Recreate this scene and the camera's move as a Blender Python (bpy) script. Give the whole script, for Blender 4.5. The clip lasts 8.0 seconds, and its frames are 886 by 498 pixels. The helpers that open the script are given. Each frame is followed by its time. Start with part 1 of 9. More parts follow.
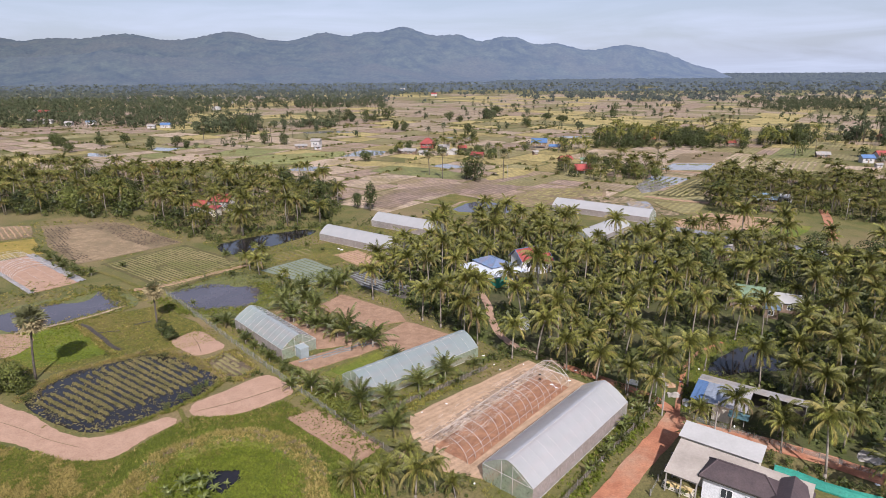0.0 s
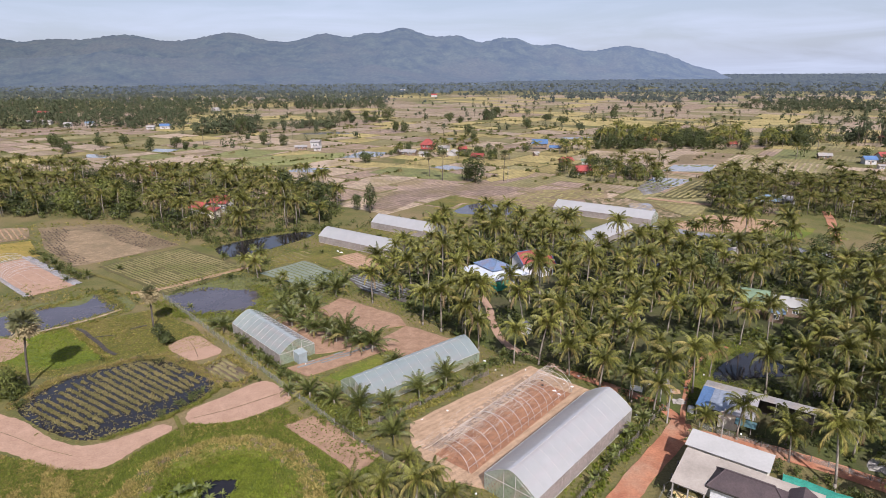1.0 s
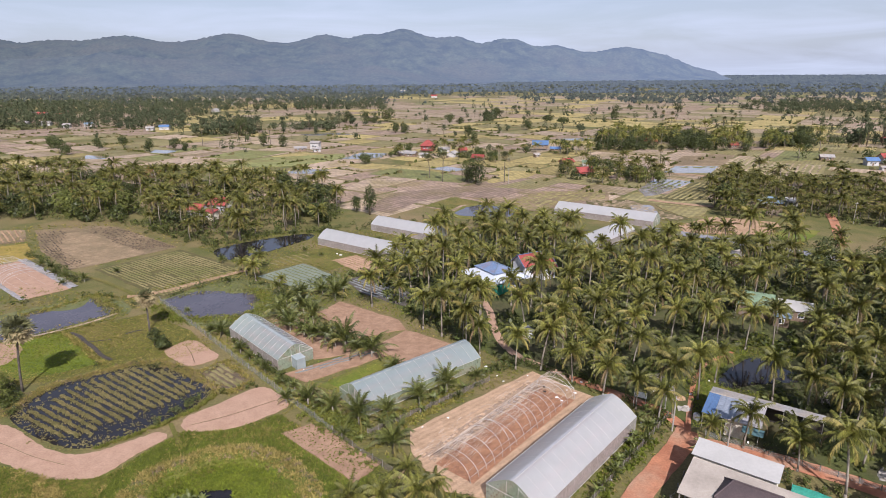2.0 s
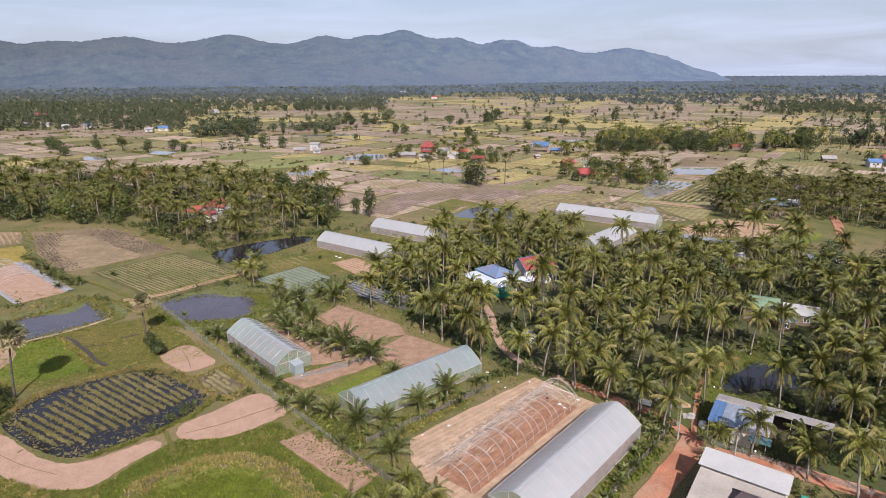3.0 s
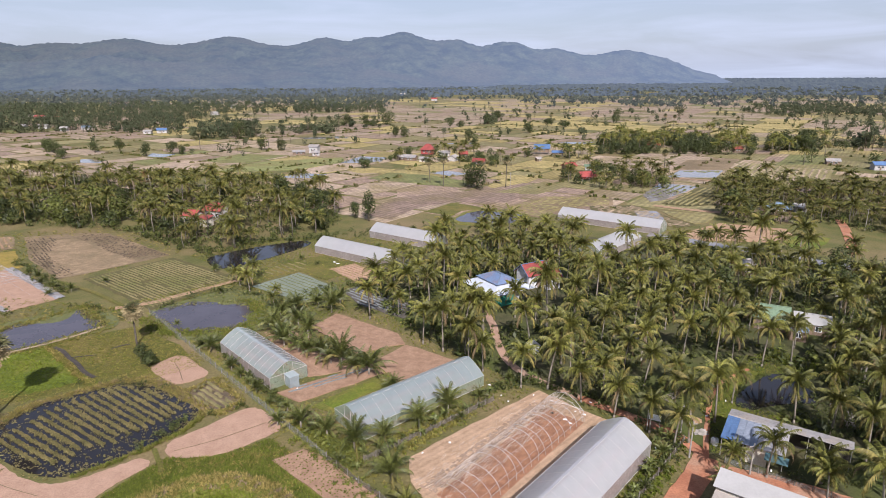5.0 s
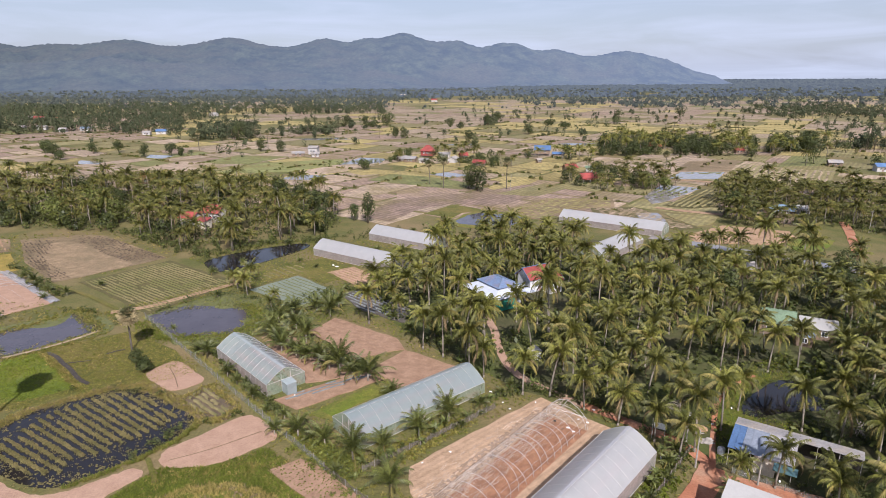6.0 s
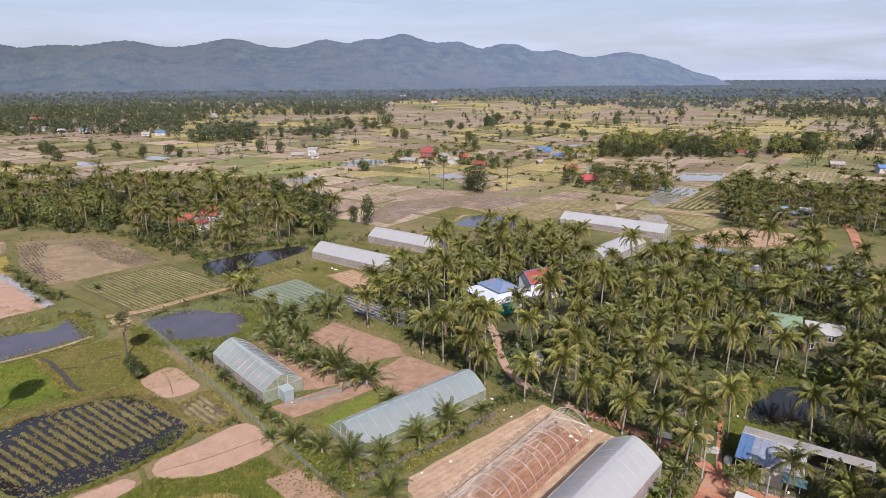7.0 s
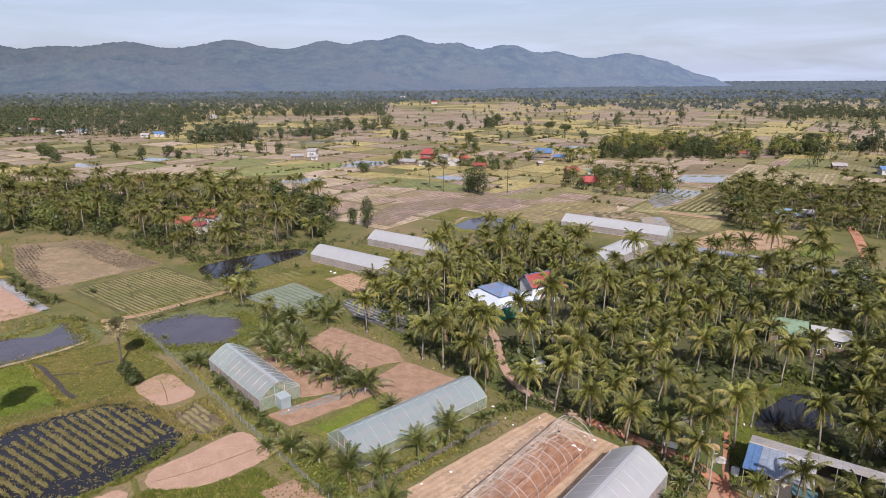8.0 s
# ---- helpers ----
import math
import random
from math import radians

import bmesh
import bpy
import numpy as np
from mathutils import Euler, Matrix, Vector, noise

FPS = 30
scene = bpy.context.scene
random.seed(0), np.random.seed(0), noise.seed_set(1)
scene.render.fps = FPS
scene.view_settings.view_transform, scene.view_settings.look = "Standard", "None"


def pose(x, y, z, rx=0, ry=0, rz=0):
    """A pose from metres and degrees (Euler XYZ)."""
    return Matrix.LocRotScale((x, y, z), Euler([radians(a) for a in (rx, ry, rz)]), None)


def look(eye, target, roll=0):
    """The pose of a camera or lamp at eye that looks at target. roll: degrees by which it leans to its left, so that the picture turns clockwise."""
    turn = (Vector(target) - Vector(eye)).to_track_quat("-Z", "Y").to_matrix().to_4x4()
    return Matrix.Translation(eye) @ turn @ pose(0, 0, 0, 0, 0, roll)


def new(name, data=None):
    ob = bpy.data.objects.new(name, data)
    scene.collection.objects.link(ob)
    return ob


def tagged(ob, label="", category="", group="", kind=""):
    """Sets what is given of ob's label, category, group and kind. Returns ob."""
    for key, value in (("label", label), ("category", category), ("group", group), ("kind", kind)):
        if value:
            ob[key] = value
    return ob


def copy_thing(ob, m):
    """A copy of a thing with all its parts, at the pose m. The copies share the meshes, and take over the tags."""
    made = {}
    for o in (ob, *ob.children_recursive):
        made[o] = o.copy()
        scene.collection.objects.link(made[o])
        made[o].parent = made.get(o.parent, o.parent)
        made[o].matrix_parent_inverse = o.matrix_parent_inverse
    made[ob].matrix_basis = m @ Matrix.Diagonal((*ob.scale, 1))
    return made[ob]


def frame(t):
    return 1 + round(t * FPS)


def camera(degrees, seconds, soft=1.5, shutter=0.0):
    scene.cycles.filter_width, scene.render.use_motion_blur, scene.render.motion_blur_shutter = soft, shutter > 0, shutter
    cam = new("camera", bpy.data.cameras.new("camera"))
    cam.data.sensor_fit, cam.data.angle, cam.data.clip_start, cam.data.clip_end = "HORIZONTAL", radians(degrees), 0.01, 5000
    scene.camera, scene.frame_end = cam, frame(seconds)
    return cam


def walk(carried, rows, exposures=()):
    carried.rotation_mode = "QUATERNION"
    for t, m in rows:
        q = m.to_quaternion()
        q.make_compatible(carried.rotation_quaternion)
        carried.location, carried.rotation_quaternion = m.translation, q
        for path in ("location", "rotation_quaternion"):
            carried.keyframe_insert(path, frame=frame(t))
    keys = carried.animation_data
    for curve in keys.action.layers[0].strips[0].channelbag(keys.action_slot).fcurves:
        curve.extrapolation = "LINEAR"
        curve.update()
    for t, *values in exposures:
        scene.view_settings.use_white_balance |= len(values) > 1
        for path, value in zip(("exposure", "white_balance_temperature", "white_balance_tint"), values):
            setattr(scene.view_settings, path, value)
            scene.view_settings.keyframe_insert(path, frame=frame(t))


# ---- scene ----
# ------------------------------------------------------------------ camera
cam = camera(73.0, 8.0, soft=0.88)
# seconds, x, y, z, turn to the left, pitch, roll
FLIGHT = [
    (0, 0.916, -1.944, 53.545, 0.505, -16.535, -0.261),
    (1, 0.782, -0.056, 53.498, 0.505, -16.450, -0.252),
    (2, 0.662, 1.875, 53.460, 0.504, -16.363, -0.243),
    (3, 0.558, 3.845, 53.433, 0.504, -16.276, -0.236),
    (4, 0.467, 5.850, 53.415, 0.503, -16.188, -0.230),
    (5, 0.392, 7.886, 53.408, 0.502, -16.099, -0.225),
    (6, 0.331, 9.950, 53.411, 0.500, -16.010, -0.221),
    (7, 0.284, 12.037, 53.423, 0.499, -15.919, -0.219),
    (8, 0.252, 14.145, 53.446, 0.497, -15.828, -0.218),
]
walk(cam, [(t, pose(x, y, z, 90 + p, 0, turn) @ pose(0, 0, 0, 0, 0, roll)) for t, x, y, z, turn, p, roll in FLIGHT],
     exposures=[(0, 0.33, 6150, 18), (8, 0.33, 6150, 18)])

# ------------------------------------------------------------------ light
SUN_FROM = Vector((0.21, -0.98, 0.0)).normalized()
SUN_UP = radians(42)
world = bpy.data.worlds.new("sky")
scene.world = world
world.use_nodes = True
wn, wl = world.node_tree.nodes, world.node_tree.links
wn.clear()
sky = wn.new("ShaderNodeTexSky")
sky.sky_type = "NISHITA"
sky.sun_disc = False
sky.sun_elevation = SUN_UP
sky.sun_rotation = math.atan2(SUN_FROM.x, SUN_FROM.y)
sky.dust_density = 2.0
sky.air_density = 1.0
tc = wn.new("ShaderNodeTexCoord")
mp = wn.new("ShaderNodeMapping")
mp.inputs["Scale"].default_value = (1.6, 1.6, 14.0)
cn = wn.new("ShaderNodeTexNoise")
cn.inputs["Scale"].default_value = 2.2
cn.inputs["Detail"].default_value = 6
cn.inputs["Roughness"].default_value = 0.55
cn.inputs["Distortion"].default_value = 0.6
cr = wn.new("ShaderNodeValToRGB")
cr.color_ramp.elements[0].position, cr.color_ramp.elements[0].color = 0.42, (0.0, 0.0, 0.0, 1)
cr.color_ramp.elements[1].position, cr.color_ramp.elements[1].color = 0.72, (0.85, 0.85, 0.85, 1)
mx = wn.new("ShaderNodeMix")
mx.data_type = "RGBA"
mx.inputs["B"].default_value = (6.9, 7.75, 9.3, 1)
# a thin veil of high cloud everywhere, thicker in the streaks
veil = wn.new("ShaderNodeMath")
veil.operation = "MULTIPLY_ADD"
veil.inputs[1].default_value = 0.42
veil.inputs[2].default_value = 0.56
bg = wn.new("ShaderNodeBackground")
bg.inputs["Strength"].default_value = 0.08
out = wn.new("ShaderNodeOutputWorld")
wl.new(tc.outputs["Generated"], mp.inputs["Vector"])
wl.new(mp.outputs["Vector"], cn.inputs["Vector"])
wl.new(cn.outputs["Fac"], cr.inputs["Fac"])
wl.new(cr.outputs["Color"], veil.inputs[0])
# the veil thins out towards the zenith
sep = wn.new("ShaderNodeSeparateXYZ")
thin = wn.new("ShaderNodeMapRange")
thin.inputs["From Min"].default_value, thin.inputs["From Max"].default_value = 0.0, 0.55
thin.inputs["To Min"].default_value, thin.inputs["To Max"].default_value = 1.0, 0.2
both = wn.new("ShaderNodeMath")
both.operation = "MULTIPLY"
wl.new(tc.outputs["Generated"], sep.inputs["Vector"])
wl.new(sep.outputs["Z"], thin.inputs["Value"])
wl.new(veil.outputs[0], both.inputs[0])
wl.new(thin.outputs["Result"], both.inputs[1])
wl.new(both.outputs[0], mx.inputs["Factor"])
wl.new(sky.outputs["Color"], mx.inputs["A"])
wl.new(mx.outputs["Result"], bg.inputs["Color"])
wl.new(bg.outputs["Background"], out.inputs["Surface"])

sun = new("sun", bpy.data.lights.new("sun", "SUN"))
sun.data.energy = 5.0
sun.data.angle = radians(0.6)
sun.data.color = (1.0, 0.96, 0.9)
sun.matrix_world = look((0, 0, 100), Vector((0, 0, 100)) - (SUN_FROM * math.cos(SUN_UP) + Vector((0, 0, math.sin(SUN_UP)))))


# ------------------------------------------------------------------ materials
def material(name, a, b, scale=0.5, fine=6.0, rough=0.85, bump=0.3, metal=0.0, c=None, c_scale=0.06, rnd=0.0,
             island=0.0, rows=None, spec=0.3, local=False, translucent=0.0, alpha=1.0, lo=0.38, hi=0.62, glow=None, speckle=0.265):
    """Two tones mixed by a coarse and a fine grain, a third in wide patches; rows: (width, angle, strength)."""
    m = bpy.data.materials.new(name)
    m.use_nodes = True
    n, l = m.node_tree.nodes, m.node_tree.links
    n.clear()
    if local:
        src = n.new("ShaderNodeTexCoord").outputs["Object"]
    else:
        src = n.new("ShaderNodeNewGeometry").outputs["Position"]

    def noise_at(s, detail=4.0):
        t = n.new("ShaderNodeTexNoise")
        t.inputs["Scale"].default_value = s
        t.inputs["Detail"].default_value = detail
        t.inputs["Roughness"].default_value = 0.62
        l.new(src, t.inputs["Vector"])
        return t.outputs["Fac"]

    def ramp(fac, p, q):
        r = n.new("ShaderNodeMapRange")
        r.inputs["From Min"].default_value, r.inputs["From Max"].default_value = p, q
        l.new(fac, r.inputs["Value"])
        return r.outputs["Result"]

    def mix(fac, x, y, mode="MIX"):
        k = n.new("ShaderNodeMix")
        k.data_type, k.blend_type = "RGBA", mode
        for key, v in (("Factor", fac), ("A", x), ("B", y)):
            if hasattr(v, "is_linked"):
                l.new(v, k.inputs[key])
            elif key == "Factor":
                k.inputs[key].default_value = v
            else:
                k.inputs[key].default_value = (*v, 1)
        return k.outputs["Result"]

    coarse, grain = noise_at(scale), noise_at(fine, 6.0)
    col = mix(ramp(coarse, lo, hi), a, b)
    if c is not None:
        col = mix(ramp(noise_at(c_scale, 3.0), 0.45, 0.65), col, c)
    if rows is not None:
        width, angle, strength = rows
        mpn = n.new("ShaderNodeMapping")
        mpn.inputs["Rotation"].default_value = (0, 0, radians(angle))
        l.new(src, mpn.inputs["Vector"])
        w = n.new("ShaderNodeTexWave")
        w.inputs["Scale"].default_value = 0.314 / width
        w.inputs["Distortion"].default_value = 1.2
        w.inputs["Detail"].default_value = 2.0
        w.inputs["Detail Scale"].default_value = 0.6
        l.new(mpn.outputs["Vector"], w.inputs["Vector"])
        col = mix(ramp(w.outputs["Fac"], 0.25, 0.75), col, mix(strength, col, (0.05, 0.045, 0.03)))
    g = n.new("ShaderNodeMapRange")
    g.inputs["From Min"].default_value, g.inputs["From Max"].default_value = 0.25, 0.75
    g.inputs["To Min"].default_value, g.inputs["To Max"].default_value = 1 - speckle, 1 + speckle
    l.new(grain, g.inputs["Value"])
    val = g.outputs["Result"]
    for amount, kind in ((rnd, "obj"), (island, "isl")):
        if amount:
            o = n.new("ShaderNodeObjectInfo").outputs["Random"] if kind == "obj" else n.new("ShaderNodeNewGeometry").outputs["Random Per Island"]
            r = n.new("ShaderNodeMapRange")
            r.inputs["To Min"].default_value, r.inputs["To Max"].default_value = 1 - amount, 1 + amount
            l.new(o, r.inputs["Value"])
            k = n.new("ShaderNodeMath")
            k.operation = "MULTIPLY"
            l.new(val, k.inputs[0])
            l.new(r.outputs["Result"], k.inputs[1])
            val = k.outputs[0]
    hv = n.new("ShaderNodeHueSaturation")
    l.new(val, hv.inputs["Value"])
    l.new(col, hv.inputs["Color"])
    col = hv.outputs["Color"]
    p = n.new("ShaderNodeBsdfPrincipled")
    l.new(col, p.inputs["Base Color"])
    p.inputs["Roughness"].default_value = rough
    p.inputs["Metallic"].default_value = metal
    p.inputs["Specular IOR Level"].default_value = spec
    if glow is not None:
        p.inputs["Emission Color"].default_value = (*glow[:3], 1)
        p.inputs["Emission Strength"].default_value = glow[3]
    if bump:
        bn = n.new("ShaderNodeBump")
        bn.inputs["Strength"].default_value = bump
        bn.inputs["Distance"].default_value = 0.15
        l.new(grain, bn.inputs["Height"])
        l.new(bn.outputs["Normal"], p.inputs["Normal"])
    surf = p.outputs["BSDF"]
    if translucent:
        tr = n.new("ShaderNodeBsdfTranslucent")
        l.new(col, tr.inputs["Color"])
        ms = n.new("ShaderNodeMixShader")
        ms.inputs["Fac"].default_value = translucent
        l.new(surf, ms.inputs[1])
        l.new(tr.outputs["BSDF"], ms.inputs[2])
        surf = ms.outputs["Shader"]
    if alpha < 1:
        tp = n.new("ShaderNodeBsdfTransparent")
        ms = n.new("ShaderNodeMixShader")
        ms.inputs["Fac"].default_value = alpha
        l.new(tp.outputs["BSDF"], ms.inputs[1])
        l.new(surf, ms.inputs[2])
        surf = ms.outputs["Shader"]
    o = n.new("ShaderNodeOutputMaterial")
    l.new(surf, o.inputs["Surface"])
    return m


def water_material(name, colour, ripple=0.05):
    m = material(name, colour, [v * 1.25 for v in colour], scale=0.15, fine=1.2, rough=0.06, bump=ripple, spec=0.5, speckle=0.03)
    return m


M = {}
M["ground"] = material("rough_grass", (0.14, 0.122, 0.041), (0.092, 0.096, 0.026), 0.14, 2.4, c=(0.19, 0.142, 0.067), c_scale=0.03, bump=0.8, speckle=0.42)
M["grass_dry"] = material("dry_grass", (0.203, 0.162, 0.045), (0.113, 0.119, 0.0234), 0.35, 3.0, c=(0.12, 0.125, 0.024), c_scale=0.09, bump=0.8, speckle=0.42)
M["grass_green"] = material("green_grass", (0.107, 0.129, 0.0189), (0.0817, 0.103, 0.0172), 0.4, 3.0, c=(0.17, 0.15, 0.035), c_scale=0.1, bump=0.8, speckle=0.4)
M["grass_bright"] = material("lush_rice", (0.122, 0.155, 0.0168), (0.0966, 0.126, 0.0168), 0.3, 3.0, bump=0.7, speckle=0.38, c=(0.17, 0.16, 0.03), c_scale=0.12)
M["grass_dull"] = material("pasture_grass", (0.128, 0.118, 0.026), (0.088, 0.09, 0.018), 0.3, 3.0, c=(0.165, 0.13, 0.038), c_scale=0.08, bump=0.8, speckle=0.42)
M["soil_pink"] = material("dry_bare_soil", (0.41, 0.265, 0.185), (0.33, 0.205, 0.14), 0.5, 5.0, bump=0.5, lo=0.3, hi=0.7)
M["soil_tan"] = material("tilled_tan_soil", (0.38, 0.25, 0.15), (0.29, 0.185, 0.11), 0.4, 4.0, bump=0.5)
M["soil_yard"] = material("tracked_yard_soil", (0.46, 0.31, 0.20), (0.36, 0.24, 0.15), 0.4, 4.0, bump=0.5, rows=(1.0, 48, 0.16))
M["soil_red"] = material("red_garden_soil", (0.335, 0.212, 0.138), (0.255, 0.155, 0.098), 0.5, 4.0, bump=0.6)
M["soil_bed"] = material("ridged_red_soil", (0.36, 0.185, 0.105), (0.25, 0.122, 0.07), 0.8, 5.0, bump=0.8)
M["laterite"] = material("laterite_road", (0.42, 0.18, 0.098), (0.32, 0.128, 0.07), 0.35, 4.0, bump=0.3, c=(0.38, 0.22, 0.14), c_scale=0.15)
M["field_brown"] = material("ploughed_field", (0.205, 0.152, 0.086), (0.13, 0.096, 0.055), 0.9, 5.0, bump=0.7, c=(0.27, 0.195, 0.115), c_scale=0.05)
M["stubble_pale"] = material("pale_stubble", (0.30, 0.215, 0.13), (0.215, 0.155, 0.09), 0.5, 3.0, bump=0.7, c=(0.19, 0.14, 0.08), c_scale=0.12, speckle=0.38)
M["field_dark"] = material("dark_clods", (0.15, 0.11, 0.07), (0.10, 0.075, 0.05), 0.6, 4.0, bump=0.8)
M["mud_dark"] = material("dark_ditch_mud", (0.075, 0.058, 0.046), (0.042, 0.036, 0.032), 1.5, 7.0, rough=0.55, bump=0.6)
M["clod_dark"] = material("turned_dark_clods", (0.15, 0.105, 0.066), (0.075, 0.056, 0.038), 0.9, 5.0, bump=0.8, speckle=0.45)
M["row_crop"] = material("crop_row", (0.225, 0.185, 0.088), (0.15, 0.132, 0.054), 0.5, 5.0, bump=0.6, speckle=0.4, c=(0.13, 0.128, 0.042), c_scale=0.09)
# brown-olive ground, darkened to include the shade between crop rows
M["field_rows"] = material("planted_rows", (0.112, 0.092, 0.037), (0.082, 0.077, 0.027), 0.3, 3.0, bump=0.5)
M["yellow"] = material("yellow_rice", (0.30, 0.215, 0.05), (0.22, 0.17, 0.04), 0.4, 4.0, bump=0.5)
M["net_green"] = material("green_ground_net", (0.19, 0.215, 0.165), (0.155, 0.18, 0.135), 0.2, 3.0, bump=0.2)
M["net_dark"] = material("dark_mulch", (0.115, 0.10, 0.085), (0.08, 0.07, 0.06), 0.5, 4.0, bump=0.5)
# leaf litter made darker, with part of the palms' shade in its colour
M["litter"] = material("leaf_litter_shade", (0.088, 0.078, 0.036), (0.05, 0.055, 0.02), 0.35, 3.0, bump=0.7, c=(0.075, 0.09, 0.02), c_scale=0.07)
M["water_dark"] = water_material("dark_pond_water", (0.016, 0.014, 0.015), 0.03)
M["water_pond"] = water_material("pond_water", (0.065, 0.056, 0.064), 0.012)
# base colour paled, so part of the sky's reflection is in it
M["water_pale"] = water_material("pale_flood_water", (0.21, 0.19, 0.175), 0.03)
M["weed"] = material("pond_weed", (0.144, 0.15, 0.054), (0.102, 0.108, 0.042), 0.7, 5.0, rough=0.7, bump=0.3)
M["tuft"] = material("rice_stubble", (0.27, 0.225, 0.095), (0.18, 0.16, 0.06), 0.5, 5.0, island=0.35, bump=0, translucent=0.25)
for key, a, b in (("paddy_straw", (0.363, 0.273, 0.168), (0.281, 0.207, 0.128)), ("paddy_brown", (0.281, 0.196, 0.128), (0.209, 0.147, 0.093)),
                  ("paddy_gold", (0.335, 0.262, 0.088), (0.27, 0.214, 0.072)), ("paddy_olive", (0.226, 0.19, 0.074), (0.174, 0.153, 0.057)),
                  ("paddy_green", (0.19, 0.19, 0.058), (0.15, 0.158, 0.046))):
    # blue is raised most, a little distance haze mixed into each field colour
    M[key] = material(key, [v * k for v, k in zip(a, (1.17, 1.18, 1.36))], [v * k for v, k in zip(b, (1.02, 1.03, 1.2))], 0.16, 0.7, rnd=0.16, island=0.0, bump=0.5, speckle=0.42, rows=(2.6, 36, 0.25), c=[0.5 * (v + w) * 0.9 for v, w in zip(a, (0.2, 0.16, 0.06))], c_scale=0.045)
M["frond"] = material("palm_frond", (0.178, 0.172, 0.036), (0.07, 0.075, 0.015), 0.35, 3.0, rough=0.5, rnd=0.28, island=0.45, bump=0, spec=0.26, translucent=0.22)
M["frond_young"] = material("young_palm_frond", (0.14, 0.152, 0.04), (0.06, 0.072, 0.018), 0.35, 3.0, rough=0.45, rnd=0.25, island=0.45, bump=0, spec=0.3, translucent=0.22)
M["frond_old"] = material("old_palm_frond", (0.225, 0.185, 0.05), (0.135, 0.115, 0.03), 0.4, 3.0, rough=0.55, rnd=0.2, island=0.35, bump=0, spec=0.25, translucent=0.18)
M["frond_dry"] = material("dry_palm_frond", (0.20, 0.14, 0.07), (0.14, 0.10, 0.05), 0.4, 3.0, rough=0.75, rnd=0.2, island=0.3, bump=0, translucent=0.15)
M["fan_dry"] = material("withered_fan_leaf", (0.36, 0.295, 0.16), (0.24, 0.19, 0.10), 0.4, 3.0, rough=0.75, island=0.35, bump=0, translucent=0.15)
M["fan"] = material("sugar_palm_leaf", (0.165, 0.16, 0.07), (0.10, 0.105, 0.048), 0.4, 3.0, rough=0.5, rnd=0.15, island=0.3, bump=0, translucent=0.15)
M["leaf"] = material("broad_leaves", (0.075, 0.088, 0.024), (0.045, 0.058, 0.017), 0.4, 3.0, rough=0.5, rnd=0.2, island=0.4, bump=0, translucent=0.25)
M["leaf_light"] = material("shrub_leaves", (0.125, 0.135, 0.03), (0.085, 0.10, 0.022), 0.5, 3.0, rough=0.55, rnd=0.2, island=0.35, bump=0, translucent=0.25)
M["banana"] = material("banana_leaf", (0.185, 0.205, 0.06), (0.115, 0.14, 0.04), 0.5, 3.0, rough=0.4, rnd=0.15, island=0.25, bump=0, translucent=0.3)
M["leaf_lime"] = material("lime_shrub_leaves", (0.20, 0.21, 0.035), (0.135, 0.15, 0.026), 0.5, 3.0, rough=0.55, island=0.35, bump=0, translucent=0.3)
# leaf green greyed towards blue: distance haze put into the base colour
M["far_leaf"] = material("hazed_distant_canopy", (0.088, 0.098, 0.05), (0.062, 0.075, 0.042), 0.02, 0.6, rough=0.9, island=0.3, bump=0, spec=0.1, translucent=0.15)
# canopy copy for the horizon, its faint glow imitating haze
M["haze_leaf"] = material("far_canopy_haze_glow", (0.075, 0.082, 0.05), (0.055, 0.062, 0.04), 0.01, 0.3, rough=0.95, island=0.25, bump=0, spec=0.0, glow=(0.42, 0.50, 0.66, 0.06))
M["wall_far"] = material("dull_plaster", (0.46, 0.44, 0.42), (0.38, 0.36, 0.34), 0.5, 4.0, rough=0.85, bump=0.05)
for key, a, b in (("blade_green", (0.18, 0.208, 0.036), (0.132, 0.16, 0.028)), ("blade_dry", (0.399, 0.315, 0.111), (0.306, 0.242, 0.0808)), ("blade_bright", (0.204, 0.24, 0.032), (0.156, 0.192, 0.0256)), ("blade_dull", (0.271, 0.242, 0.0656), (0.213, 0.197, 0.0508))):
    M[key] = material(key, a, b, 0.4, 3.0, rough=0.7, island=0.3, bump=0, spec=0.1, translucent=0.45)
M["trunk_dark"] = material("sugar_palm_trunk", (0.13, 0.11, 0.09), (0.075, 0.063, 0.052), 1.2, 8.0, rough=0.9, bump=0.6)
M["trunk"] = material("palm_trunk", (0.27, 0.235, 0.19), (0.19, 0.16, 0.13), 1.2, 8.0, rough=0.9, rnd=0.15, bump=0.5)
M["bark"] = material("tree_bark", (0.15, 0.115, 0.08), (0.10, 0.08, 0.055), 1.5, 8.0, bump=0.5)
M["film"] = material("greenhouse_film", (0.65, 0.65, 0.66), (0.575, 0.575, 0.59), 0.12, 0.6, rough=0.38, bump=0.0, spec=0.35, translucent=0.38, alpha=0.74, speckle=0.05, lo=0.2, hi=0.8)
M["film_blue"] = material("aged_greenhouse_film", (0.48, 0.555, 0.58), (0.42, 0.50, 0.53), 0.25, 1.2, rough=0.3, bump=0.0, spec=0.4, translucent=0.3, alpha=0.53, speckle=0.05, lo=0.2, hi=0.8)
M["film_clear"] = material("clear_streaked_film", (0.56, 0.62, 0.63), (0.50, 0.57, 0.59), 0.5, 1.5, rough=0.25, bump=0.0, spec=0.5, translucent=0.25, alpha=0.46, speckle=0.1)
M["side_net"] = material("insect_net", (0.48, 0.43, 0.41), (0.40, 0.36, 0.34), 0.4, 3.0, bump=0.05, translucent=0.3, alpha=0.62)
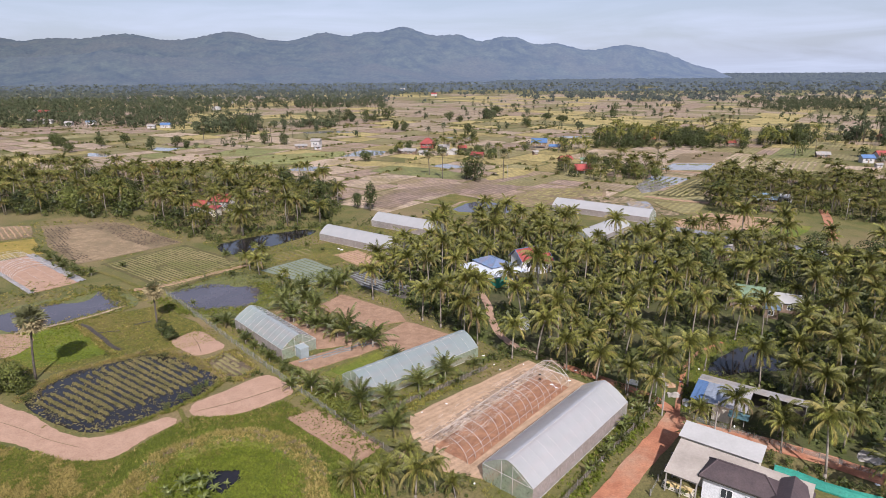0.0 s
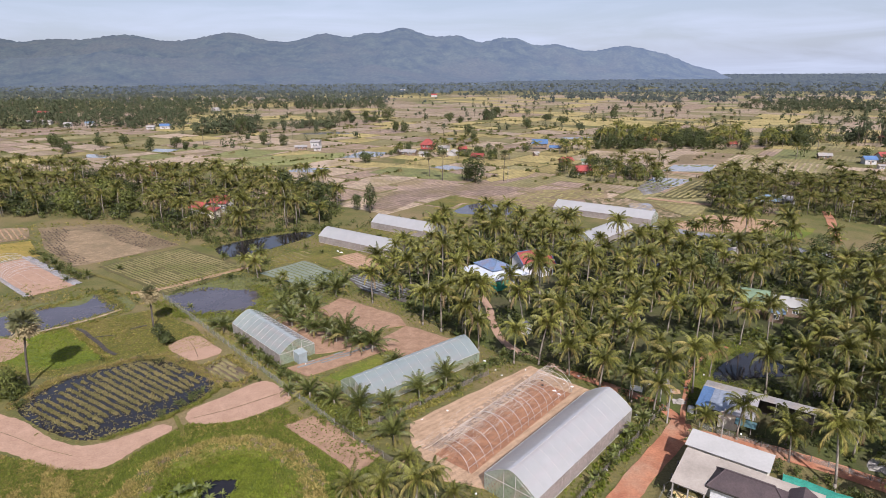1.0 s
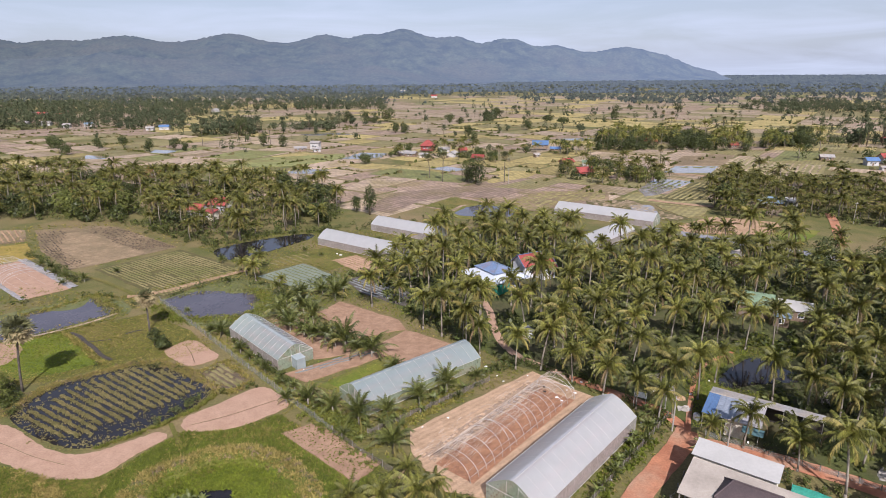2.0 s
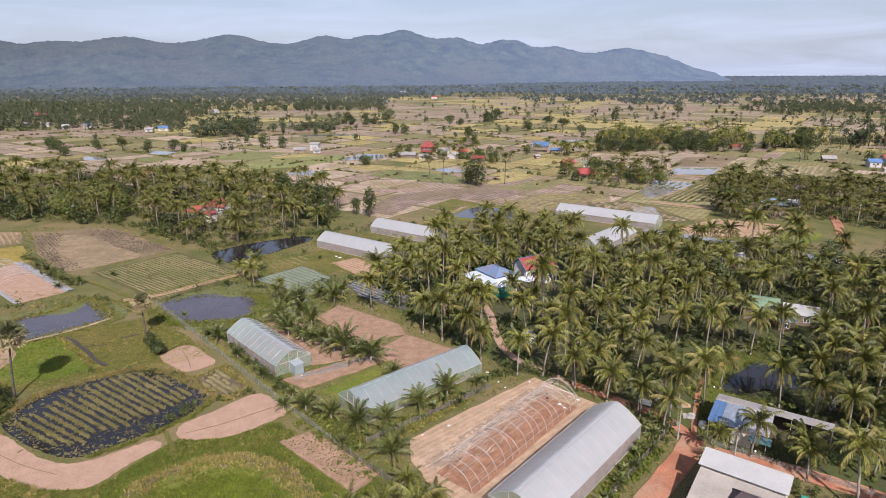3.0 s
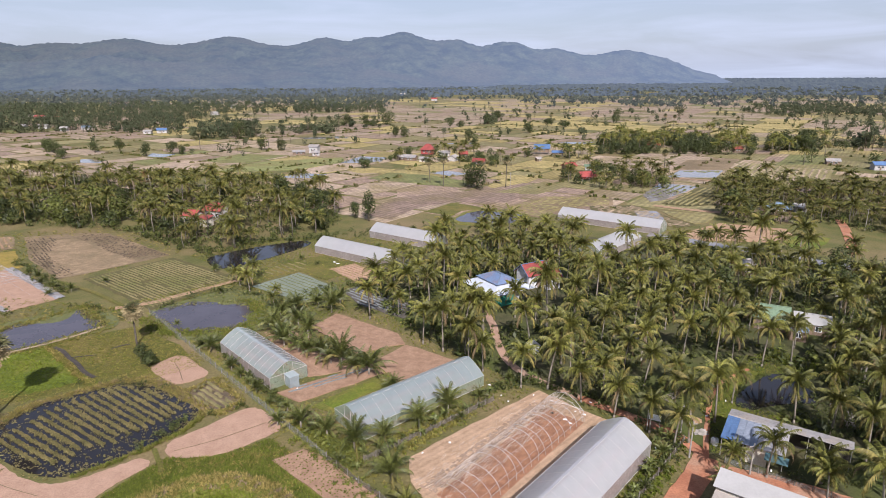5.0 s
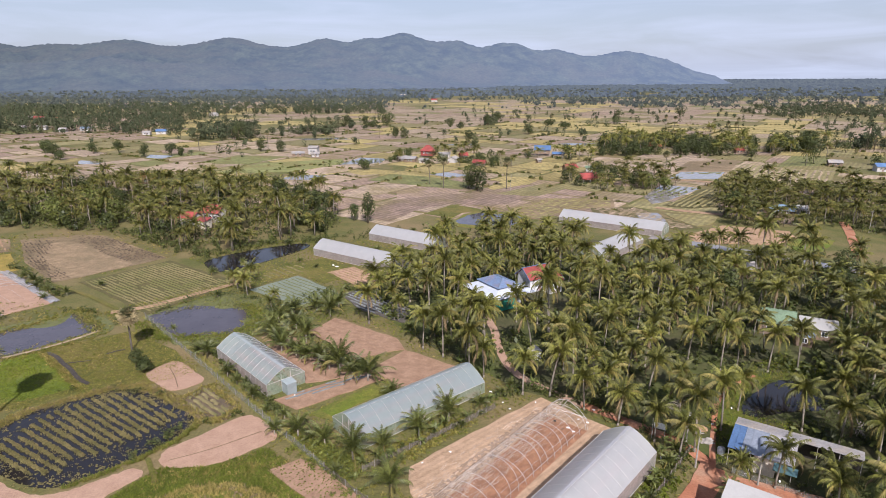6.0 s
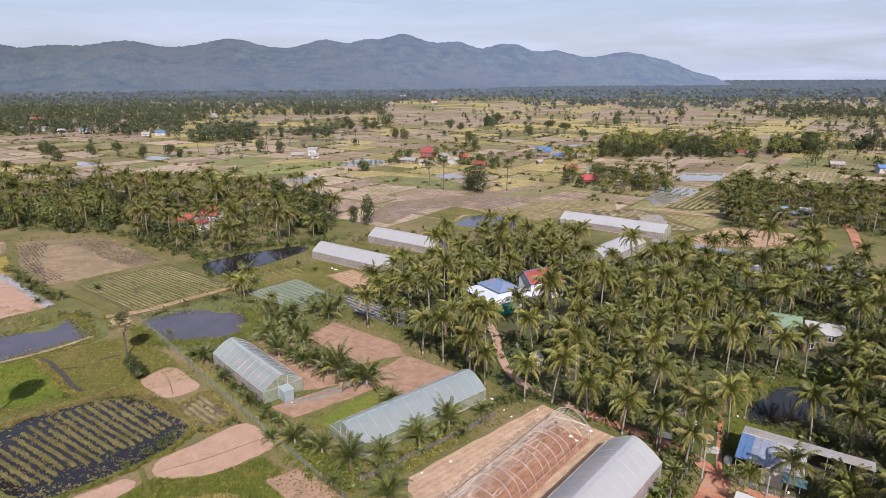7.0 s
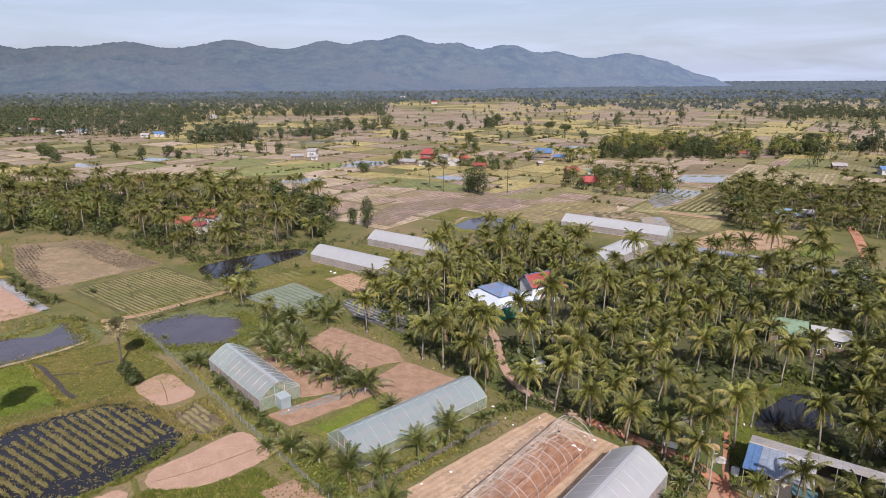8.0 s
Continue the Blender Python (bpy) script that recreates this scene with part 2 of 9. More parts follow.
M["side_net_green"] = material("green_insect_net", (0.40, 0.47, 0.36), (0.33, 0.40, 0.29), 0.4, 3.0, bump=0.05, translucent=0.3, alpha=0.5)
M["pipe"] = material("galvanised_pipe", (0.55, 0.52, 0.50), (0.42, 0.395, 0.38), 1.0, 8.0, rough=0.45, metal=0.3, bump=0.05)
M["zinc"] = material("zinc_roof", (0.38, 0.36, 0.35), (0.29, 0.275, 0.265), 0.4, 3.0, rough=0.55, metal=0.2, bump=0.1, c=(0.38, 0.33, 0.28), c_scale=0.3, rnd=0.12)
M["roof_white"] = material("white_sheet_roof", (0.405, 0.392, 0.37), (0.365, 0.352, 0.33), 0.3, 3.0, rough=0.5, bump=0.05, rnd=0.05, speckle=0.06)
M["roof_beige"] = material("weathered_fibre_roof", (0.38, 0.33, 0.28), (0.30, 0.26, 0.22), 0.25, 3.0, rough=0.8, bump=0.1, speckle=0.1)
M["roof_brown"] = material("dark_brown_tiles", (0.085, 0.062, 0.062), (0.065, 0.048, 0.05), 0.5, 4.0, rough=0.6, bump=0.2)
M["roof_blue"] = material("blue_metal_roof", (0.10, 0.175, 0.31), (0.08, 0.14, 0.26), 0.4, 3.0, rough=0.4, bump=0.1, rnd=0.12)
M["roof_lightblue"] = material("pale_blue_roof", (0.17, 0.235, 0.30), (0.14, 0.20, 0.26), 0.4, 3.0, rough=0.4, bump=0.1, rnd=0.1)
M["roof_red"] = material("red_tile_roof", (0.31, 0.068, 0.058), (0.23, 0.052, 0.045), 0.4, 3.0, rough=0.55, bump=0.2, rnd=0.15)
M["roof_green"] = material("faded_green_roof", (0.165, 0.23, 0.145), (0.13, 0.185, 0.12), 0.4, 3.0, rough=0.55, bump=0.1)
M["wall_white"] = material("white_plaster", (0.62, 0.62, 0.63), (0.54, 0.54, 0.55), 0.5, 4.0, rough=0.8, bump=0.05)
M["wall_cream"] = material("cream_plaster", (0.66, 0.60, 0.50), (0.56, 0.51, 0.42), 0.5, 4.0, rough=0.8, bump=0.08)
M["wall_wood"] = material("weathered_boards", (0.24, 0.17, 0.12), (0.16, 0.115, 0.085), 0.8, 6.0, bump=0.3)
M["glass"] = material("window_glass", (0.035, 0.04, 0.045), (0.03, 0.035, 0.04), 0.5, 4.0, rough=0.08, bump=0, spec=0.6)
M["teal_net"] = material("teal_shade_net", (0.045, 0.30, 0.22), (0.035, 0.24, 0.18), 0.6, 4.0, rough=0.7, bump=0.2, translucent=0.2)
M["fence"] = material("grey_fence_net", (0.20, 0.17, 0.14), (0.14, 0.12, 0.10), 0.5, 5.0, bump=0.2, alpha=0.55)
M["post"] = material("concrete_post", (0.34, 0.31, 0.28), (0.26, 0.24, 0.21), 1.0, 8.0, bump=0.2)
M["fence_post"] = material("weathered_fence_post", (0.20, 0.18, 0.155), (0.15, 0.135, 0.115), 1.0, 8.0, bump=0.2)
# paler copy of the zinc: sun on the shed's front slope, put into colour
M["zinc_sunlit"] = material("sunlit_zinc_roof", (0.43, 0.41, 0.41), (0.36, 0.34, 0.34), 0.4, 3.0, rough=0.5, metal=0.2, bump=0.1)
M["teal_roof"] = material("dark_teal_sheet", (0.07, 0.13, 0.14), (0.05, 0.10, 0.11), 0.4, 3.0, rough=0.5, bump=0.1)
M["pale_sheet"] = material("pale_sheet_roof", (0.50, 0.53, 0.58), (0.45, 0.48, 0.53), 0.4, 3.0, rough=0.45, bump=0.05, speckle=0.08)
M["roof_slate"] = material("faded_blue_roof", (0.15, 0.215, 0.335), (0.12, 0.17, 0.28), 0.5, 3.0, rough=0.45, bump=0.1, c=(0.20, 0.19, 0.24), c_scale=0.5)
M["zinc_blue"] = material("bluish_zinc_roof", (0.27, 0.30, 0.35), (0.22, 0.25, 0.30), 0.4, 3.0, rough=0.55, metal=0.2, bump=0.1)
M["white"] = material("white_plastic", (0.76, 0.76, 0.75), (0.68, 0.68, 0.67), 0.7, 5.0, rough=0.5, bump=0.05)
M["dark"] = material("dark_timber", (0.05, 0.042, 0.036), (0.035, 0.03, 0.027), 0.7, 5.0, bump=0.2)
# blue emission on the slopes stands in for the haze of distance
M["mountain"] = material("forested_slope_haze_glow", (0.055, 0.063, 0.038), (0.025, 0.031, 0.021), 0.011, 0.06, speckle=0.45, rough=0.95, bump=0.0, spec=0.0, c=(0.055, 0.055, 0.034), c_scale=0.0022,
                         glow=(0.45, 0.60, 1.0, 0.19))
# the glow that imitates haze grows from west to east
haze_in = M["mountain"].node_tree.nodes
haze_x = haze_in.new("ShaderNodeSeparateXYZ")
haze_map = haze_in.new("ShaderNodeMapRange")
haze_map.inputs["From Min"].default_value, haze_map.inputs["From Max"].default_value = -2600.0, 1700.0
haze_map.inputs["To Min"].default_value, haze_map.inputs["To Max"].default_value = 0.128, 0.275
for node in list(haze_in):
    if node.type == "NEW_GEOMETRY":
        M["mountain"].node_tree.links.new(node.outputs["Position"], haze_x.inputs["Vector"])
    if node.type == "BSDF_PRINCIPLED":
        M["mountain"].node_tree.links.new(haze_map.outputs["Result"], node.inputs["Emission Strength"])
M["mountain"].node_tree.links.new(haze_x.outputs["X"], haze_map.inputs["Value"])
# bluish emission replaces the air haze over the far woodland
M["far_woods"] = material("woodland_haze_glow", (0.042, 0.048, 0.034), (0.028, 0.033, 0.026), 0.008, 0.08, rough=0.95, bump=0.0, spec=0.0, glow=(0.42, 0.53, 0.78, 0.165))


# ------------------------------------------------------------------ mesh helpers
def finish(name, verts, faces, mats, index=None, smooth=False):
    me = bpy.data.meshes.new(name)
    me.from_pydata([tuple(v) for v in verts], [], faces)
    for m in mats if isinstance(mats, (list, tuple)) else [mats]:
        me.materials.append(m)
    if index is not None:
        me.polygons.foreach_set("material_index", index)
    if smooth:
        me.polygons.foreach_set("use_smooth", [True] * len(me.polygons))
    me.update()
    return me


def part(name, me, parent=None, label="", at=None):
    ob = new(name, me)
    if parent is not None:
        ob.parent = parent
    if at is not None:
        ob.matrix_basis = at
    if label:
        tagged(ob, label)
    return ob


def root(name, label, category, at=None, group="", kind=""):
    ob = new(name)
    ob.empty_display_size = 0.5
    if at is not None:
        ob.matrix_basis = at
    return tagged(ob, label, category, group, kind)


class Build:
    """Collects boxes, tubes and sheets into one mesh."""

    def __init__(self):
        self.v, self.f, self.i = [], [], []

    def add(self, verts, faces, mat=0):
        k = len(self.v)
        self.v += [tuple(p) for p in verts]
        self.f += [tuple(k + q for q in fc) for fc in faces]
        self.i += [mat] * len(faces)

    def box(self, x0, x1, y0, y1, z0, z1, mat=0):
        p = [(x, y, z) for z in (z0, z1) for x, y in ((x0, y0), (x1, y0), (x1, y1), (x0, y1))]
        self.add(p, [(3, 2, 1, 0), (4, 5, 6, 7), (0, 1, 5, 4), (1, 2, 6, 5), (2, 3, 7, 6), (3, 0, 4, 7)], mat)

    def slab(self, corners, thick, mat=0):
        """A sheet through four or more corners, with thickness downwards."""
        c = [Vector(p) for p in corners]
        nrm = (c[1] - c[0]).cross(c[2] - c[0]).normalized()
        if nrm.z < 0:
            c.reverse()
            nrm = -nrm
        n = len(c)
        self.add(c + [p - nrm * thick for p in c], [tuple(range(n)), tuple(range(2 * n - 1, n - 1, -1))]
                 + [(k, n + k, n + (k + 1) % n, (k + 1) % n) for k in range(n)], mat)

    def tube(self, pts, r, sides=5, mat=0, r_end=None):
        pts = [Vector(p) for p in pts]
        rings = []
        for k, p in enumerate(pts):
            d = (pts[min(k + 1, len(pts) - 1)] - pts[max(k - 1, 0)]).normalized()
            a = d.cross(Vector((0, 0, 1)) if abs(d.z) < 0.9 else Vector((1, 0, 0))).normalized()
            b = d.cross(a)
            rr = r if r_end is None else r + (r_end - r) * k / (len(pts) - 1)
            rings.append([p + (a * math.cos(2 * math.pi * s / sides) + b * math.sin(2 * math.pi * s / sides)) * rr for s in range(sides)])
        faces = []
        for k in range(len(pts) - 1):
            for s in range(sides):
                faces.append((k * sides + s, k * sides + (s + 1) % sides, (k + 1) * sides + (s + 1) % sides, (k + 1) * sides + s))
        faces.append(tuple(range(sides - 1, -1, -1)))
        faces.append(tuple(range((len(pts) - 1) * sides, len(pts) * sides)))
        self.add([q for ring in rings for q in ring], faces, mat)

    def mesh(self, name, mats, smooth=False):
        return finish(name, self.v, self.f, mats, self.i, smooth)


def smooth_ring(corners, steps=5, wobble=0.25, seed=1):
    """A rounded, slightly uneven outline through the corners (closed)."""
    rng = random.Random(seed)
    n, ring = len(corners), []
    for k in range(n):
        p0, p1, p2, p3 = (Vector((*corners[(k + j) % n], 0)) for j in (-1, 0, 1, 2))
        for s in range(steps):
            t = s / steps
            q = 0.5 * (2 * p1 + (p2 - p0) * t + (2 * p0 - 5 * p1 + 4 * p2 - p3) * t * t + (3 * p1 - p0 - 3 * p2 + p3) * t ** 3)
            ring.append((q.x + rng.uniform(-wobble, wobble), q.y + rng.uniform(-wobble, wobble)))
    return ring


def straight_ring(corners, step=3.0, wobble=0.2, seed=1):
    rng = random.Random(seed)
    ring = []
    for k, (x, y) in enumerate(corners):
        x2, y2 = corners[(k + 1) % len(corners)]
        m = max(1, int(math.hypot(x2 - x, y2 - y) / step))
        for s in range(m):
            ring.append((x + (x2 - x) * s / m + rng.uniform(-wobble, wobble), y + (y2 - y) * s / m + rng.uniform(-wobble, wobble)))
    return ring


def sheet(name, ring, z, mat, label, category, skirt=0.3, kind="structure"):
    """A patch of ground: a flat top and sides that go down into the ground."""
    bm = bmesh.new()
    top = [bm.verts.new((x, y, z)) for x, y in ring]
    face = bm.faces.new(top)
    if face.normal.z < 0 or sum(ring[k][0] * ring[(k + 1) % len(ring)][1] - ring[(k + 1) % len(ring)][0] * ring[k][1] for k in range(len(ring))) < 0:
        face.normal_flip()
    low = [bm.verts.new((x, y, z - skirt)) for x, y in ring]
    for k in range(len(ring)):
        bm.faces.new((top[k], low[k], low[(k + 1) % len(ring)], top[(k + 1) % len(ring)]))
    bmesh.ops.triangulate(bm, faces=[face])
    bmesh.ops.recalc_face_normals(bm, faces=bm.faces)
    me = bpy.data.meshes.new(name)
    bm.to_mesh(me)
    bm.free()
    me.materials.append(mat)
    ob = new(name, me)
    return tagged(ob, label, category, kind=kind)


def ribbon(line, half, steps=6):
    """Both edges of a strip of that half width along a line."""
    pts = []
    for k in range(len(line) - 1):
        p0, p1, p2, p3 = (Vector((*line[min(max(k + j, 0), len(line) - 1)], 0)) for j in (-1, 0, 1, 2))
        for s in range(steps):
            t = s / steps
            pts.append(0.5 * (2 * p1 + (p2 - p0) * t + (2 * p0 - 5 * p1 + 4 * p2 - p3) * t * t + (3 * p1 - p0 - 3 * p2 + p3) * t ** 3))
    pts.append(Vector((*line[-1], 0)))
    rng = random.Random(len(line))
    left, right = [], []
    for k, p in enumerate(pts):
        d = (pts[min(k + 1, len(pts) - 1)] - pts[max(k - 1, 0)]).normalized()
        s = Vector((-d.y, d.x, 0))
        left.append(p + s * half * (1 + rng.uniform(-0.06, 0.06)))
        right.append(p - s * half * (1 + rng.uniform(-0.06, 0.06)))
    return pts, left, right


def strip(name, line, half, z, mat, label, category, steps=6):
    pts, left, right = ribbon(line, half, steps)
    v = [(p.x, p.y, z) for p in left] + [(p.x, p.y, z + 0.05) for p in pts] + [(p.x, p.y, z) for p in right]
    n = len(pts)
    f = []
    for k in range(n - 1):
        f += [(n + k, n + k + 1, k + 1, k), (2 * n + k, 2 * n + k + 1, n + k + 1, n + k)]
    ob = new(name, finish(name, v, f, mat))
    return tagged(ob, label, category, kind="structure")


def inside(x, y, ring):
    hit = False
    for k, (x1, y1) in enumerate(ring):
        x2, y2 = ring[k - 1]
        if (y1 > y) != (y2 > y) and x < (x2 - x1) * (y - y1) / (y2 - y1) + x1:
            hit = not hit
    return hit


def near_line(x, y, line, gap):
    for (x1, y1), (x2, y2) in zip(line, line[1:]):
        dx, dy = x2 - x1, y2 - y1
        t = min(1, max(0, ((x - x1) * dx + (y - y1) * dy) / (dx * dx + dy * dy)))
        if math.hypot(x - x1 - t * dx, y - y1 - t * dy) < gap:
            return True
    return False


def merged(name, kinds, places, mats, label, category, kind="stuff", parent=None):
    """Many small things in one mesh. kinds: list of (verts, faces, material index); places: (kind, x, y, z, turn, sx, sz)."""
    allv, loops, starts, totals, mi, base, at = [], [], [], [], [], 0, 0
    prepared = []
    for v, f, i in kinds:
        prepared.append((np.array(v, float), np.concatenate([np.array(q) for q in f]), np.array([len(q) for q in f]), np.array(i)))
    for k, x, y, z, turn, sx, sz in places:
        v, fl, ft, i = prepared[k]
        c, s = math.cos(turn), math.sin(turn)
        w = np.empty_like(v)
        w[:, 0] = (v[:, 0] * c - v[:, 1] * s) * sx + x
        w[:, 1] = (v[:, 0] * s + v[:, 1] * c) * sx + y
        w[:, 2] = v[:, 2] * sz + z
        allv.append(w)
        loops.append(fl + base)
        totals.append(ft)
        mi.append(i)
        base += len(v)
    allv, loops, totals, mi = np.concatenate(allv), np.concatenate(loops), np.concatenate(totals), np.concatenate(mi)
    starts = np.concatenate([[0], np.cumsum(totals)[:-1]])
    me = bpy.data.meshes.new(name)
    me.vertices.add(len(allv))
    me.vertices.foreach_set("co", allv.ravel().astype(np.float32))
    me.loops.add(len(loops))
    me.loops.foreach_set("vertex_index", loops.astype(np.int32))
    me.polygons.add(len(totals))
    me.polygons.foreach_set("loop_start", starts.astype(np.int32))
    me.polygons.foreach_set("loop_total", totals.astype(np.int32))
    for m in mats:
        me.materials.append(m)
    me.polygons.foreach_set("material_index", mi.astype(np.int32))
    me.update(calc_edges=True)
    me.validate()
    ob = new(name, me)
    if parent is not None:
        ob.parent = parent
    return tagged(ob, label, category, kind=kind)


# ------------------------------------------------------------------ ground and far distance
gb = Build()
gb.add([(-4600, -400, 0), (4600, -400, 0), (4600, 4950, 0), (-4600, 4950, 0)], [(0, 1, 2, 3)])
tagged(new("ground", gb.mesh("ground", [M["ground"]])), "flat grassy plain reaching to the mountains", "ground", kind="structure")

# rise of the crest above eye level, metres per metre away, at even bearings from west to east
RISE = [0.0535, 0.0257, 0.0394, 0.0337, 0.0312, 0.0353, 0.0347, 0.033, 0.0365, 0.0384, 0.0382, 0.0319, 0.0321, 0.0332, 0.0379, 0.0412, 0.0361, 0.0309, 0.0298, 0.0345, 0.0413, 0.0321, 0.0404,
        0.037, 0.0469, 0.0372, 0.0336, 0.0395, 0.0256, 0.0344, 0.0354, 0.0232, 0.0301, 0.0226, 0.0189, 0.0248, 0.0269, 0.0207, 0.0189, 0.008, 0.0033, -0.0007, -0.0035, -0.0086, -0.0042, -0.0165]


def crest(a):
    e = sum(h * math.exp(-((a + 0.782 - 0.03 * k) / 0.0265) ** 2) for k, h in enumerate(RISE))
    e += min(1.0, max(0.0, e / 0.01)) * (0.0006 * noise.noise(Vector((a * 105, 3.4, 0.0))) + 0.0005 * noise.noise(Vector((a * 330, 1.4, 0.0))))
    return e + 0.05 * max(0.0, min(1.0, (-0.78 - a) / 0.06))


def mountains(near=False):
    v, f = [], []
    nx, ny = 640, 80
    for j in range(ny):
        s = j / (ny - 1)
        y = 2350 + 2450 * s
        for k in range(nx):
            a = -1.05 + 1.6 * k / (nx - 1)
            e = crest(a + 0.0088)
            if near:
                e = crest(a + 0.05) * max(0.0, 0.5 + 0.22 * noise.noise(Vector((a * 4.5, 0.0, 8.0))) + 0.1 * noise.noise(Vector((a * 23, 0.0, 2.0)))) * min(1.0, max(0.0, (0.12 - a) / 0.6))
            top = 4350 if a > -0.25 else 4350 - 300 * min(1, (-0.25 - a) / 0.3)
            if near:
                top -= 1150
            foot = 2450 + 1300 * min(1, max(0, (a + 0.25) / 0.5))
            if near:
                foot = min(foot, top - 600)
            t = min(1, max(0, (y - foot) / (top - foot)))
            rise = t * t * (3 - 2 * t) * 0.55 + t * 0.45
            if y > top:
                rise = max(0.0, 1 - (y - top) / 500)
            p = Vector((a * 16, y / 330, 3.0))
            ridges = abs(noise.noise(p)) * 1.1 + abs(noise.noise(p * 2.3)) * 0.6 + 0.3 * abs(noise.noise(p * 5.1))
            fine = noise.noise(Vector((a * 160, y / 40, 1.0))) + 0.7 * noise.noise(Vector((a * 420, y / 14, 4.0)))
            h = 53.5 * (min(1.0, max(0.0, e / 0.018)) if near else min(1.0, max(0.0, (e + 0.0045) / 0.006))) + max(0.0, e) * y
            h = h * rise * (1 - 0.55 * ridges * (1 - t) * min(1, t * 4)) + fine * 5 * min(1, 3 * t) * min(1, e * 60)
            v.append((a * y, y, max(-3, h - 2)))
    for j in range(ny - 1):
        for k in range(nx - 1):
            q = j * nx + k
            if not near or max(v[q][2], v[q + 1][2], v[q + nx][2], v[q + nx + 1][2]) > 0:
                f.append((q, q + 1, q + nx + 1, q + nx))
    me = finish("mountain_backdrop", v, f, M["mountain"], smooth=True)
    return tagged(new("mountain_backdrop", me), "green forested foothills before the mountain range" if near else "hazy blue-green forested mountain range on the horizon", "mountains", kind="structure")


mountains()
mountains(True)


def far_woods():
    """Low canopy of the wooded plain out to the horizon: rows of bumpy crowns, each higher than the one before."""
    v, f = [], []
    rng = random.Random(4)
    rows = [1700 + 3100 * (k / 19) for k in range(20)]
    for j, y in enumerate(rows):
        n = 700
        base = len(v)
        for k in range(n):
            x = (-0.95 + 1.9 * k / (n - 1)) * y
            gap = noise.noise(Vector((x / 260, y / 200, 2.0)))
            left = 0.10 * max(0, -x / y)
            z = 8 + 5 * noise.noise(Vector((x / 25, y / 30, 5.0))) + rng.uniform(-2, 2)
            if j > 15:
                z = 9 + (j - 15) * 5.6 + 0.9 * (z - 8)
            elif gap < -0.3 - 5 * left:
                z = -2
            yy = y + rng.uniform(-12, 12)
            v += [(x, yy - 16, -3), (x, yy, z), (x, yy + 16, -3)]
        for k in range(n - 1):
            q = base + 3 * k
            f += [(q, q + 3, q + 4, q + 1), (q + 1, q + 4, q + 5, q + 2)]
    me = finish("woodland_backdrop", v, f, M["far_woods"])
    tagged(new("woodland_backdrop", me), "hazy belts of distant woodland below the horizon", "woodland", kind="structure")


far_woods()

# ------------------------------------------------------------------ paddies of the plain
PADDY_TURN = radians(54)
KINDS = ["paddy_straw", "paddy_brown", "paddy_gold", "paddy_olive", "paddy_green"]
NAMES = {"paddy_straw": "harvested rice paddy with pale dry straw", "paddy_brown": "fallow brown rice paddy", "paddy_gold": "golden rice paddy ready to harvest",
         "paddy_olive": "rough olive-green rice paddy", "paddy_green": "green growing rice paddy"}


def split(x0, x1, y0, y1, rng, outl):
    w, h = x1 - x0, y1 - y0
    c, s = math.cos(PADDY_TURN), math.sin(PADDY_TURN)
    away = (x0 + w / 2) * s + (y0 + h / 2) * c
    limit = 27 + max(0, away - 300) * 0.042
    if max(w, h) < limit * rng.uniform(0.9, 1.7) and max(w, h) < 3.6 * min(w, h):
        outl.append((x0, x1, y0, y1))
        return
    t = rng.uniform(0.36, 0.64)
    if w > h:
        split(x0, x0 + w * t, y0, y1, rng, outl)
        split(x0 + w * t, x1, y0, y1, rng, outl)
    else:
        split(x0, x1, y0, y0 + h * t, rng, outl)
        split(x0, x1, y0 + h * t, y1, rng, outl)


def paddies():
    rng = random.Random(11)
    cells = []
    split(-1500, 3000, -1400, 2900, rng, cells)
    c, s = math.cos(PADDY_TURN), math.sin(PADDY_TURN)
    count, rest = 0, {k: Build() for k in KINDS}
    jobs = []
    for x0, x1, y0, y1 in cells:
        g = 0.7 + 0.0012 * (y0 + y1) / 2 + rng.uniform(0, 0.5)
        ring = [(x * c - y * s, x * s + y * c) for x, y in ((x0 + g, y0 + g), (x1 - g, y0 + g), (x1 - g, y1 - g), (x0 + g, y1 - g))]
        cx, cy = sum(p[0] for p in ring) / 4, sum(p[1] for p in ring) / 4
        pick, keep = rng.random(), rng.random()
        if cy > 1500 or abs(cx) > 0.85 * cy + 40:
            continue
        low = min(p[1] for p in ring)
        if low < (222 if -30 < cx < 95 else 238 if cx <= -30 else 226):
            continue
        if keep < 0.10:
            continue
        tone = noise.noise(Vector((cx / 170, cy / 230, 0.3))) + rng.uniform(-0.45, 0.45)
        if cy < 330:
            key = "paddy_brown" if pick < 0.5 else "paddy_straw" if pick < 0.72 else "paddy_olive"
        elif tone > 0.42:
            key = "paddy_gold"
        elif tone > 0.12:
            key = "paddy_olive" if pick < 0.6 else "paddy_gold"
        elif tone > -0.08:
            key = "paddy_straw"
        elif tone > -0.6:
            key = "paddy_brown" if pick < 0.5 else "paddy_straw"
        else:
            key = "paddy_green"
        jobs.append((cy, ring, key))
    jobs.sort(key=lambda q: q[0])
    for n, (cy, ring, key) in enumerate(jobs):
        if n < 280:
            sheet("rice_paddy", straight_ring(ring, 9, 0.5, n), 0.05 + 0.01 * (n % 5), M[key], NAMES[key], "field")
        else:
            rest[key].slab([(x, y, 0.06) for x, y in ring], 0.2)
    for key, b in rest.items():
        if b.v:
            tagged(new("distant_rice_paddies", b.mesh("distant_rice_paddies", [M[key]])), "patchwork of distant rice paddies, " + NAMES[key].split(" with")[0], "field", kind="stuff")


paddies()


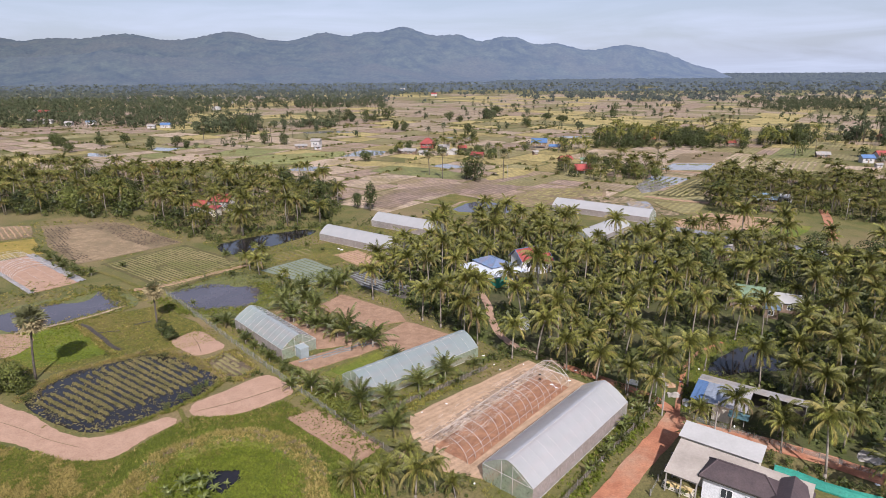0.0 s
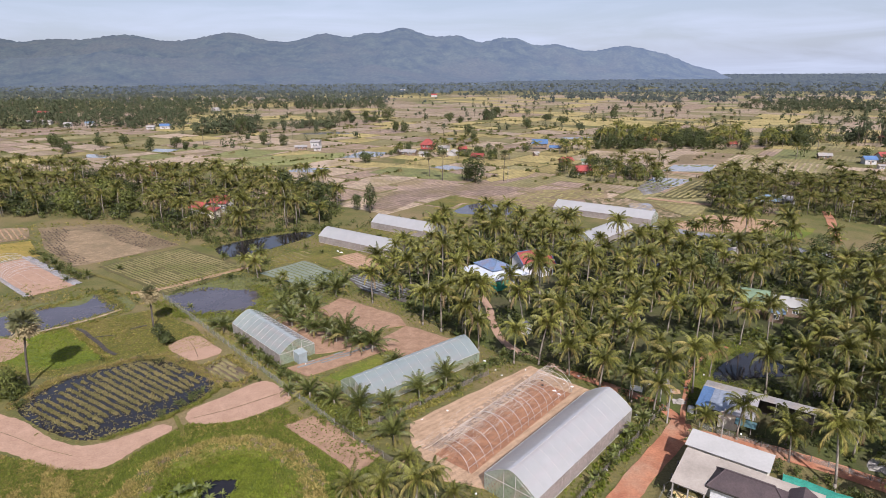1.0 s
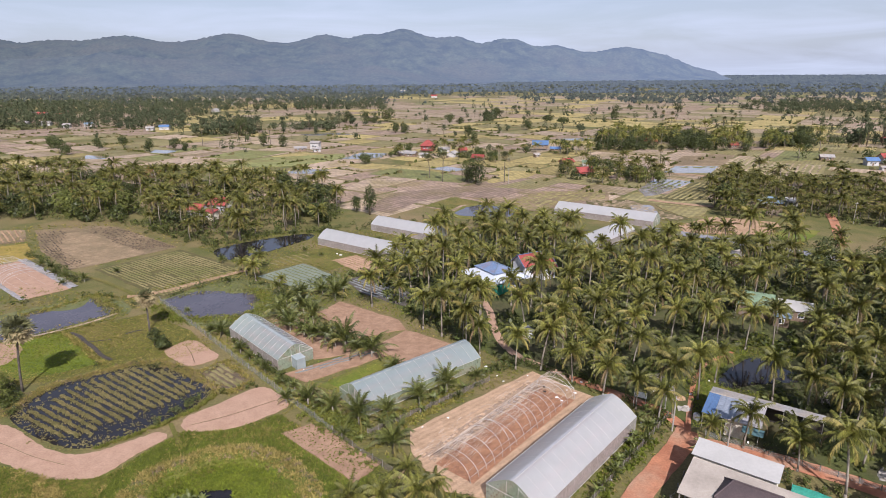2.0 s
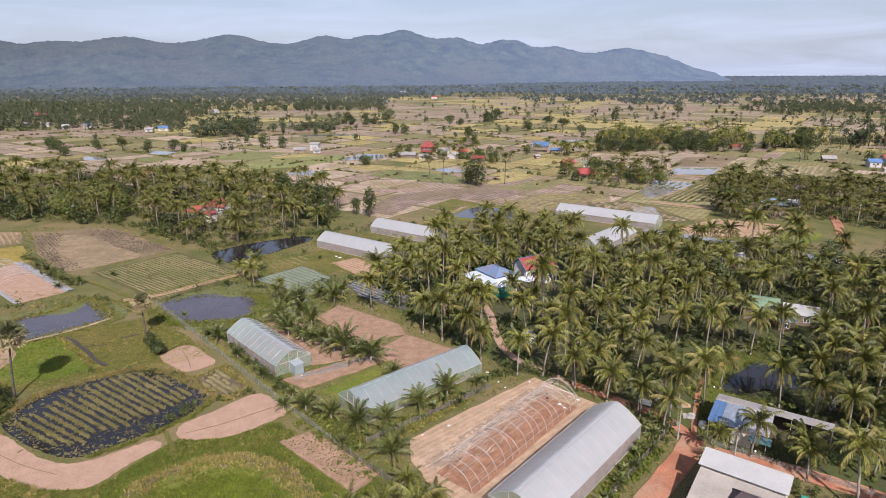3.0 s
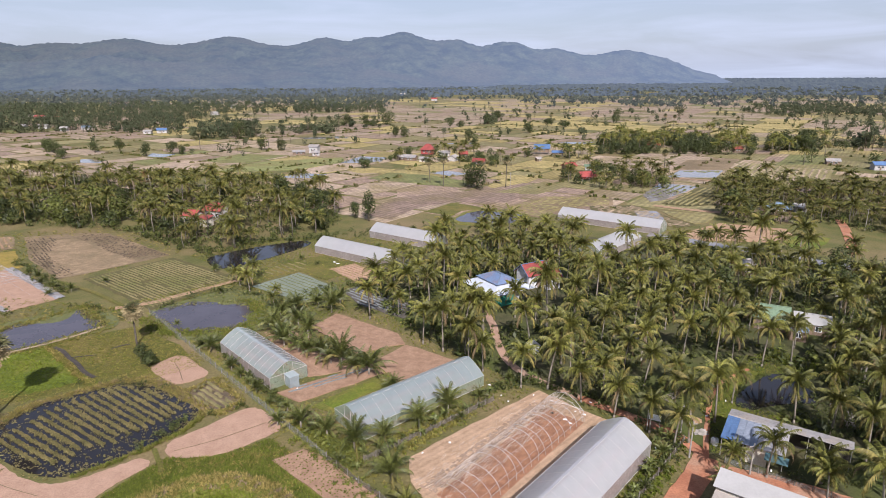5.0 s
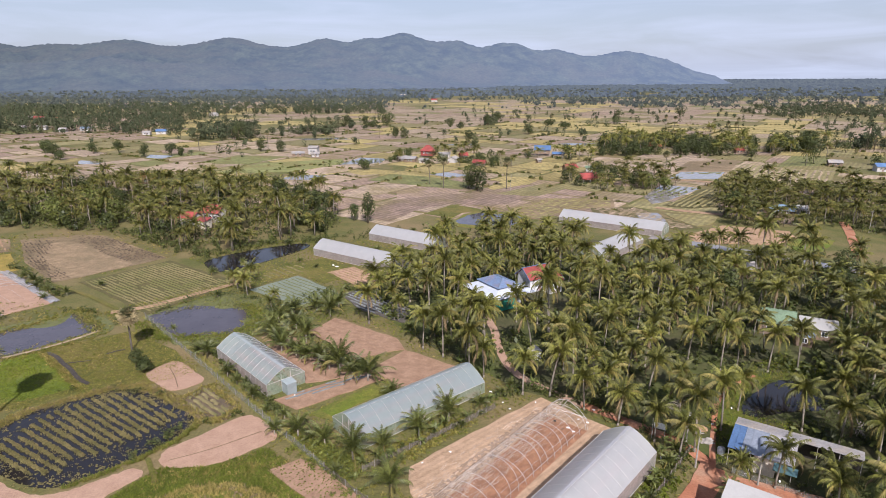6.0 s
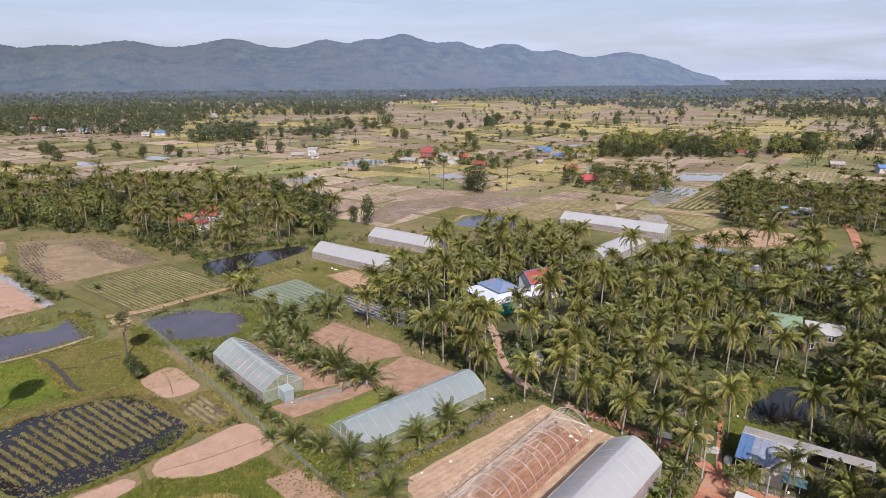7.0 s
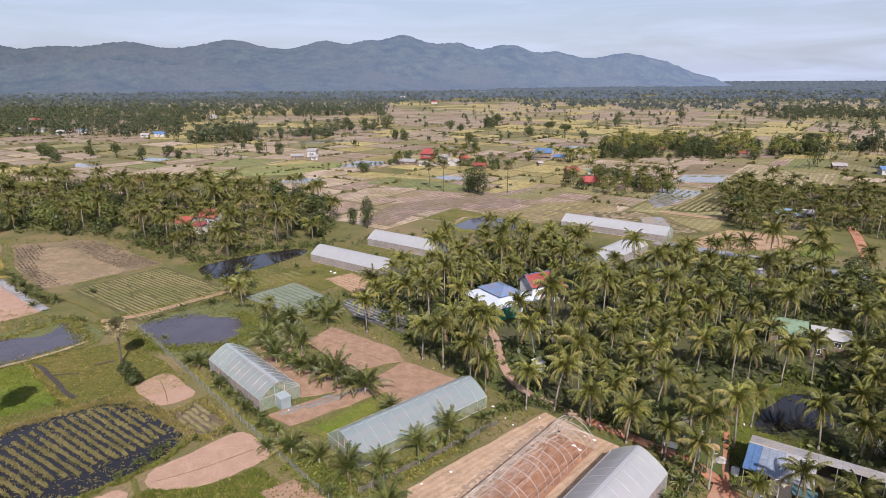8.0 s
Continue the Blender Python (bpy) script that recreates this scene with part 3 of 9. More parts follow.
def bund_bushes():
    """Low scrub and grass clumps along the bunds between the paddies."""
    rng = random.Random(91)
    c, s = math.cos(PADDY_TURN), math.sin(PADDY_TURN)
    clump = []
    for k in range(4):
        v, f = [], []
        for q in range(9):
            a, r, w, z = rng.uniform(0, 6.28), rng.uniform(0, 1.0), rng.uniform(0.35, 0.7), rng.uniform(0.3, 1.0)
            x, y, d = math.cos(a) * r, math.sin(a) * r, rng.uniform(0, 6.28)
            v += [(x - w * math.cos(d), y - w * math.sin(d), 0), (x + w * math.cos(d), y + w * math.sin(d), 0.05), (x + 0.4 * w, y, z), (x - 0.5 * w, y + 0.2, z * 0.8)]
            f.append((4 * q, 4 * q + 1, 4 * q + 2, 4 * q + 3))
        clump.append((v, f, [0 if k < 2 else 1] * 9))
    cells, got = [], []
    split(-1500, 3000, -1400, 2900, random.Random(11), cells)
    for x0, x1, y0, y1 in cells:
        side, share = rng.random(), rng.random()
        line = ((x0, y0), (x1, y0)) if side < 0.5 else ((x0, y0), (x0, y1))
        span = max(x1 - x0, y1 - y0)
        for _ in range(int(span * (0.5 if share < 0.3 else 0.12))):
            t = rng.random()
            u, v = line[0][0] + (line[1][0] - line[0][0]) * t + rng.gauss(0, 0.4), line[0][1] + (line[1][1] - line[0][1]) * t + rng.gauss(0, 0.4)
            x, y = u * c - v * s, u * s + v * c
            big = rng.uniform(0.7, 1.6)
            if 250 < y < 780 and abs(x) < 0.8 * y and not (-56 < x < 60 and y < 300):
                got.append((rng.randrange(4), x, y, 0.02, rng.uniform(0, 6), big, big * rng.uniform(0.6, 1.5)))
    merged("bund_scrub", clump, got, [M["leaf_light"], M["paddy_olive"]], "low scrub along the bunds of the rice plain", "shrubs")


bund_bushes()

# ------------------------------------------------------------------ fields, plots and water of the farm
Z = [0.03]


def plot(name, corners, key, label, category="field", rounded=False, z=None, wobble=0.25):
    Z[0] += 0.004
    ring = smooth_ring(corners, 6, min(wobble, 0.16), len(corners)) if rounded else straight_ring(corners, 2.5, wobble, len(corners))
    return sheet(name, ring, z if z is not None else Z[0], M[key], label, category)


plot("pasture", [(-96, 117), (-82, 122), (-69, 131), (-55, 121), (-48, 112), (-58, 103.5), (-67, 101), (-78, 97), (-92, 104)], "grass_dull", "dull green rough pasture", "grass")
plot("rice_plot", [(-90, 114.5), (-82.4, 120), (-65.5, 106.2), (-73.1, 101.6), (-78, 99.5), (-86, 104)], "grass_bright", "bright green rice plot with a ditch beside it", "field", wobble=0.5)
plot("meadow", [(-73, 72), (-44, 74), (-40, 82), (-30, 84), (-22, 80), (-12, 71), (-10, 55), (-40, 50), (-75, 50)], "grass_dry", "rough yellow-green meadow", "grass", True)
plot("meadow", [(-45, 74), (-41.5, 81), (-33, 79.5), (-26, 76.5), (-19, 70), (-15.5, 60), (-20, 56), (-24, 64), (-28, 70.5), (-34, 71), (-40, 66), (-45, 64)], "grass_green", "band of tall green grass", "grass", True, wobble=0.12)
plot("rice_plot", [(-35.0, 67.4), (-33, 72), (-29.8, 74.6), (-25.5, 73), (-23.6, 70), (-23, 63.8), (-25, 59), (-33, 60)], "grass_bright", "bright green swampy hollow", "field", True, wobble=0.12)
plot("dark_pool", [(-32.5, 69), (-28.4, 69.6), (-27.6, 67.4), (-29, 64.5), (-31.5, 65.5)], "water_dark", "small dark swampy pool among reeds", "water", True, wobble=0.4)
FLOODED = [(-71.3, 88.8), (-70.9, 92.5), (-69.2, 97.4), (-63.3, 101.9), (-59.6, 104.8), (-56.0, 105.3), (-52.0, 103.6), (-47.3, 100.6), (-40.4, 95.1), (-40.9, 91.5), (-44.3, 86.6), (-48.6, 82.4), (-51.6, 79.6), (-54.3, 78.6), (-58.3, 79.5), (-64.2, 82.4), (-69.6, 86.0)]
plot("grove_floor", [(-24, 154), (-14, 138), (-5, 126), (0, 119), (6.5, 112.5), (13.5, 105), (21, 101.6), (28, 97), (34.5, 91), (38.5, 85), (42, 80), (50, 75.6), (58, 70.6), (66, 63), (82, 45), (160, 55), (195, 150), (150, 146), (112, 172), (96, 186), (74, 192), (40, 214), (22, 214), (4, 198), (-12, 180)], "litter", "grove floor of leaf litter and weeds, darkened for palm shade", "ground")
plot("flooded_plot", FLOODED, "water_dark", "flooded plot of dark water with rows of stubble", "water", True, z=0.10)
plot("bare_plot", [(-76.5, 86.8), (-70.4, 84.9), (-66.8, 83.4), (-60.5, 79.3), (-54.8, 77.2), (-51.0, 78.1), (-47.2, 81.0), (-44.4, 83.0), (-42.6, 81.2), (-45.0, 77.5), (-46.8, 73.7), (-48.4, 71.9), (-53.2, 71.5), (-57.8, 72.4), (-62.8, 75.0), (-68, 76.6), (-78, 79)], "soil_pink", "curved bank of dry pinkish bare soil", "soil", True, wobble=0.15)
plot("bare_plot", [(-41.8, 85.2), (-41.5, 87.7), (-37.4, 92.1), (-34.2, 96.0), (-32.0, 96.8), (-28.9, 94.6), (-26.2, 91.2), (-27.2, 88.9), (-32.8, 84.2), (-37.7, 83.0), (-40.4, 83.4)], "soil_pink", "dry pinkish bare soil plot", "soil", True, wobble=0.15)
plot("bare_plot", [(-56.4, 111.1), (-54.7, 115.1), (-52.2, 116.2), (-46.6, 111.1), (-44.6, 108.8), (-46.3, 106.0), (-49.7, 104.7), (-51.9, 106.8)], "soil_pink", "small dry pinkish bare soil plot", "soil", True, wobble=0.15)
plot("bare_plot", [(-98, 113), (-91.3, 114.9), (-86.2, 112.7), (-84.4, 106.8), (-88, 102.5), (-99, 103)], "soil_pink", "dry pinkish bare soil plot", "soil", True, wobble=0.15)
plot("stubble_plot", [(-46.2, 102.6), (-43.3, 106.4), (-35.5, 99.0), (-35.6, 95.6), (-40.3, 96.4)], "field_dark", "small plot of brown stubble rows", "field")
plot("pond_bank", [(-71, 139.5), (-57.0, 156), (-44, 150), (-38.4, 131.6), (-46.8, 122.6), (-56.4, 124.2)], "weed", "weedy green pond margin", "bank", wobble=0.5)
plot("pond", [(-69.5, 138.4), (-64.2, 145.2), (-58, 145.8), (-54.0, 144.0), (-49, 144.5), (-45.6, 140), (-46.5, 136.5), (-44.6, 132.5), (-47.5, 128.8), (-53.2, 127.2), (-57.6, 127.8), (-64.2, 133.6)], "water_pond", "still grey pond with weedy edges", "water", True, wobble=0.4)
plot("pond_bank", [(-104, 116), (-104, 128), (-96, 136), (-88, 142), (-78, 137.5), (-74, 131), (-80.4, 123.5), (-88, 117.4), (-97, 114.5)], "weed", "weedy green pond margin", "bank", True, wobble=0.5)
plot("pond", [(-106, 120), (-99.7, 128.4), (-96.8, 131.8), (-90.0, 132.6), (-87.4, 134.6), (-87.6, 138.6), (-88.8, 142.2), (-86.9, 141.8), (-83.0, 137.2), (-78.6, 134.5), (-76.2, 131.0), (-77.2, 128.2), (-79.6, 127.6), (-81.8, 125.4), (-84.4, 121.7), (-87.5, 118.8), (-90.7, 115.6), (-97, 117)], "water_pond", "still grey pond with weedy edges", "water", True, wobble=0.5)
plot("ploughed_field", [(-147.3, 208.5), (-128.9, 214.3), (-121.2, 213.9), (-86.4, 186.5), (-96.5, 174.6), (-106.9, 163.4), (-127.1, 181.2)], "field_brown", "ploughed field of dry brown earth", "field")
plot("bare_plot", [(-133.6, 199.1), (-132.3, 204.8), (-125.0, 204.0), (-108.5, 190.4), (-94.5, 181.0), (-97.5, 174.2), (-106.6, 164.8), (-115.0, 173.2), (-122.7, 184.8)], "stubble_pale", "pale dry stubble in the middle of a ploughed field", "field", True, wobble=0.16)
plot("row_field", [(-100.1, 163.5), (-84.3, 183.6), (-56.2, 163.2), (-70.5, 140.5)], "field_rows", "field of yellow-green crop rows", "field")
plot("row_field", [(-176, 206), (-151.6, 209.2), (-140.5, 194), (-158, 181.4)], "field_brown", "brown field with pale furrows", "field")
plot("rice_plot", [(-157, 180.1), (-138.5, 191), (-124.6, 174.4), (-143, 161)], "yellow", "ripe yellow rice plot", "field")
plot("canal", [(-73, 182.4), (-64.7, 193.0), (-49.4, 202.5), (-45.6, 197.5), (-55.6, 181.4), (-65, 172.8)], "water_dark", "dark still irrigation canal", "water", True, wobble=0.4)
plot("net_plot", [(-51.5, 157.5), (-41.8, 169), (-28.0, 154.8), (-36, 146)], "net_green", "vegetable beds under grey-green netting", "field")
plot("grass_plot", [(-54, 162.2), (-50.3, 176.5), (-38, 186), (-24, 172), (-33, 162.5), (-41.5, 170)], "grass_dull", "green grass plot beside a greenhouse", "grass")
plot("garden_soil", [(-34, 172), (-27.5, 177), (-17.5, 166.5), (-24, 160.5)], "soil_tan", "tan soil beds with thin crop rows", "soil")
plot("garden_soil", [(-39.6, 127.3), (-34.7, 129.5), (-22.9, 118.6), (-16.6, 110.4), (-25.8, 107.4)], "soil_red", "bare reddish garden soil", "soil")
plot("garden_soil", [(-29.9, 130.8), (-25.6, 138.2), (-10.6, 127), (-8.6, 121.8), (-18.0, 117.3)], "soil_red", "bare reddish garden soil", "soil")
plot("garden_soil", [(-12.8, 115.4), (-8.3, 121.2), (2.9, 113.6), (-9, 104.6)], "soil_red", "bare reddish garden soil", "soil")
plot("garden_soil", [(-29.5, 101.9), (-14.8, 112.8), (-10.4, 110), (-25.3, 98.4)], "soil_red", "reddish soil of mulched beds", "soil")
plot("grass_plot", [(-22.4, 97.4), (-13.0, 107.3), (-9.0, 104.5), (-17.9, 94.8)], "grass_green", "strip of bright green grass", "grass")
plot("grass_plot", [(-20.6, 98.2), (-13.4, 105.6), (-11.2, 104.2), (-18.6, 96.4)], "grass_bright", "band of lush green seedlings", "grass")
plot("mulch_plot", [(-27.0, 153.6), (-22.6, 158.6), (-8.6, 144.5), (-9.6, 135.2), (-20.8, 143.2)], "net_dark", "dark mulched beds", "field")
plot("garden_soil", [(-5.4, 83.0), (16.2, 102.6), (25.8, 93.0), (6.0, 67.6), (-0.5, 69.6), (-4.8, 77.8)], "soil_yard", "tan trampled soil round the hoop frame", "soil")
plot("vegetable_plot", [(-25, 82.6), (-20.7, 85.4), (-9, 75.2), (-12.2, 70.8)], "soil_red", "sparse vegetable plot on reddish soil", "field")
plot("pond", [(48.9, 98.0), (51.6, 102.0), (56.6, 106.1), (60.3, 108.4), (63.2, 108.2), (63.1, 104.3), (65.3, 100.8), (63.5, 98.6), (59.6, 98.2), (54.3, 97.4), (50.8, 96.2)], "water_dark", "dark pond in palm shade", "water", True, wobble=0.4)
plot("pond", [(57.8, 165.4), (58.5, 172.5), (62.6, 173.4), (62.5, 167), (60.9, 163.6)], "water_pond", "small grey pond among palms", "water", True, wobble=0.3)
plot("pond", [(38.2, 121.6), (38.8, 126.2), (43.1, 127.6), (44.5, 124.5), (42.4, 122.2)], "water_dark", "dark pond in palm shade", "water", True, wobble=0.4)
plot("pond", [(3.1, 233.2), (7.9, 244.3), (13.8, 248.5), (25.2, 245.1), (30.3, 239.9), (24.5, 227.4), (12.7, 226.6), (5.3, 229.4)], "water_pond", "square pond beside a dry field", "water", wobble=0.4, z=0.26)
plot("bare_bank", [(1.5, 232), (6.5, 246), (13, 251.5), (27, 248), (33, 240.5), (26, 224.5), (12, 223.5), (4, 226)], "grass_dry", "trampled grassy bank round a square pond", "bank", z=0.235)
FIELD_LEVEL = [0.10]


def paddy(key, label, corners, name="rice_paddy", category="field"):
    """A field of the middle distance, each a little above the one before."""
    FIELD_LEVEL[0] += 0.004
    plot(name, corners, key, label, category, z=FIELD_LEVEL[0])


paddy("paddy_green", "green growing rice paddy beside the village", [(-43.6, 330.8), (-33.3, 352.7), (-10.0, 342.0), (13.9, 319.0), (6.8, 302.4), (-13.5, 312.5)])
paddy("paddy_gold", "golden rice paddy beside the village", [(-59.1, 359.7), (-52.9, 375.8), (-30.9, 363.7), (-33.1, 352.6), (-49.2, 348.8)])
paddy("paddy_straw", "harvested paddy with pale dry straw", [(-50.3, 288.0), (-41.8, 316.3), (-14.6, 314.9), (-25.4, 298.1), (-39.8, 280.8)])
paddy("paddy_brown", "fallow brown paddy between bunds", [(-24.8, 296.6), (-12.6, 310.5), (6.6, 300.2), (1.0, 280.0), (-22.8, 280.3)])
paddy("paddy_gold", "ripe yellow rice paddy beside a lone palm", [(20.3, 307.0), (36.1, 341.2), (52.9, 336.9), (41.6, 316.8), (22.2, 300.6)])
paddy("paddy_olive", "rough olive-green fallow paddy", [(22.4, 290.0), (50.4, 319.2), (62.5, 308.0), (42.1, 284.6)])
paddy("paddy_brown", "wide ploughed brown paddy", [(-34.7, 243.6), (-23.7, 277.5), (10.7, 293.6), (39.8, 283.4), (19.4, 261.9), (2.3, 268.2), (-12.2, 256.4), (-22.2, 233.5)])
paddy("grass_dull", "green grass plot beside a pond", [(-9.5, 247.6), (2.3, 266.0), (11.9, 258.6), (16.8, 252.7), (5.8, 249), (2, 240.2)], "field")
paddy("field_brown", "fallow brown paddy with pale crop rows", [(19.1, 251.5), (44.3, 279.8), (75.5, 279.4), (71.2, 259.5), (49.8, 253.6), (37.3, 235.9)])
paddy("paddy_straw", "harvested tan paddy by a grove", [(91.2, 380.4), (112.0, 412.3), (139.3, 392.3), (121.7, 345.9), (104.5, 342.1), (90.7, 363.8)])
paddy("field_brown", "dark wet fallow field", [(132.8, 361.8), (157.8, 402.7), (192.1, 404.8), (166.8, 362.4), (156.4, 357.4)], "field")
paddy("field_rows", "field of dark crop rows", [(92.2, 262.2), (127.1, 303.4), (132.8, 297.5), (113.7, 259.6), (102.3, 256.2)], "field")
paddy("field_rows", "wet paddy of pale rows behind a long greenhouse", [(60.3, 257.6), (80.3, 259.3), (87.3, 235.4), (92.4, 223.3), (83.9, 219.9), (58.2, 238.6)], "field")
paddy("paddy_olive", "olive grass strip beside a dirt bund", [(87.7, 247.7), (107.0, 241.2), (99.1, 228.8), (92.4, 225.3), (88.6, 236.4)])
paddy("soil_tan", "dry brown dirt field beyond a canal", [(84.4, 213.2), (102.3, 226.8), (122.0, 217.9), (119.6, 209.7), (108.7, 200.1), (82.6, 203.2)], "field")
paddy("grass_bright", "green grass plot beside a canal", [(111.9, 200.8), (121.9, 209.3), (130.6, 205.1), (118.0, 191.8), (110.8, 191.8)], "field")
paddy("paddy_olive", "wide striped paddy before a grove", [(149.6, 336.4), (187.7, 390.3), (199.7, 376.1), (222.9, 354.7), (195.0, 312.8), (171.3, 304.9)])
paddy("paddy_green", "bright green rice paddy before a grove", [(202.2, 377.8), (238.0, 427.6), (263.2, 427.0), (237.0, 380.0)])
paddy("paddy_green", "green rice paddy with bushes along its bund", [(-140, 352), (-120, 398), (-72, 420), (-66, 396), (-92, 362)])
paddy("paddy_straw", "pale harvested paddy before the village", [(-90, 358), (-72, 388), (-56, 388), (-60, 362), (-78, 346)])
paddy("paddy_green", "long green rice paddy on the plain", [(-168, 392), (-150, 440), (-112, 432), (-128, 396)])
paddy("paddy_straw", "pale bare paddy beyond the palm grove", [(-196, 364), (-176, 410), (-142, 392), (-160, 352)])
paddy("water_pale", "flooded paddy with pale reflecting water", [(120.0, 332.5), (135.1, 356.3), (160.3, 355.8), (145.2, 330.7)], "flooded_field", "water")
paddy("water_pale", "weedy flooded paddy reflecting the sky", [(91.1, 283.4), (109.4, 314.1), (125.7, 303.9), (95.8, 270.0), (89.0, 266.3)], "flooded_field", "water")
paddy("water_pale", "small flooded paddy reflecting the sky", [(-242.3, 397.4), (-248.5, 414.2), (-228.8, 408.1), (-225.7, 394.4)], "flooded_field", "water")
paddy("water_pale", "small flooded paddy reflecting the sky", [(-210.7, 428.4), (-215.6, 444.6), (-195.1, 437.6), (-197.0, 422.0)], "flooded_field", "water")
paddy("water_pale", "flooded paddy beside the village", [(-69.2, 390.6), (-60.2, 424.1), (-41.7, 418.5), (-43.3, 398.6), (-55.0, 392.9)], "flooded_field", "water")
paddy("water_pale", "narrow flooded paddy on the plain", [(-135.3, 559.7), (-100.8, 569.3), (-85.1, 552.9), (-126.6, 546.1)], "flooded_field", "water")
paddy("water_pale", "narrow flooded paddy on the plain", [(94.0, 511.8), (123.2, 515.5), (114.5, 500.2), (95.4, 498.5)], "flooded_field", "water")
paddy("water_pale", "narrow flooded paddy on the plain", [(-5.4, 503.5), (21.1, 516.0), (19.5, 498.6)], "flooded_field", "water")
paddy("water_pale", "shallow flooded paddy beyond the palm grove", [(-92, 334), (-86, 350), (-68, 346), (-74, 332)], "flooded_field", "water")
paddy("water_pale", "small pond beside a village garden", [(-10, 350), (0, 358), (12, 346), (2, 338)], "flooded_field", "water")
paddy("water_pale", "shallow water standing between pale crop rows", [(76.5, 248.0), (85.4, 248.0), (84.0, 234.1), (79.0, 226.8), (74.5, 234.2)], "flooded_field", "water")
strip("earth_bund", [(111.4, 334.1), (125.6, 327.3), (142.5, 320.0)], 1.6, 0.25, M["soil_tan"], "reddish earth bund between flooded paddies", "bank")
strip("earth_bund", [(88.0, 258.8), (96.7, 252.0), (109.9, 244.3)], 2.0, 0.25, M["soil_tan"], "reddish dirt bund beside a grove", "bank")
strip("path", [(177.2, 313.1), (195.1, 305.5)], 2.2, 0.25, M["laterite"], "red dirt track beside a grove", "path")
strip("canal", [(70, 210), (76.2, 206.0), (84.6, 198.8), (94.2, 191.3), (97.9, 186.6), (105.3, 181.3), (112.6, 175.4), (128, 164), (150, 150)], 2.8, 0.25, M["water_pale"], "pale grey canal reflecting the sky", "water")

ROAD = [(10, 50), (21.9, 63.9), (27.9, 71.2), (34.7, 79.0), (37.8, 83.4), (40.6, 89.8), (45.6, 100.1), (50.3, 105.9), (57, 110.6)]
LANE = [(37.7, 83.6), (35.6, 88.8), (30.1, 94.2), (23.0, 100.1), (13.4, 110.6), (10.8, 121.3), (10.4, 131.4), (9, 140)]
DRIVE = [(36.6, 80.8), (44.8, 77.6), (51.4, 74.0), (58.0, 69.3), (66, 62), (76, 50)]
strip("road", ROAD[:5], 1.75, 0.12, M["laterite"], "wide red laterite dirt road", "road")
strip("road", ROAD[4:], 0.42, 0.10, M["laterite"], "red dirt track between palms", "road")
strip("path", LANE[:4], 1.0, 0.115, M["laterite"], "red dirt lane along the grove edge", "path")
strip("path", LANE[3:], 0.85, 0.11, M["soil_pink"], "narrow pale dirt path among palms", "path")
plot("lawn", [(42.6, 91.4), (44.4, 97.6), (47.2, 103), (51.6, 107), (56.6, 111), (58, 108.8), (55, 106.2), (50.8, 102.6), (48.2, 98.2), (50.4, 95.4), (49.4, 91.6), (45.4, 89.4)], "grass_green", "patch of green grass beside a palm-shaded pond", "grass", True, z=0.098)
strip("path", DRIVE, 1.6, 0.13, M["laterite"], "red dirt drive past the houses", "path")
strip("path", [(126, 186), (130.9, 195.1), (138, 208), (144.0, 219.4), (150, 232)], 1.5, 0.13, M["laterite"], "red dirt track through a grove", "path")
strip("path", [(-70.5, 139.5), (-56, 125.2), (-40.3, 108.3), (-26.5, 93.4), (-16.6, 82.6), (-9, 74)], 0.9, 0.045, M["grass_dry"], "worn grassy path along the fence", "path")
strip("earth_bank", [(-79.5, 141.4), (-72.3, 145.4), (-65.0, 153.5), (-56.5, 162.4)], 1.1, 0.22, M["soil_tan"], "pale earth bank between a field and a pond", "bank")
strip("earth_bank", [(-109, 163.0), (-92, 153.2), (-77, 141.8)], 0.6, 0.21, M["grass_dull"], "grassy bank along a field of crop rows", "bank")
strip("ditch", [(-80.6, 119.9), (-77.7, 118.1), (-74.6, 115.2), (-71.7, 112.8), (-67.8, 109.0), (-64.9, 107.1)], 0.42, 0.2, M["mud_dark"], "narrow ditch of dark mud beside a rice plot", "ditch")
strip("ditch", [(-74.2, 115.2), (-71.9, 115.9), (-69.9, 116.4)], 0.2, 0.19, M["mud_dark"], "shallow muddy furrow across a pasture", "ditch")
strip("ditch", [(-68.4, 119.2), (-67.2, 120.6), (-65.7, 121.4)], 0.25, 0.19, M["mud_dark"], "shallow muddy furrow across a pasture", "ditch")
strip("earth_bank", [(-76.4, 130.6), (-80.5, 124.6), (-87, 118.4), (-92, 115.2)], 0.45, 0.2, M["paddy_straw"], "narrow dry bank beside a pond", "bank")
for line in ([(-40.3, 84.6), (-35, 87.5), (-28.8, 92.2)], [(-53, 113.4), (-50.5, 110), (-48.2, 106)], [(-74, 82.6), (-66, 79.4), (-60, 76.6), (-54, 74.6)], [(-95, 110), (-90, 108.6), (-86, 108)]):
    strip("drip_hose", line, 0.055, 0.17, M["field_brown"], "dark drip hose lying across bare soil", "hose", 4)
strip("ditch", [(-43.6, 85.2), (-42.2, 83.2), (-40.8, 81.2), (-40.0, 79.6)], 0.35, 0.16, M["grass_dull"], "narrow ditch in the meadow", "ditch")

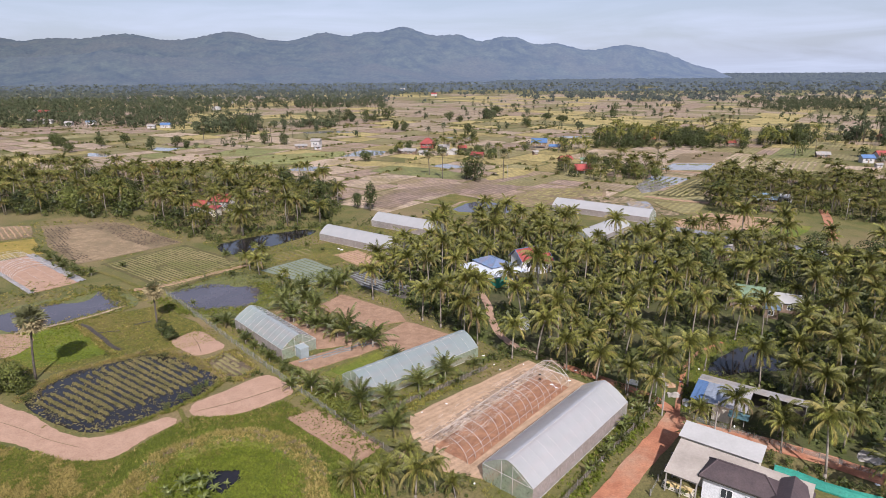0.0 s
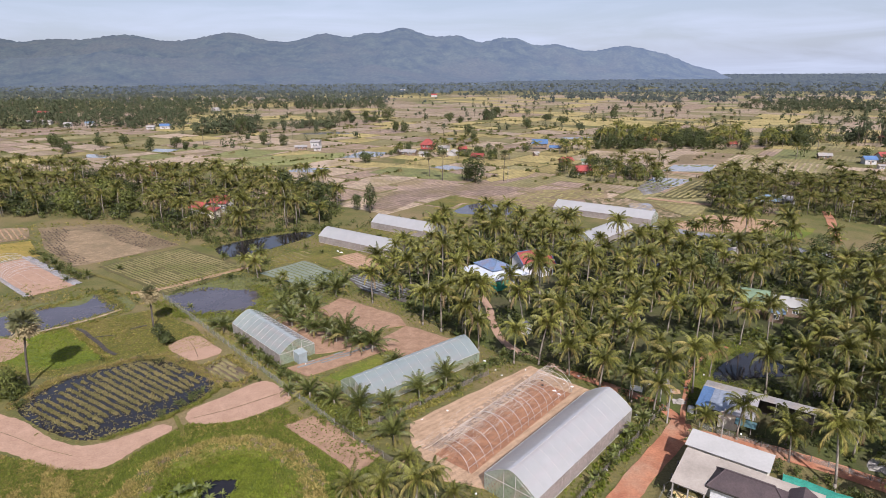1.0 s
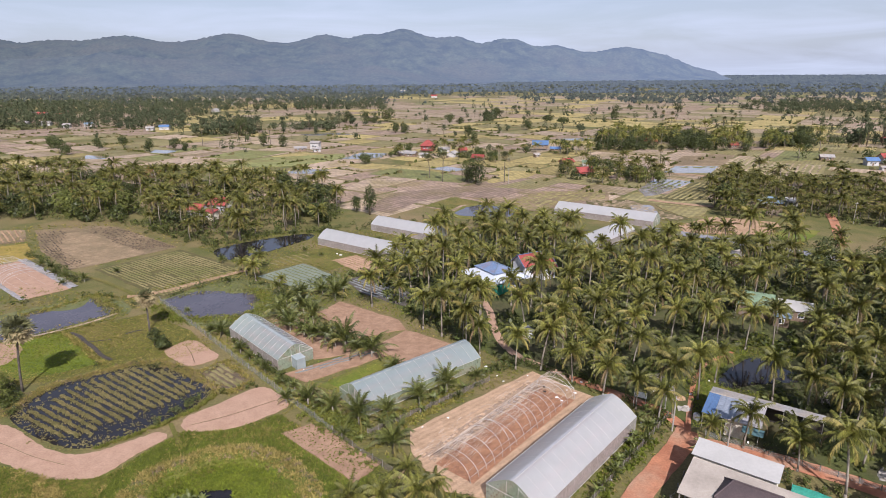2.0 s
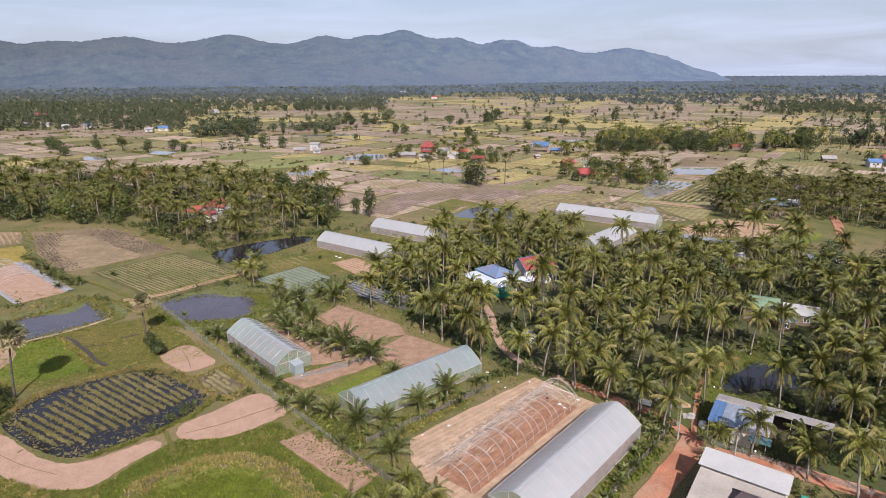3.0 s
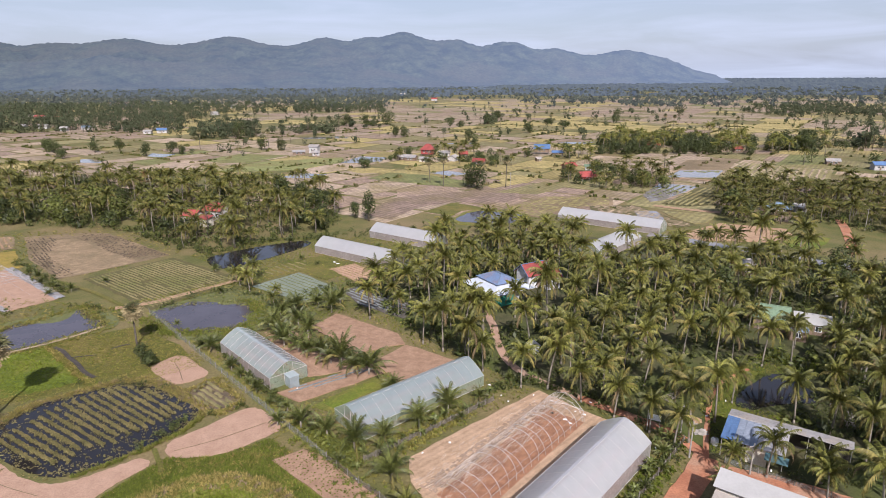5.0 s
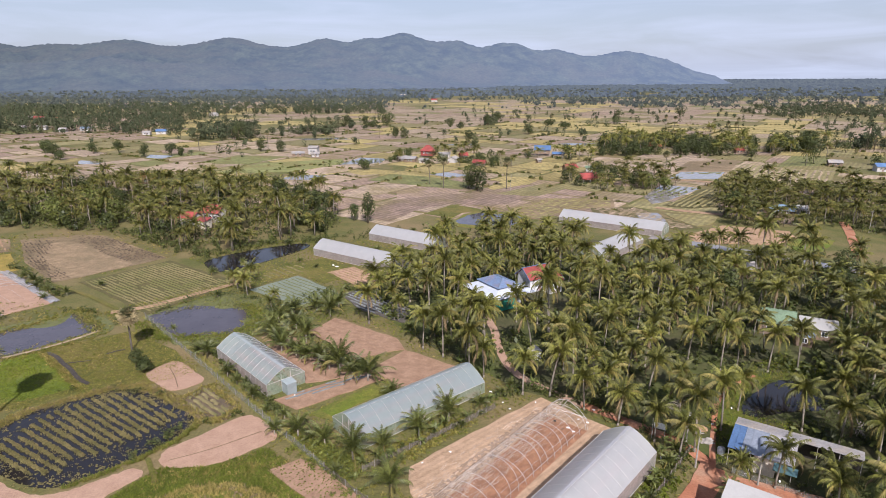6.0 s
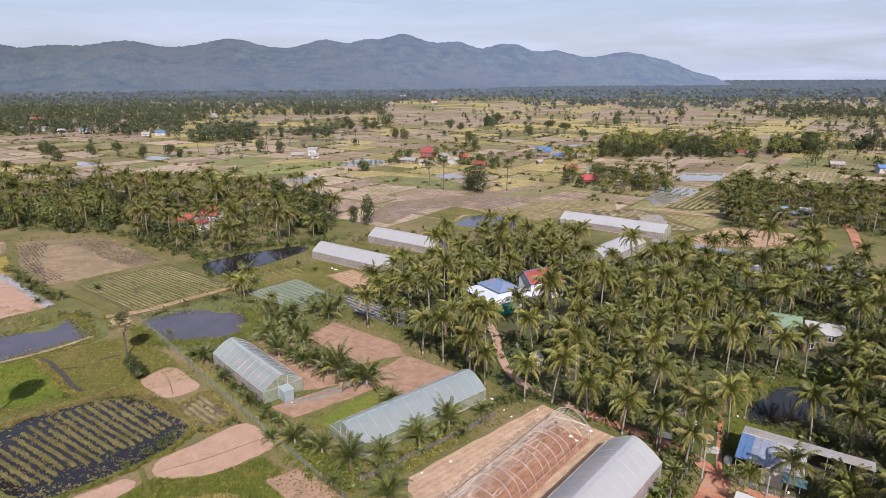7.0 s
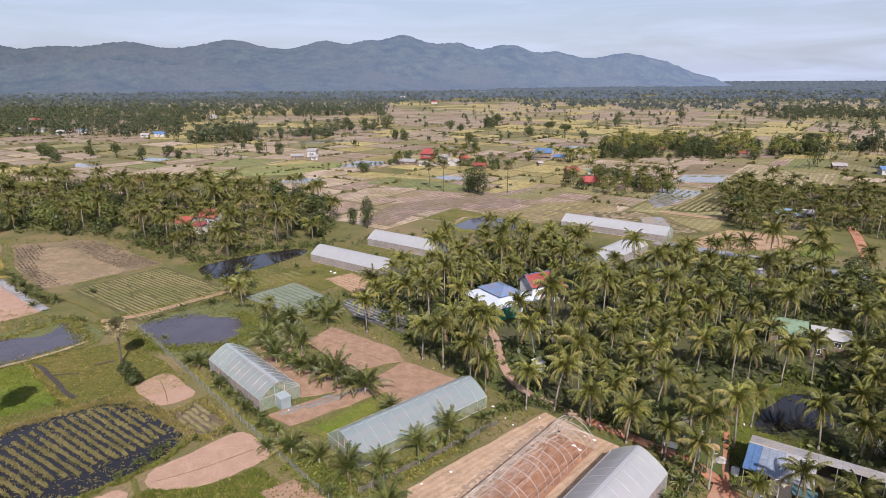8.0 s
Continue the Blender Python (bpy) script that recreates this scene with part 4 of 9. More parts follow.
# ------------------------------------------------------------------ plants
def frond(b, rng, az, up, length, droop, leaflets, leaf_len, mat, base=(0, 0, 0), segs=6, width=0.17, twist=0.0, fore=0.62):
    """One feather leaf: an arching rachis with two rows of hanging leaflets."""
    pts, dirs = [Vector(base)], []
    for k in range(segs):
        e = up - droop * ((k + 0.5) / segs) ** 1.3
        a = az + twist * k / segs
        d = Vector((math.cos(a) * math.cos(e), math.sin(a) * math.cos(e), math.sin(e)))
        dirs.append(d)
        pts.append(pts[-1] + d * (length / segs))
    dirs.append(dirs[-1])
    side0 = Vector((-math.sin(az), math.cos(az), 0))
    rv, rf = [], []
    for k, p in enumerate(pts):
        w = 0.07 * (1 - 0.8 * k / segs)
        rv += [p - side0 * w, p + side0 * w]
    for k in range(segs):
        rf.append((2 * k, 2 * k + 1, 2 * k + 3, 2 * k + 2))
    b.add(rv, rf, mat)
    for k in range(leaflets):
        s = 0.14 + 0.86 * (k + rng.uniform(0.2, 0.8)) / leaflets
        q = min(segs - 1e-3, s * segs)
        i = int(q)
        p = pts[i].lerp(pts[i + 1], q - i)
        d = dirs[i]
        ll = leaf_len * (0.35 + 0.65 * math.sin(math.pi * min(1, 0.12 + 0.83 * s))) * rng.uniform(0.85, 1.15)
        for sgn in (-1, 1):
            tip = p + (side0 * sgn * rng.uniform(0.45, 0.8) + d * fore + Vector((0, 0, -0.6 - 0.4 * s + rng.uniform(-0.3, 0.3)))).normalized() * ll
            half = d * (width * 0.5)
            b.add([p - half, p + half, tip], [(0, 1, 2)], mat)


def palm_crown(seed, n=24, length=4.7, leaflets=38, leaf_len=0.98, segs=6, width=0.11, young=False):
    rng = random.Random(seed)
    b = Build()
    for k in range(n):
        u = k / (n - 1)
        az = k * 2.39996 + rng.uniform(-0.3, 0.3)
        if young:
            up, droop = radians(88 - 52 * u + rng.uniform(-9, 9)), radians(44 + 62 * u)
            mat = 0 if u < 0.93 else 1
        else:
            up = radians(84 - 84 * u ** 1.1 + rng.uniform(-10, 10))
            droop = radians(50 + 62 * min(1.0, 1.5 * u) + 30 * rng.random() - 8 * u)
            mat = 0 if u < 0.8 else (1 if u < 0.95 or rng.random() < 0.6 else 2)
            if rng.random() < 0.07:
                mat = min(2, mat + 1)
        frond(b, rng, az, up, length * rng.uniform(0.8, 1.1) * (0.8 if u < 0.12 else 1), droop, leaflets, leaf_len, mat, (0, 0, 0), segs, width, rng.uniform(-0.45, 0.45), 0.95 if young else 0.55)
    return b


FROND_MATS = [M["frond"], M["frond_old"], M["frond_dry"]]


def trunk_line(rng, height, lean):
    a = rng.uniform(0, 2 * math.pi)
    dx, dy = math.cos(a) * lean, math.sin(a) * lean
    return [(dx * (t ** 1.6), dy * (t ** 1.6), height * t - 0.15) for t in (0, 0.12, 0.3, 0.5, 0.7, 0.88, 1.0)]


def coconut_palm(seed, height, label, group="coconut palms of the grove"):
    rng = random.Random(seed)
    ob = root("coconut_palm", label, "palm tree", group=group)
    line = trunk_line(rng, height, rng.uniform(0.3, 1.6))
    tb = Build()
    tb.tube([line[0], line[1]], 0.30, 7, 0, 0.19)
    tb.tube(line[1:], 0.19, 7, 0, 0.12)
    part("trunk", tb.mesh("palm_trunk", [M["trunk"]], True), ob)
    cb = palm_crown(seed * 7 + 1, rng.randint(23, 28), rng.uniform(4.6, 5.2), 34, 1.05, 7, 0.15)
    top = Vector(line[-1])
    # a clutch of nuts below the leaves
    for k in range(7):
        a = k * 0.9 + rng.random()
        c = top + Vector((math.cos(a) * 0.34, math.sin(a) * 0.34, -0.3 - 0.2 * rng.random()))
        r = 0.15
        cb2 = [(c + Vector(d) * r) for d in ((1, 0, 0), (-1, 0, 0), (0, 1, 0), (0, -1, 0), (0, 0, 1.2), (0, 0, -1.2))]
        cb.add([p - top for p in cb2], [(0, 2, 4), (2, 1, 4), (1, 3, 4), (3, 0, 4), (2, 0, 5), (1, 2, 5), (3, 1, 5), (0, 3, 5)], 1)
    part("crown", cb.mesh("palm_crown", FROND_MATS), ob, at=Matrix.Translation(top))
    return ob


def young_palm(seed, label, group="young coconut palms"):
    rng = random.Random(seed)
    ob = root("young_coconut_palm", label, "palm tree", group=group)
    tb = Build()
    tb.tube([(0, 0, -0.2), (0.05, 0, 0.6), (0.08, 0.03, 1.3)], 0.17, 7, 0, 0.13)
    part("trunk", tb.mesh("young_trunk", [M["trunk"]], True), ob)
    cb = palm_crown(seed * 5 + 2, 20, 4.2, 30, 0.85, 6, 0.11, True)
    part("crown", cb.mesh("young_crown", [M["frond_young"]] + FROND_MATS[1:]), ob, at=Matrix.Translation((0.08, 0.03, 1.25)))
    return ob


def place(turn, x, y, size, z=0.0, tall=None):
    return Matrix.Translation((x, y, z)) @ Matrix.Rotation(turn, 4, "Z") @ Matrix.Diagonal((size, size, tall or size, 1))


# footprints that stay free of trees: x, y, radius
CLEAR = ([(11.5, 149, 8.5), (23.5, 156, 6.5), (20, 150, 4), (43.5, 85, 4), (47, 83, 4), (51, 82.6, 3.2), (55.5, 83, 3.4), (47.5, 88.5, 4), (52, 86, 4), (39, 69.5, 5.5), (36, 65, 6), (33, 68, 5), (43.5, 66, 5), (41, 61, 6), (70, 129.5, 4), (77.5, 124, 3),
         (20.5, 145, 4.5), (24, 147, 4.5), (12, 139.5, 5), (15, 132, 3.5), (8, 141, 4), (17.4, 115, 3.4), (36.5, 93, 4), (40, 96.5, 3), (46.5, 90.5, 3), (53, 190, 13), (60, 216, 14), (70, 205, 10), (-12, 184, 8), (-5, 196, 6), (57, 103, 7)]
              + [(63, 106, 5), (42, 110, 5), (82, 168, 4),
         (100, 150, 4), (52, 99, 4), (60, 108, 3), (43.5, 127, 4.6), (40, 124.5, 4), (69, 124, 5), (75, 121, 4.5), (78, 129, 4), (45, 96, 4), (49, 93, 4), (60.5, 168.5, 4), (26, 149.5, 4), (29, 152, 4), (44, 177, 5), (50, 181, 6), (56, 187, 6), (38, 176, 4), (25, 142.5, 3.6), (28.5, 146, 4)])
GROVE = [(-22, 152), (-14, 140), (-6, 128), (-1.5, 119.5), (5.5, 113), (13, 105), (20, 102), (27, 97), (33, 92), (38.5, 92), (41, 86), (47.5, 76), (55, 70), (64, 60), (80, 40), (150, 60), (190, 150),
         (150, 146), (112, 172), (96, 185), (84, 191), (72, 192), (64, 190), (50, 196), (40, 214), (22, 212), (6, 196), (-10, 178)]

palm_kinds = [coconut_palm(k, h, lab) for k, h, lab in (
    (1, 7.2, "coconut palm with arching green fronds and a grey trunk"), (2, 8.4, "tall coconut palm with drooping yellowish lower fronds"),
    (3, 6.4, "coconut palm with dense green crown and grey trunk"), (4, 9.4, "tall slender coconut palm with a leaning trunk"),
    (5, 7.8, "coconut palm with brown hanging old fronds"), (6, 5.6, "lower coconut palm with wide green crown"),
    (7, 8.0, "coconut palm with ragged green and yellow fronds"), (8, 6.9, "coconut palm with a slightly leaning grey trunk"))]

# palms that stand apart or at the edge of the grove: kind, x, y, size
LANE_PALMS = [(3, -0.7, 118.3, 0.95), (1, 4.3, 112.5, 1.0), (0, 6.9, 109.8, 0.8), (6, 13.3, 103.6, 0.85), (1, 18.0, 103.2, 0.95), (4, 22.9, 98.6, 0.85), (2, 27.3, 94.0, 0.9),
              (6, 31.6, 89.6, 0.85), (7, 33.9, 85.6, 0.85), (1, 36.6, 86.9, 0.9), (3, -4.8, 121.9, 0.9), (1, -17.5, 135.1, 0.95), (1, 17.2, 121.5, 0.95), (2, 22.5, 121.5, 1.0)]
TRACK_PALMS = [(3, 43.0, 92.6, 0.9), (0, 48.3, 98.3, 0.95), (6, 55.5, 92.4, 1.0), (2, 59.4, 89.2, 1.0), (4, 38.6, 79.0, 0.62), (7, 38.3, 97.3, 0.9), (3, 60.0, 111.6, 0.9), (0, 55.6, 114.4, 0.95), (3, 68, 91.6, 1.0), (2, 64, 84, 0.95)]
DRIVE_PALMS = [(0, 44.2, 78.8, 0.95), (7, 49.3, 73.6, 0.85), (5, 51.0, 77.6, 0.8), (1, 52.2, 67.8, 0.95), (6, 58.4, 73.9, 1.0), (4, 57.4, 63.4, 1.0), (0, 66, 69, 1.0), (6, 60, 60.6, 0.9), (5, 63, 66.4, 0.9), (3, 69.5, 80.7, 1.0), (1, 66, 76, 1.0)]
MEADOW_PALMS = [(5, -5.5, 69.6, 0.72), (5, -7.6, 64.6, 0.85), (2, -3.4, 64.0, 0.85), (6, -0.9, 65.3, 0.68), (2, -11.2, 63.2, 0.75), (5, 1.8, 64.0, 0.55)]
FIELD_PALMS = [(5, -53.4, 163.4, 0.9), (2, -51.0, 153.6, 0.85), (5, -55, 158, 0.8), (2, -12.6, 172, 1.0), (5, -41, 141, 0.7), (5, -43, 148, 0.6)]
BUNGALOW_PALMS = [(6, 70.6, 119.6, 0.85), (2, 77, 117.0, 0.85), (0, 83, 119, 0.95), (4, 74, 112.5, 0.9), (1, 64, 121, 0.8), (6, 64, 133, 0.95), (3, 84.5, 126.5, 0.9)]
INNER_PALMS = [(1, 30.8, 147.3, 1.0), (3, 35.5, 141.4, 1.05), (0, 38.0, 134.2, 0.95), (6, 42.1, 132.2, 1.0), (2, 47.8, 129.2, 1.0), (7, 91.2, 168.9, 1.0), (4, 86.9, 152.0, 0.95)]
EDGE_PALMS = LANE_PALMS + TRACK_PALMS + DRIVE_PALMS + MEADOW_PALMS + FIELD_PALMS + BUNGALOW_PALMS + INNER_PALMS
GROVE_PALMS = []


def plant_grove():
    rng = random.Random(21)
    taken = [(x, y) for _, x, y, _ in EDGE_PALMS]
    for i in range(-40, 41):
        for j in range(-40, 41):
            u, v = 5.9 * (i + (j % 2) * 0.5), 5.3 * j
            x = 60 + u * 0.68 - v * 0.73 + rng.uniform(-1.7, 1.7)
            y = 130 + u * 0.73 + v * 0.68 + rng.uniform(-1.7, 1.7)
            r1, r2, r3, r4 = rng.random(), rng.random(), rng.random(), rng.random()
            if not inside(x, y, GROVE) or abs(x) > 0.80 * y + 6:
                continue
            if near_line(x, y, ROAD, 2.6) or near_line(x, y, LANE, 2.2) or near_line(x, y, DRIVE, 2.8):
                continue
            if any(math.hypot(x - a, y - b) < r for a, b, r in CLEAR) or any(math.hypot(x - a, y - b) < 4.2 for a, b in taken):
                continue
            if r1 < 0.05:
                continue
            GROVE_PALMS.append((int(r2 * 7.999), x, y, 0.76 + 0.42 * r3 ** 1.3, r4))
            taken.append((x, y))


plant_grove()
GROVE_PALMS.sort(key=lambda q: q[2])
used = set()


def put_palm(kind, x, y, size, turn, tall):
    m = place(turn, x, y, size, 0, size * tall)
    if kind not in used:
        used.add(kind)
        palm_kinds[kind].matrix_basis = m
    else:
        copy_thing(palm_kinds[kind], m)


prng = random.Random(5)
for kind, x, y, size in EDGE_PALMS:
    put_palm(kind, x, y, size, prng.uniform(0, 6.28), prng.uniform(0.92, 1.08))
for kind, x, y, size, r in GROVE_PALMS[:250]:
    put_palm(kind, x, y, size, r * 6.28, 0.9 + 0.3 * prng.random())


# the rest of the grove, and the groves farther off, each in one mesh
def palm_far(seed, height, n, leaflets, segs=4):
    rng = random.Random(seed)
    b = palm_crown(seed, n, 4.7, leaflets, 1.1, segs, min(0.9, 4.0 / leaflets))
    v = [(x, y, z + height) for x, y, z in b.v]
    t = Build()
    t.tube([(0, 0, -0.2), (rng.uniform(-0.5, 0.5), rng.uniform(-0.5, 0.5), height * 0.5), (0, 0, height)], 0.2, 4, 3, 0.13)
    k = len(v)
    return v + t.v, b.f + [tuple(k + q for q in f) for f in t.f], b.i + t.i


PALM_MATS = FROND_MATS + [M["trunk"]]
mid_palms = [palm_far(30 + k, h, 20, 12, 5) for k, h in enumerate((7.2, 8.6, 9.6, 6.4))]
tiny_palms = [palm_far(40 + k, h, 13, 4, 3) for k, h in enumerate((7.5, 9.0, 10.5))]
rest = [(int(r * 3.99), x, y, 0, r * 6.28, s, s) for _, x, y, s, r in GROVE_PALMS[250:]]
if rest:
    merged("far_grove_palms", mid_palms, rest, PALM_MATS, "back of the coconut grove, dense green palms", "palm trees")


def leaf_blob(seed, n, rx, rz, size, mats=1, base=0.0, loose=0.7, spread=0.38):
    """A crown of loose leaf clumps: several lobes, each a scatter of tilted leaf faces."""
    rng = random.Random(seed)
    b = Build()
    lobes = [(Vector((rng.gauss(0, spread) * rx, rng.gauss(0, spread) * rx, base + rz * (0.65 + rng.uniform(-0.35, 0.75)))), rng.uniform(0.42, 0.68)) for _ in range(7)]
    for k in range(n):
        c, s = lobes[k % len(lobes)]
        d = Vector((rng.gauss(0, 1), rng.gauss(0, 1), rng.gauss(0, 1) + 0.25)).normalized()
        p = c + Vector((d.x * rx * s, d.y * rx * s, d.z * rz * s * 0.9)) * rng.uniform(0.75, 1.08)
        nrm = (d + Vector((rng.uniform(-loose, loose), rng.uniform(-loose, loose), rng.uniform(-0.3, 0.8)))).normalized()
        a = nrm.orthogonal().normalized()
        a = (a * math.cos(k) + nrm.cross(a) * math.sin(k)).normalized()
        e = nrm.cross(a)
        w = size * rng.uniform(0.6, 1.3)
        b.add([p - a * w, p - e * w * 0.55, p + a * w, p + e * w * 0.6 + nrm * w * 0.2], [(0, 1, 2, 3)], rng.randrange(mats))
    return b


def blob_tree(seed, h, n, rx, size):
    b = leaf_blob(seed, n, rx, h * 0.58, size, 1, h * 0.04, 0.4, 0.27)
    t = Build()
    t.tube([(0, 0, -0.2), (0.1, 0, h * 0.3), (0, 0.1, h * 0.55)], 0.2, 4, 1, 0.1)
    k = len(b.v)
    return b.v + t.v, b.f + [tuple(k + q for q in f) for f in t.f], b.i + t.i


far_trees = [blob_tree(60 + k, h, 340, r, 0.46) for k, (h, r) in enumerate(((7, 3.6), (9, 4.2), (6, 4.0)))]
dist_trees = [blob_tree(70 + k, h, 100, r, 0.95) for k, (h, r) in enumerate(((8, 3.9), (9.5, 4.2), (6.5, 4.8)))]

thin_trees = [blob_tree(75 + k, h, 13, r, 2.5) for k, (h, r) in enumerate(((8, 4.2), (10, 4.6), (7, 5.2)))]
thin_palms = [palm_far(45 + k, h, 8, 2, 2) for k, h in enumerate((7.5, 9.0, 10.5))]

# west grove beyond the fields and the groves of the east
WEST = [(-240, 262), (-175, 226), (-140, 221), (-118, 218), (-100, 201), (-84, 190), (-75, 186), (-66, 196), (-50, 207), (-42, 222), (-41, 236), (-48, 262), (-56, 284), (-64, 296), (-100, 304), (-140, 310), (-200, 316), (-270, 330)]
EAST = [(103.5, 233), (108, 224), (112, 221), (124, 224), (133, 226), (142, 222), (150, 212), (172, 196), (250, 220), (246, 282), (205, 280), (176, 290), (160, 304), (144, 308), (132, 297), (118, 268)]
NORTH_EAST = [(104, 432), (155, 434), (208, 419), (226, 452), (246, 505), (199, 530), (134, 525)]
HOUSE_EAST = [(58, 316), (66, 345), (96, 360), (118, 330), (116, 304), (96, 290), (74, 296)]


def scatter(ring, gap, seed, keep=1.0, line=None, clear=()):
    rng = random.Random(seed)
    xs, ys = [p[0] for p in ring], [p[1] for p in ring]
    got = []
    y = min(ys)
    while y < max(ys):
        x = min(xs)
        while x < max(xs):
            px, py, k = x + rng.uniform(-0.5, 0.5) * gap, y + rng.uniform(-0.5, 0.5) * gap, rng.random()
            if k < keep and inside(px, py, ring) and not any(math.hypot(px - a, py - b) < r for a, b, r in clear):
                if line is None or not near_line(px, py, line, 3.0):
                    got.append((px, py))
            x += gap
        y += gap
    return got


def grove(name, ring, gap, seed, label, tree_share, clear=(), low=1.0, tall=1.0):
    rng = random.Random(seed)
    palms, trees = [], []
    for x, y in scatter(ring, gap, seed, 0.92, None, clear):
        s = (rng.uniform(0.7, 1.3) + 0.2 * noise.noise(Vector((x / 16, y / 16, 9.0)))) * low
        if noise.noise(Vector((x / 28, y / 28, seed))) + rng.uniform(-0.25, 0.25) > tree_share:
            palms.append((rng.randrange(4), x, y, 0, rng.uniform(0, 6.28), s, s * tall * rng.uniform(0.62, 1.08)))
        else:
            trees.append((rng.randrange(3), x, y, -0.4, rng.uniform(0, 6.28), s, s * rng.uniform(0.8, 1.2)))
    if palms:
        merged(name + "_palms", mid_palms, palms, PALM_MATS, label + ", dense coconut palms", "palm trees")
    if trees:
        merged(name + "_trees", far_trees, trees, [M["leaf"], M["bark"]], label + ", dark leafy trees", "trees")


grove("west_grove", WEST, 6.2, 3, "coconut grove behind the ploughed fields", -0.27, [(-91, 234, 7), (-89, 225, 6), (-94, 226, 6), (-131, 240, 8), (-140, 256, 8), (-62, 214, 4), (-119, 225, 6), (-123, 236, 6), (-128, 250, 8), (-150, 232, 7), (-64, 222, 5), (-70, 206, 5)], 0.98)
grove("east_grove", EAST, 5.5, 4, "coconut grove round a blue-roofed house", -0.7, [(129, 243.5, 3.4), (129, 239, 2.4), (136, 245.5, 3.4), (136.5, 241, 2.4), (142.5, 245.5, 2.5), (140, 212, 4), (145, 222, 4), (128, 237, 4), (135, 236, 4)], 0.95, 0.82)
grove("north_east_grove", NORTH_EAST, 6.4, 5, "wooded belt across the rice plain", 0.12, [(164, 456, 8), (158, 440, 7), (160, 448, 7), (204, 455, 6), (202, 444, 6)], 1.05)
grove("north_east_clump", [(226, 436), (259, 441), (288, 470), (296, 505), (268, 512), (244, 470)], 6.6, 25, "dark clump of trees on the eastern plain", 0.2, (), 1.15)
grove("house_grove", HOUSE_EAST, 7.0, 6, "palms round the red-roofed houses", -0.3, [(74, 326, 7), (72.5, 319, 5.5), (71, 312, 4), (76, 366, 8)], 0.85)
grove("plain_grove", [(185, 330), (250, 345), (330, 420), (330, 560), (260, 520), (220, 420)], 34, 9, "scattered trees on the eastern plain", 0.1, [(256, 368, 10), (215, 372, 6)])
grove("village_grove", [(-45, 402), (-30, 440), (10, 450), (40, 400), (44, 372), (20, 372), (-10, 392)], 7.5, 8, "garden trees round the village houses", 0.1, [(-14, 425, 10), (-22, 405, 9), (4, 405, 8), (18, 385, 6), (-2, 392, 7)], 0.75)


WEST_WOODS = [(-560, 606), (-254, 611), (-300, 690), (-322, 757), (-340, 931), (-433, 1189), (-294, 1179), (-238, 954), (-94, 917), (-110, 1150), (-128, 1377), (-60, 1640), (-60, 1700), (-1500, 1700), (-1050, 1180)]


grove("garden_palms", [(46, 418), (56, 444), (88, 448), (96, 428), (100, 408), (86, 402)], 7.5, 27, "palms round a blue-roofed stilt house", -0.2, [(67, 436, 7), (66, 426, 6), (76, 423, 6), (74, 414, 6), (64, 414, 6)], 0.85)


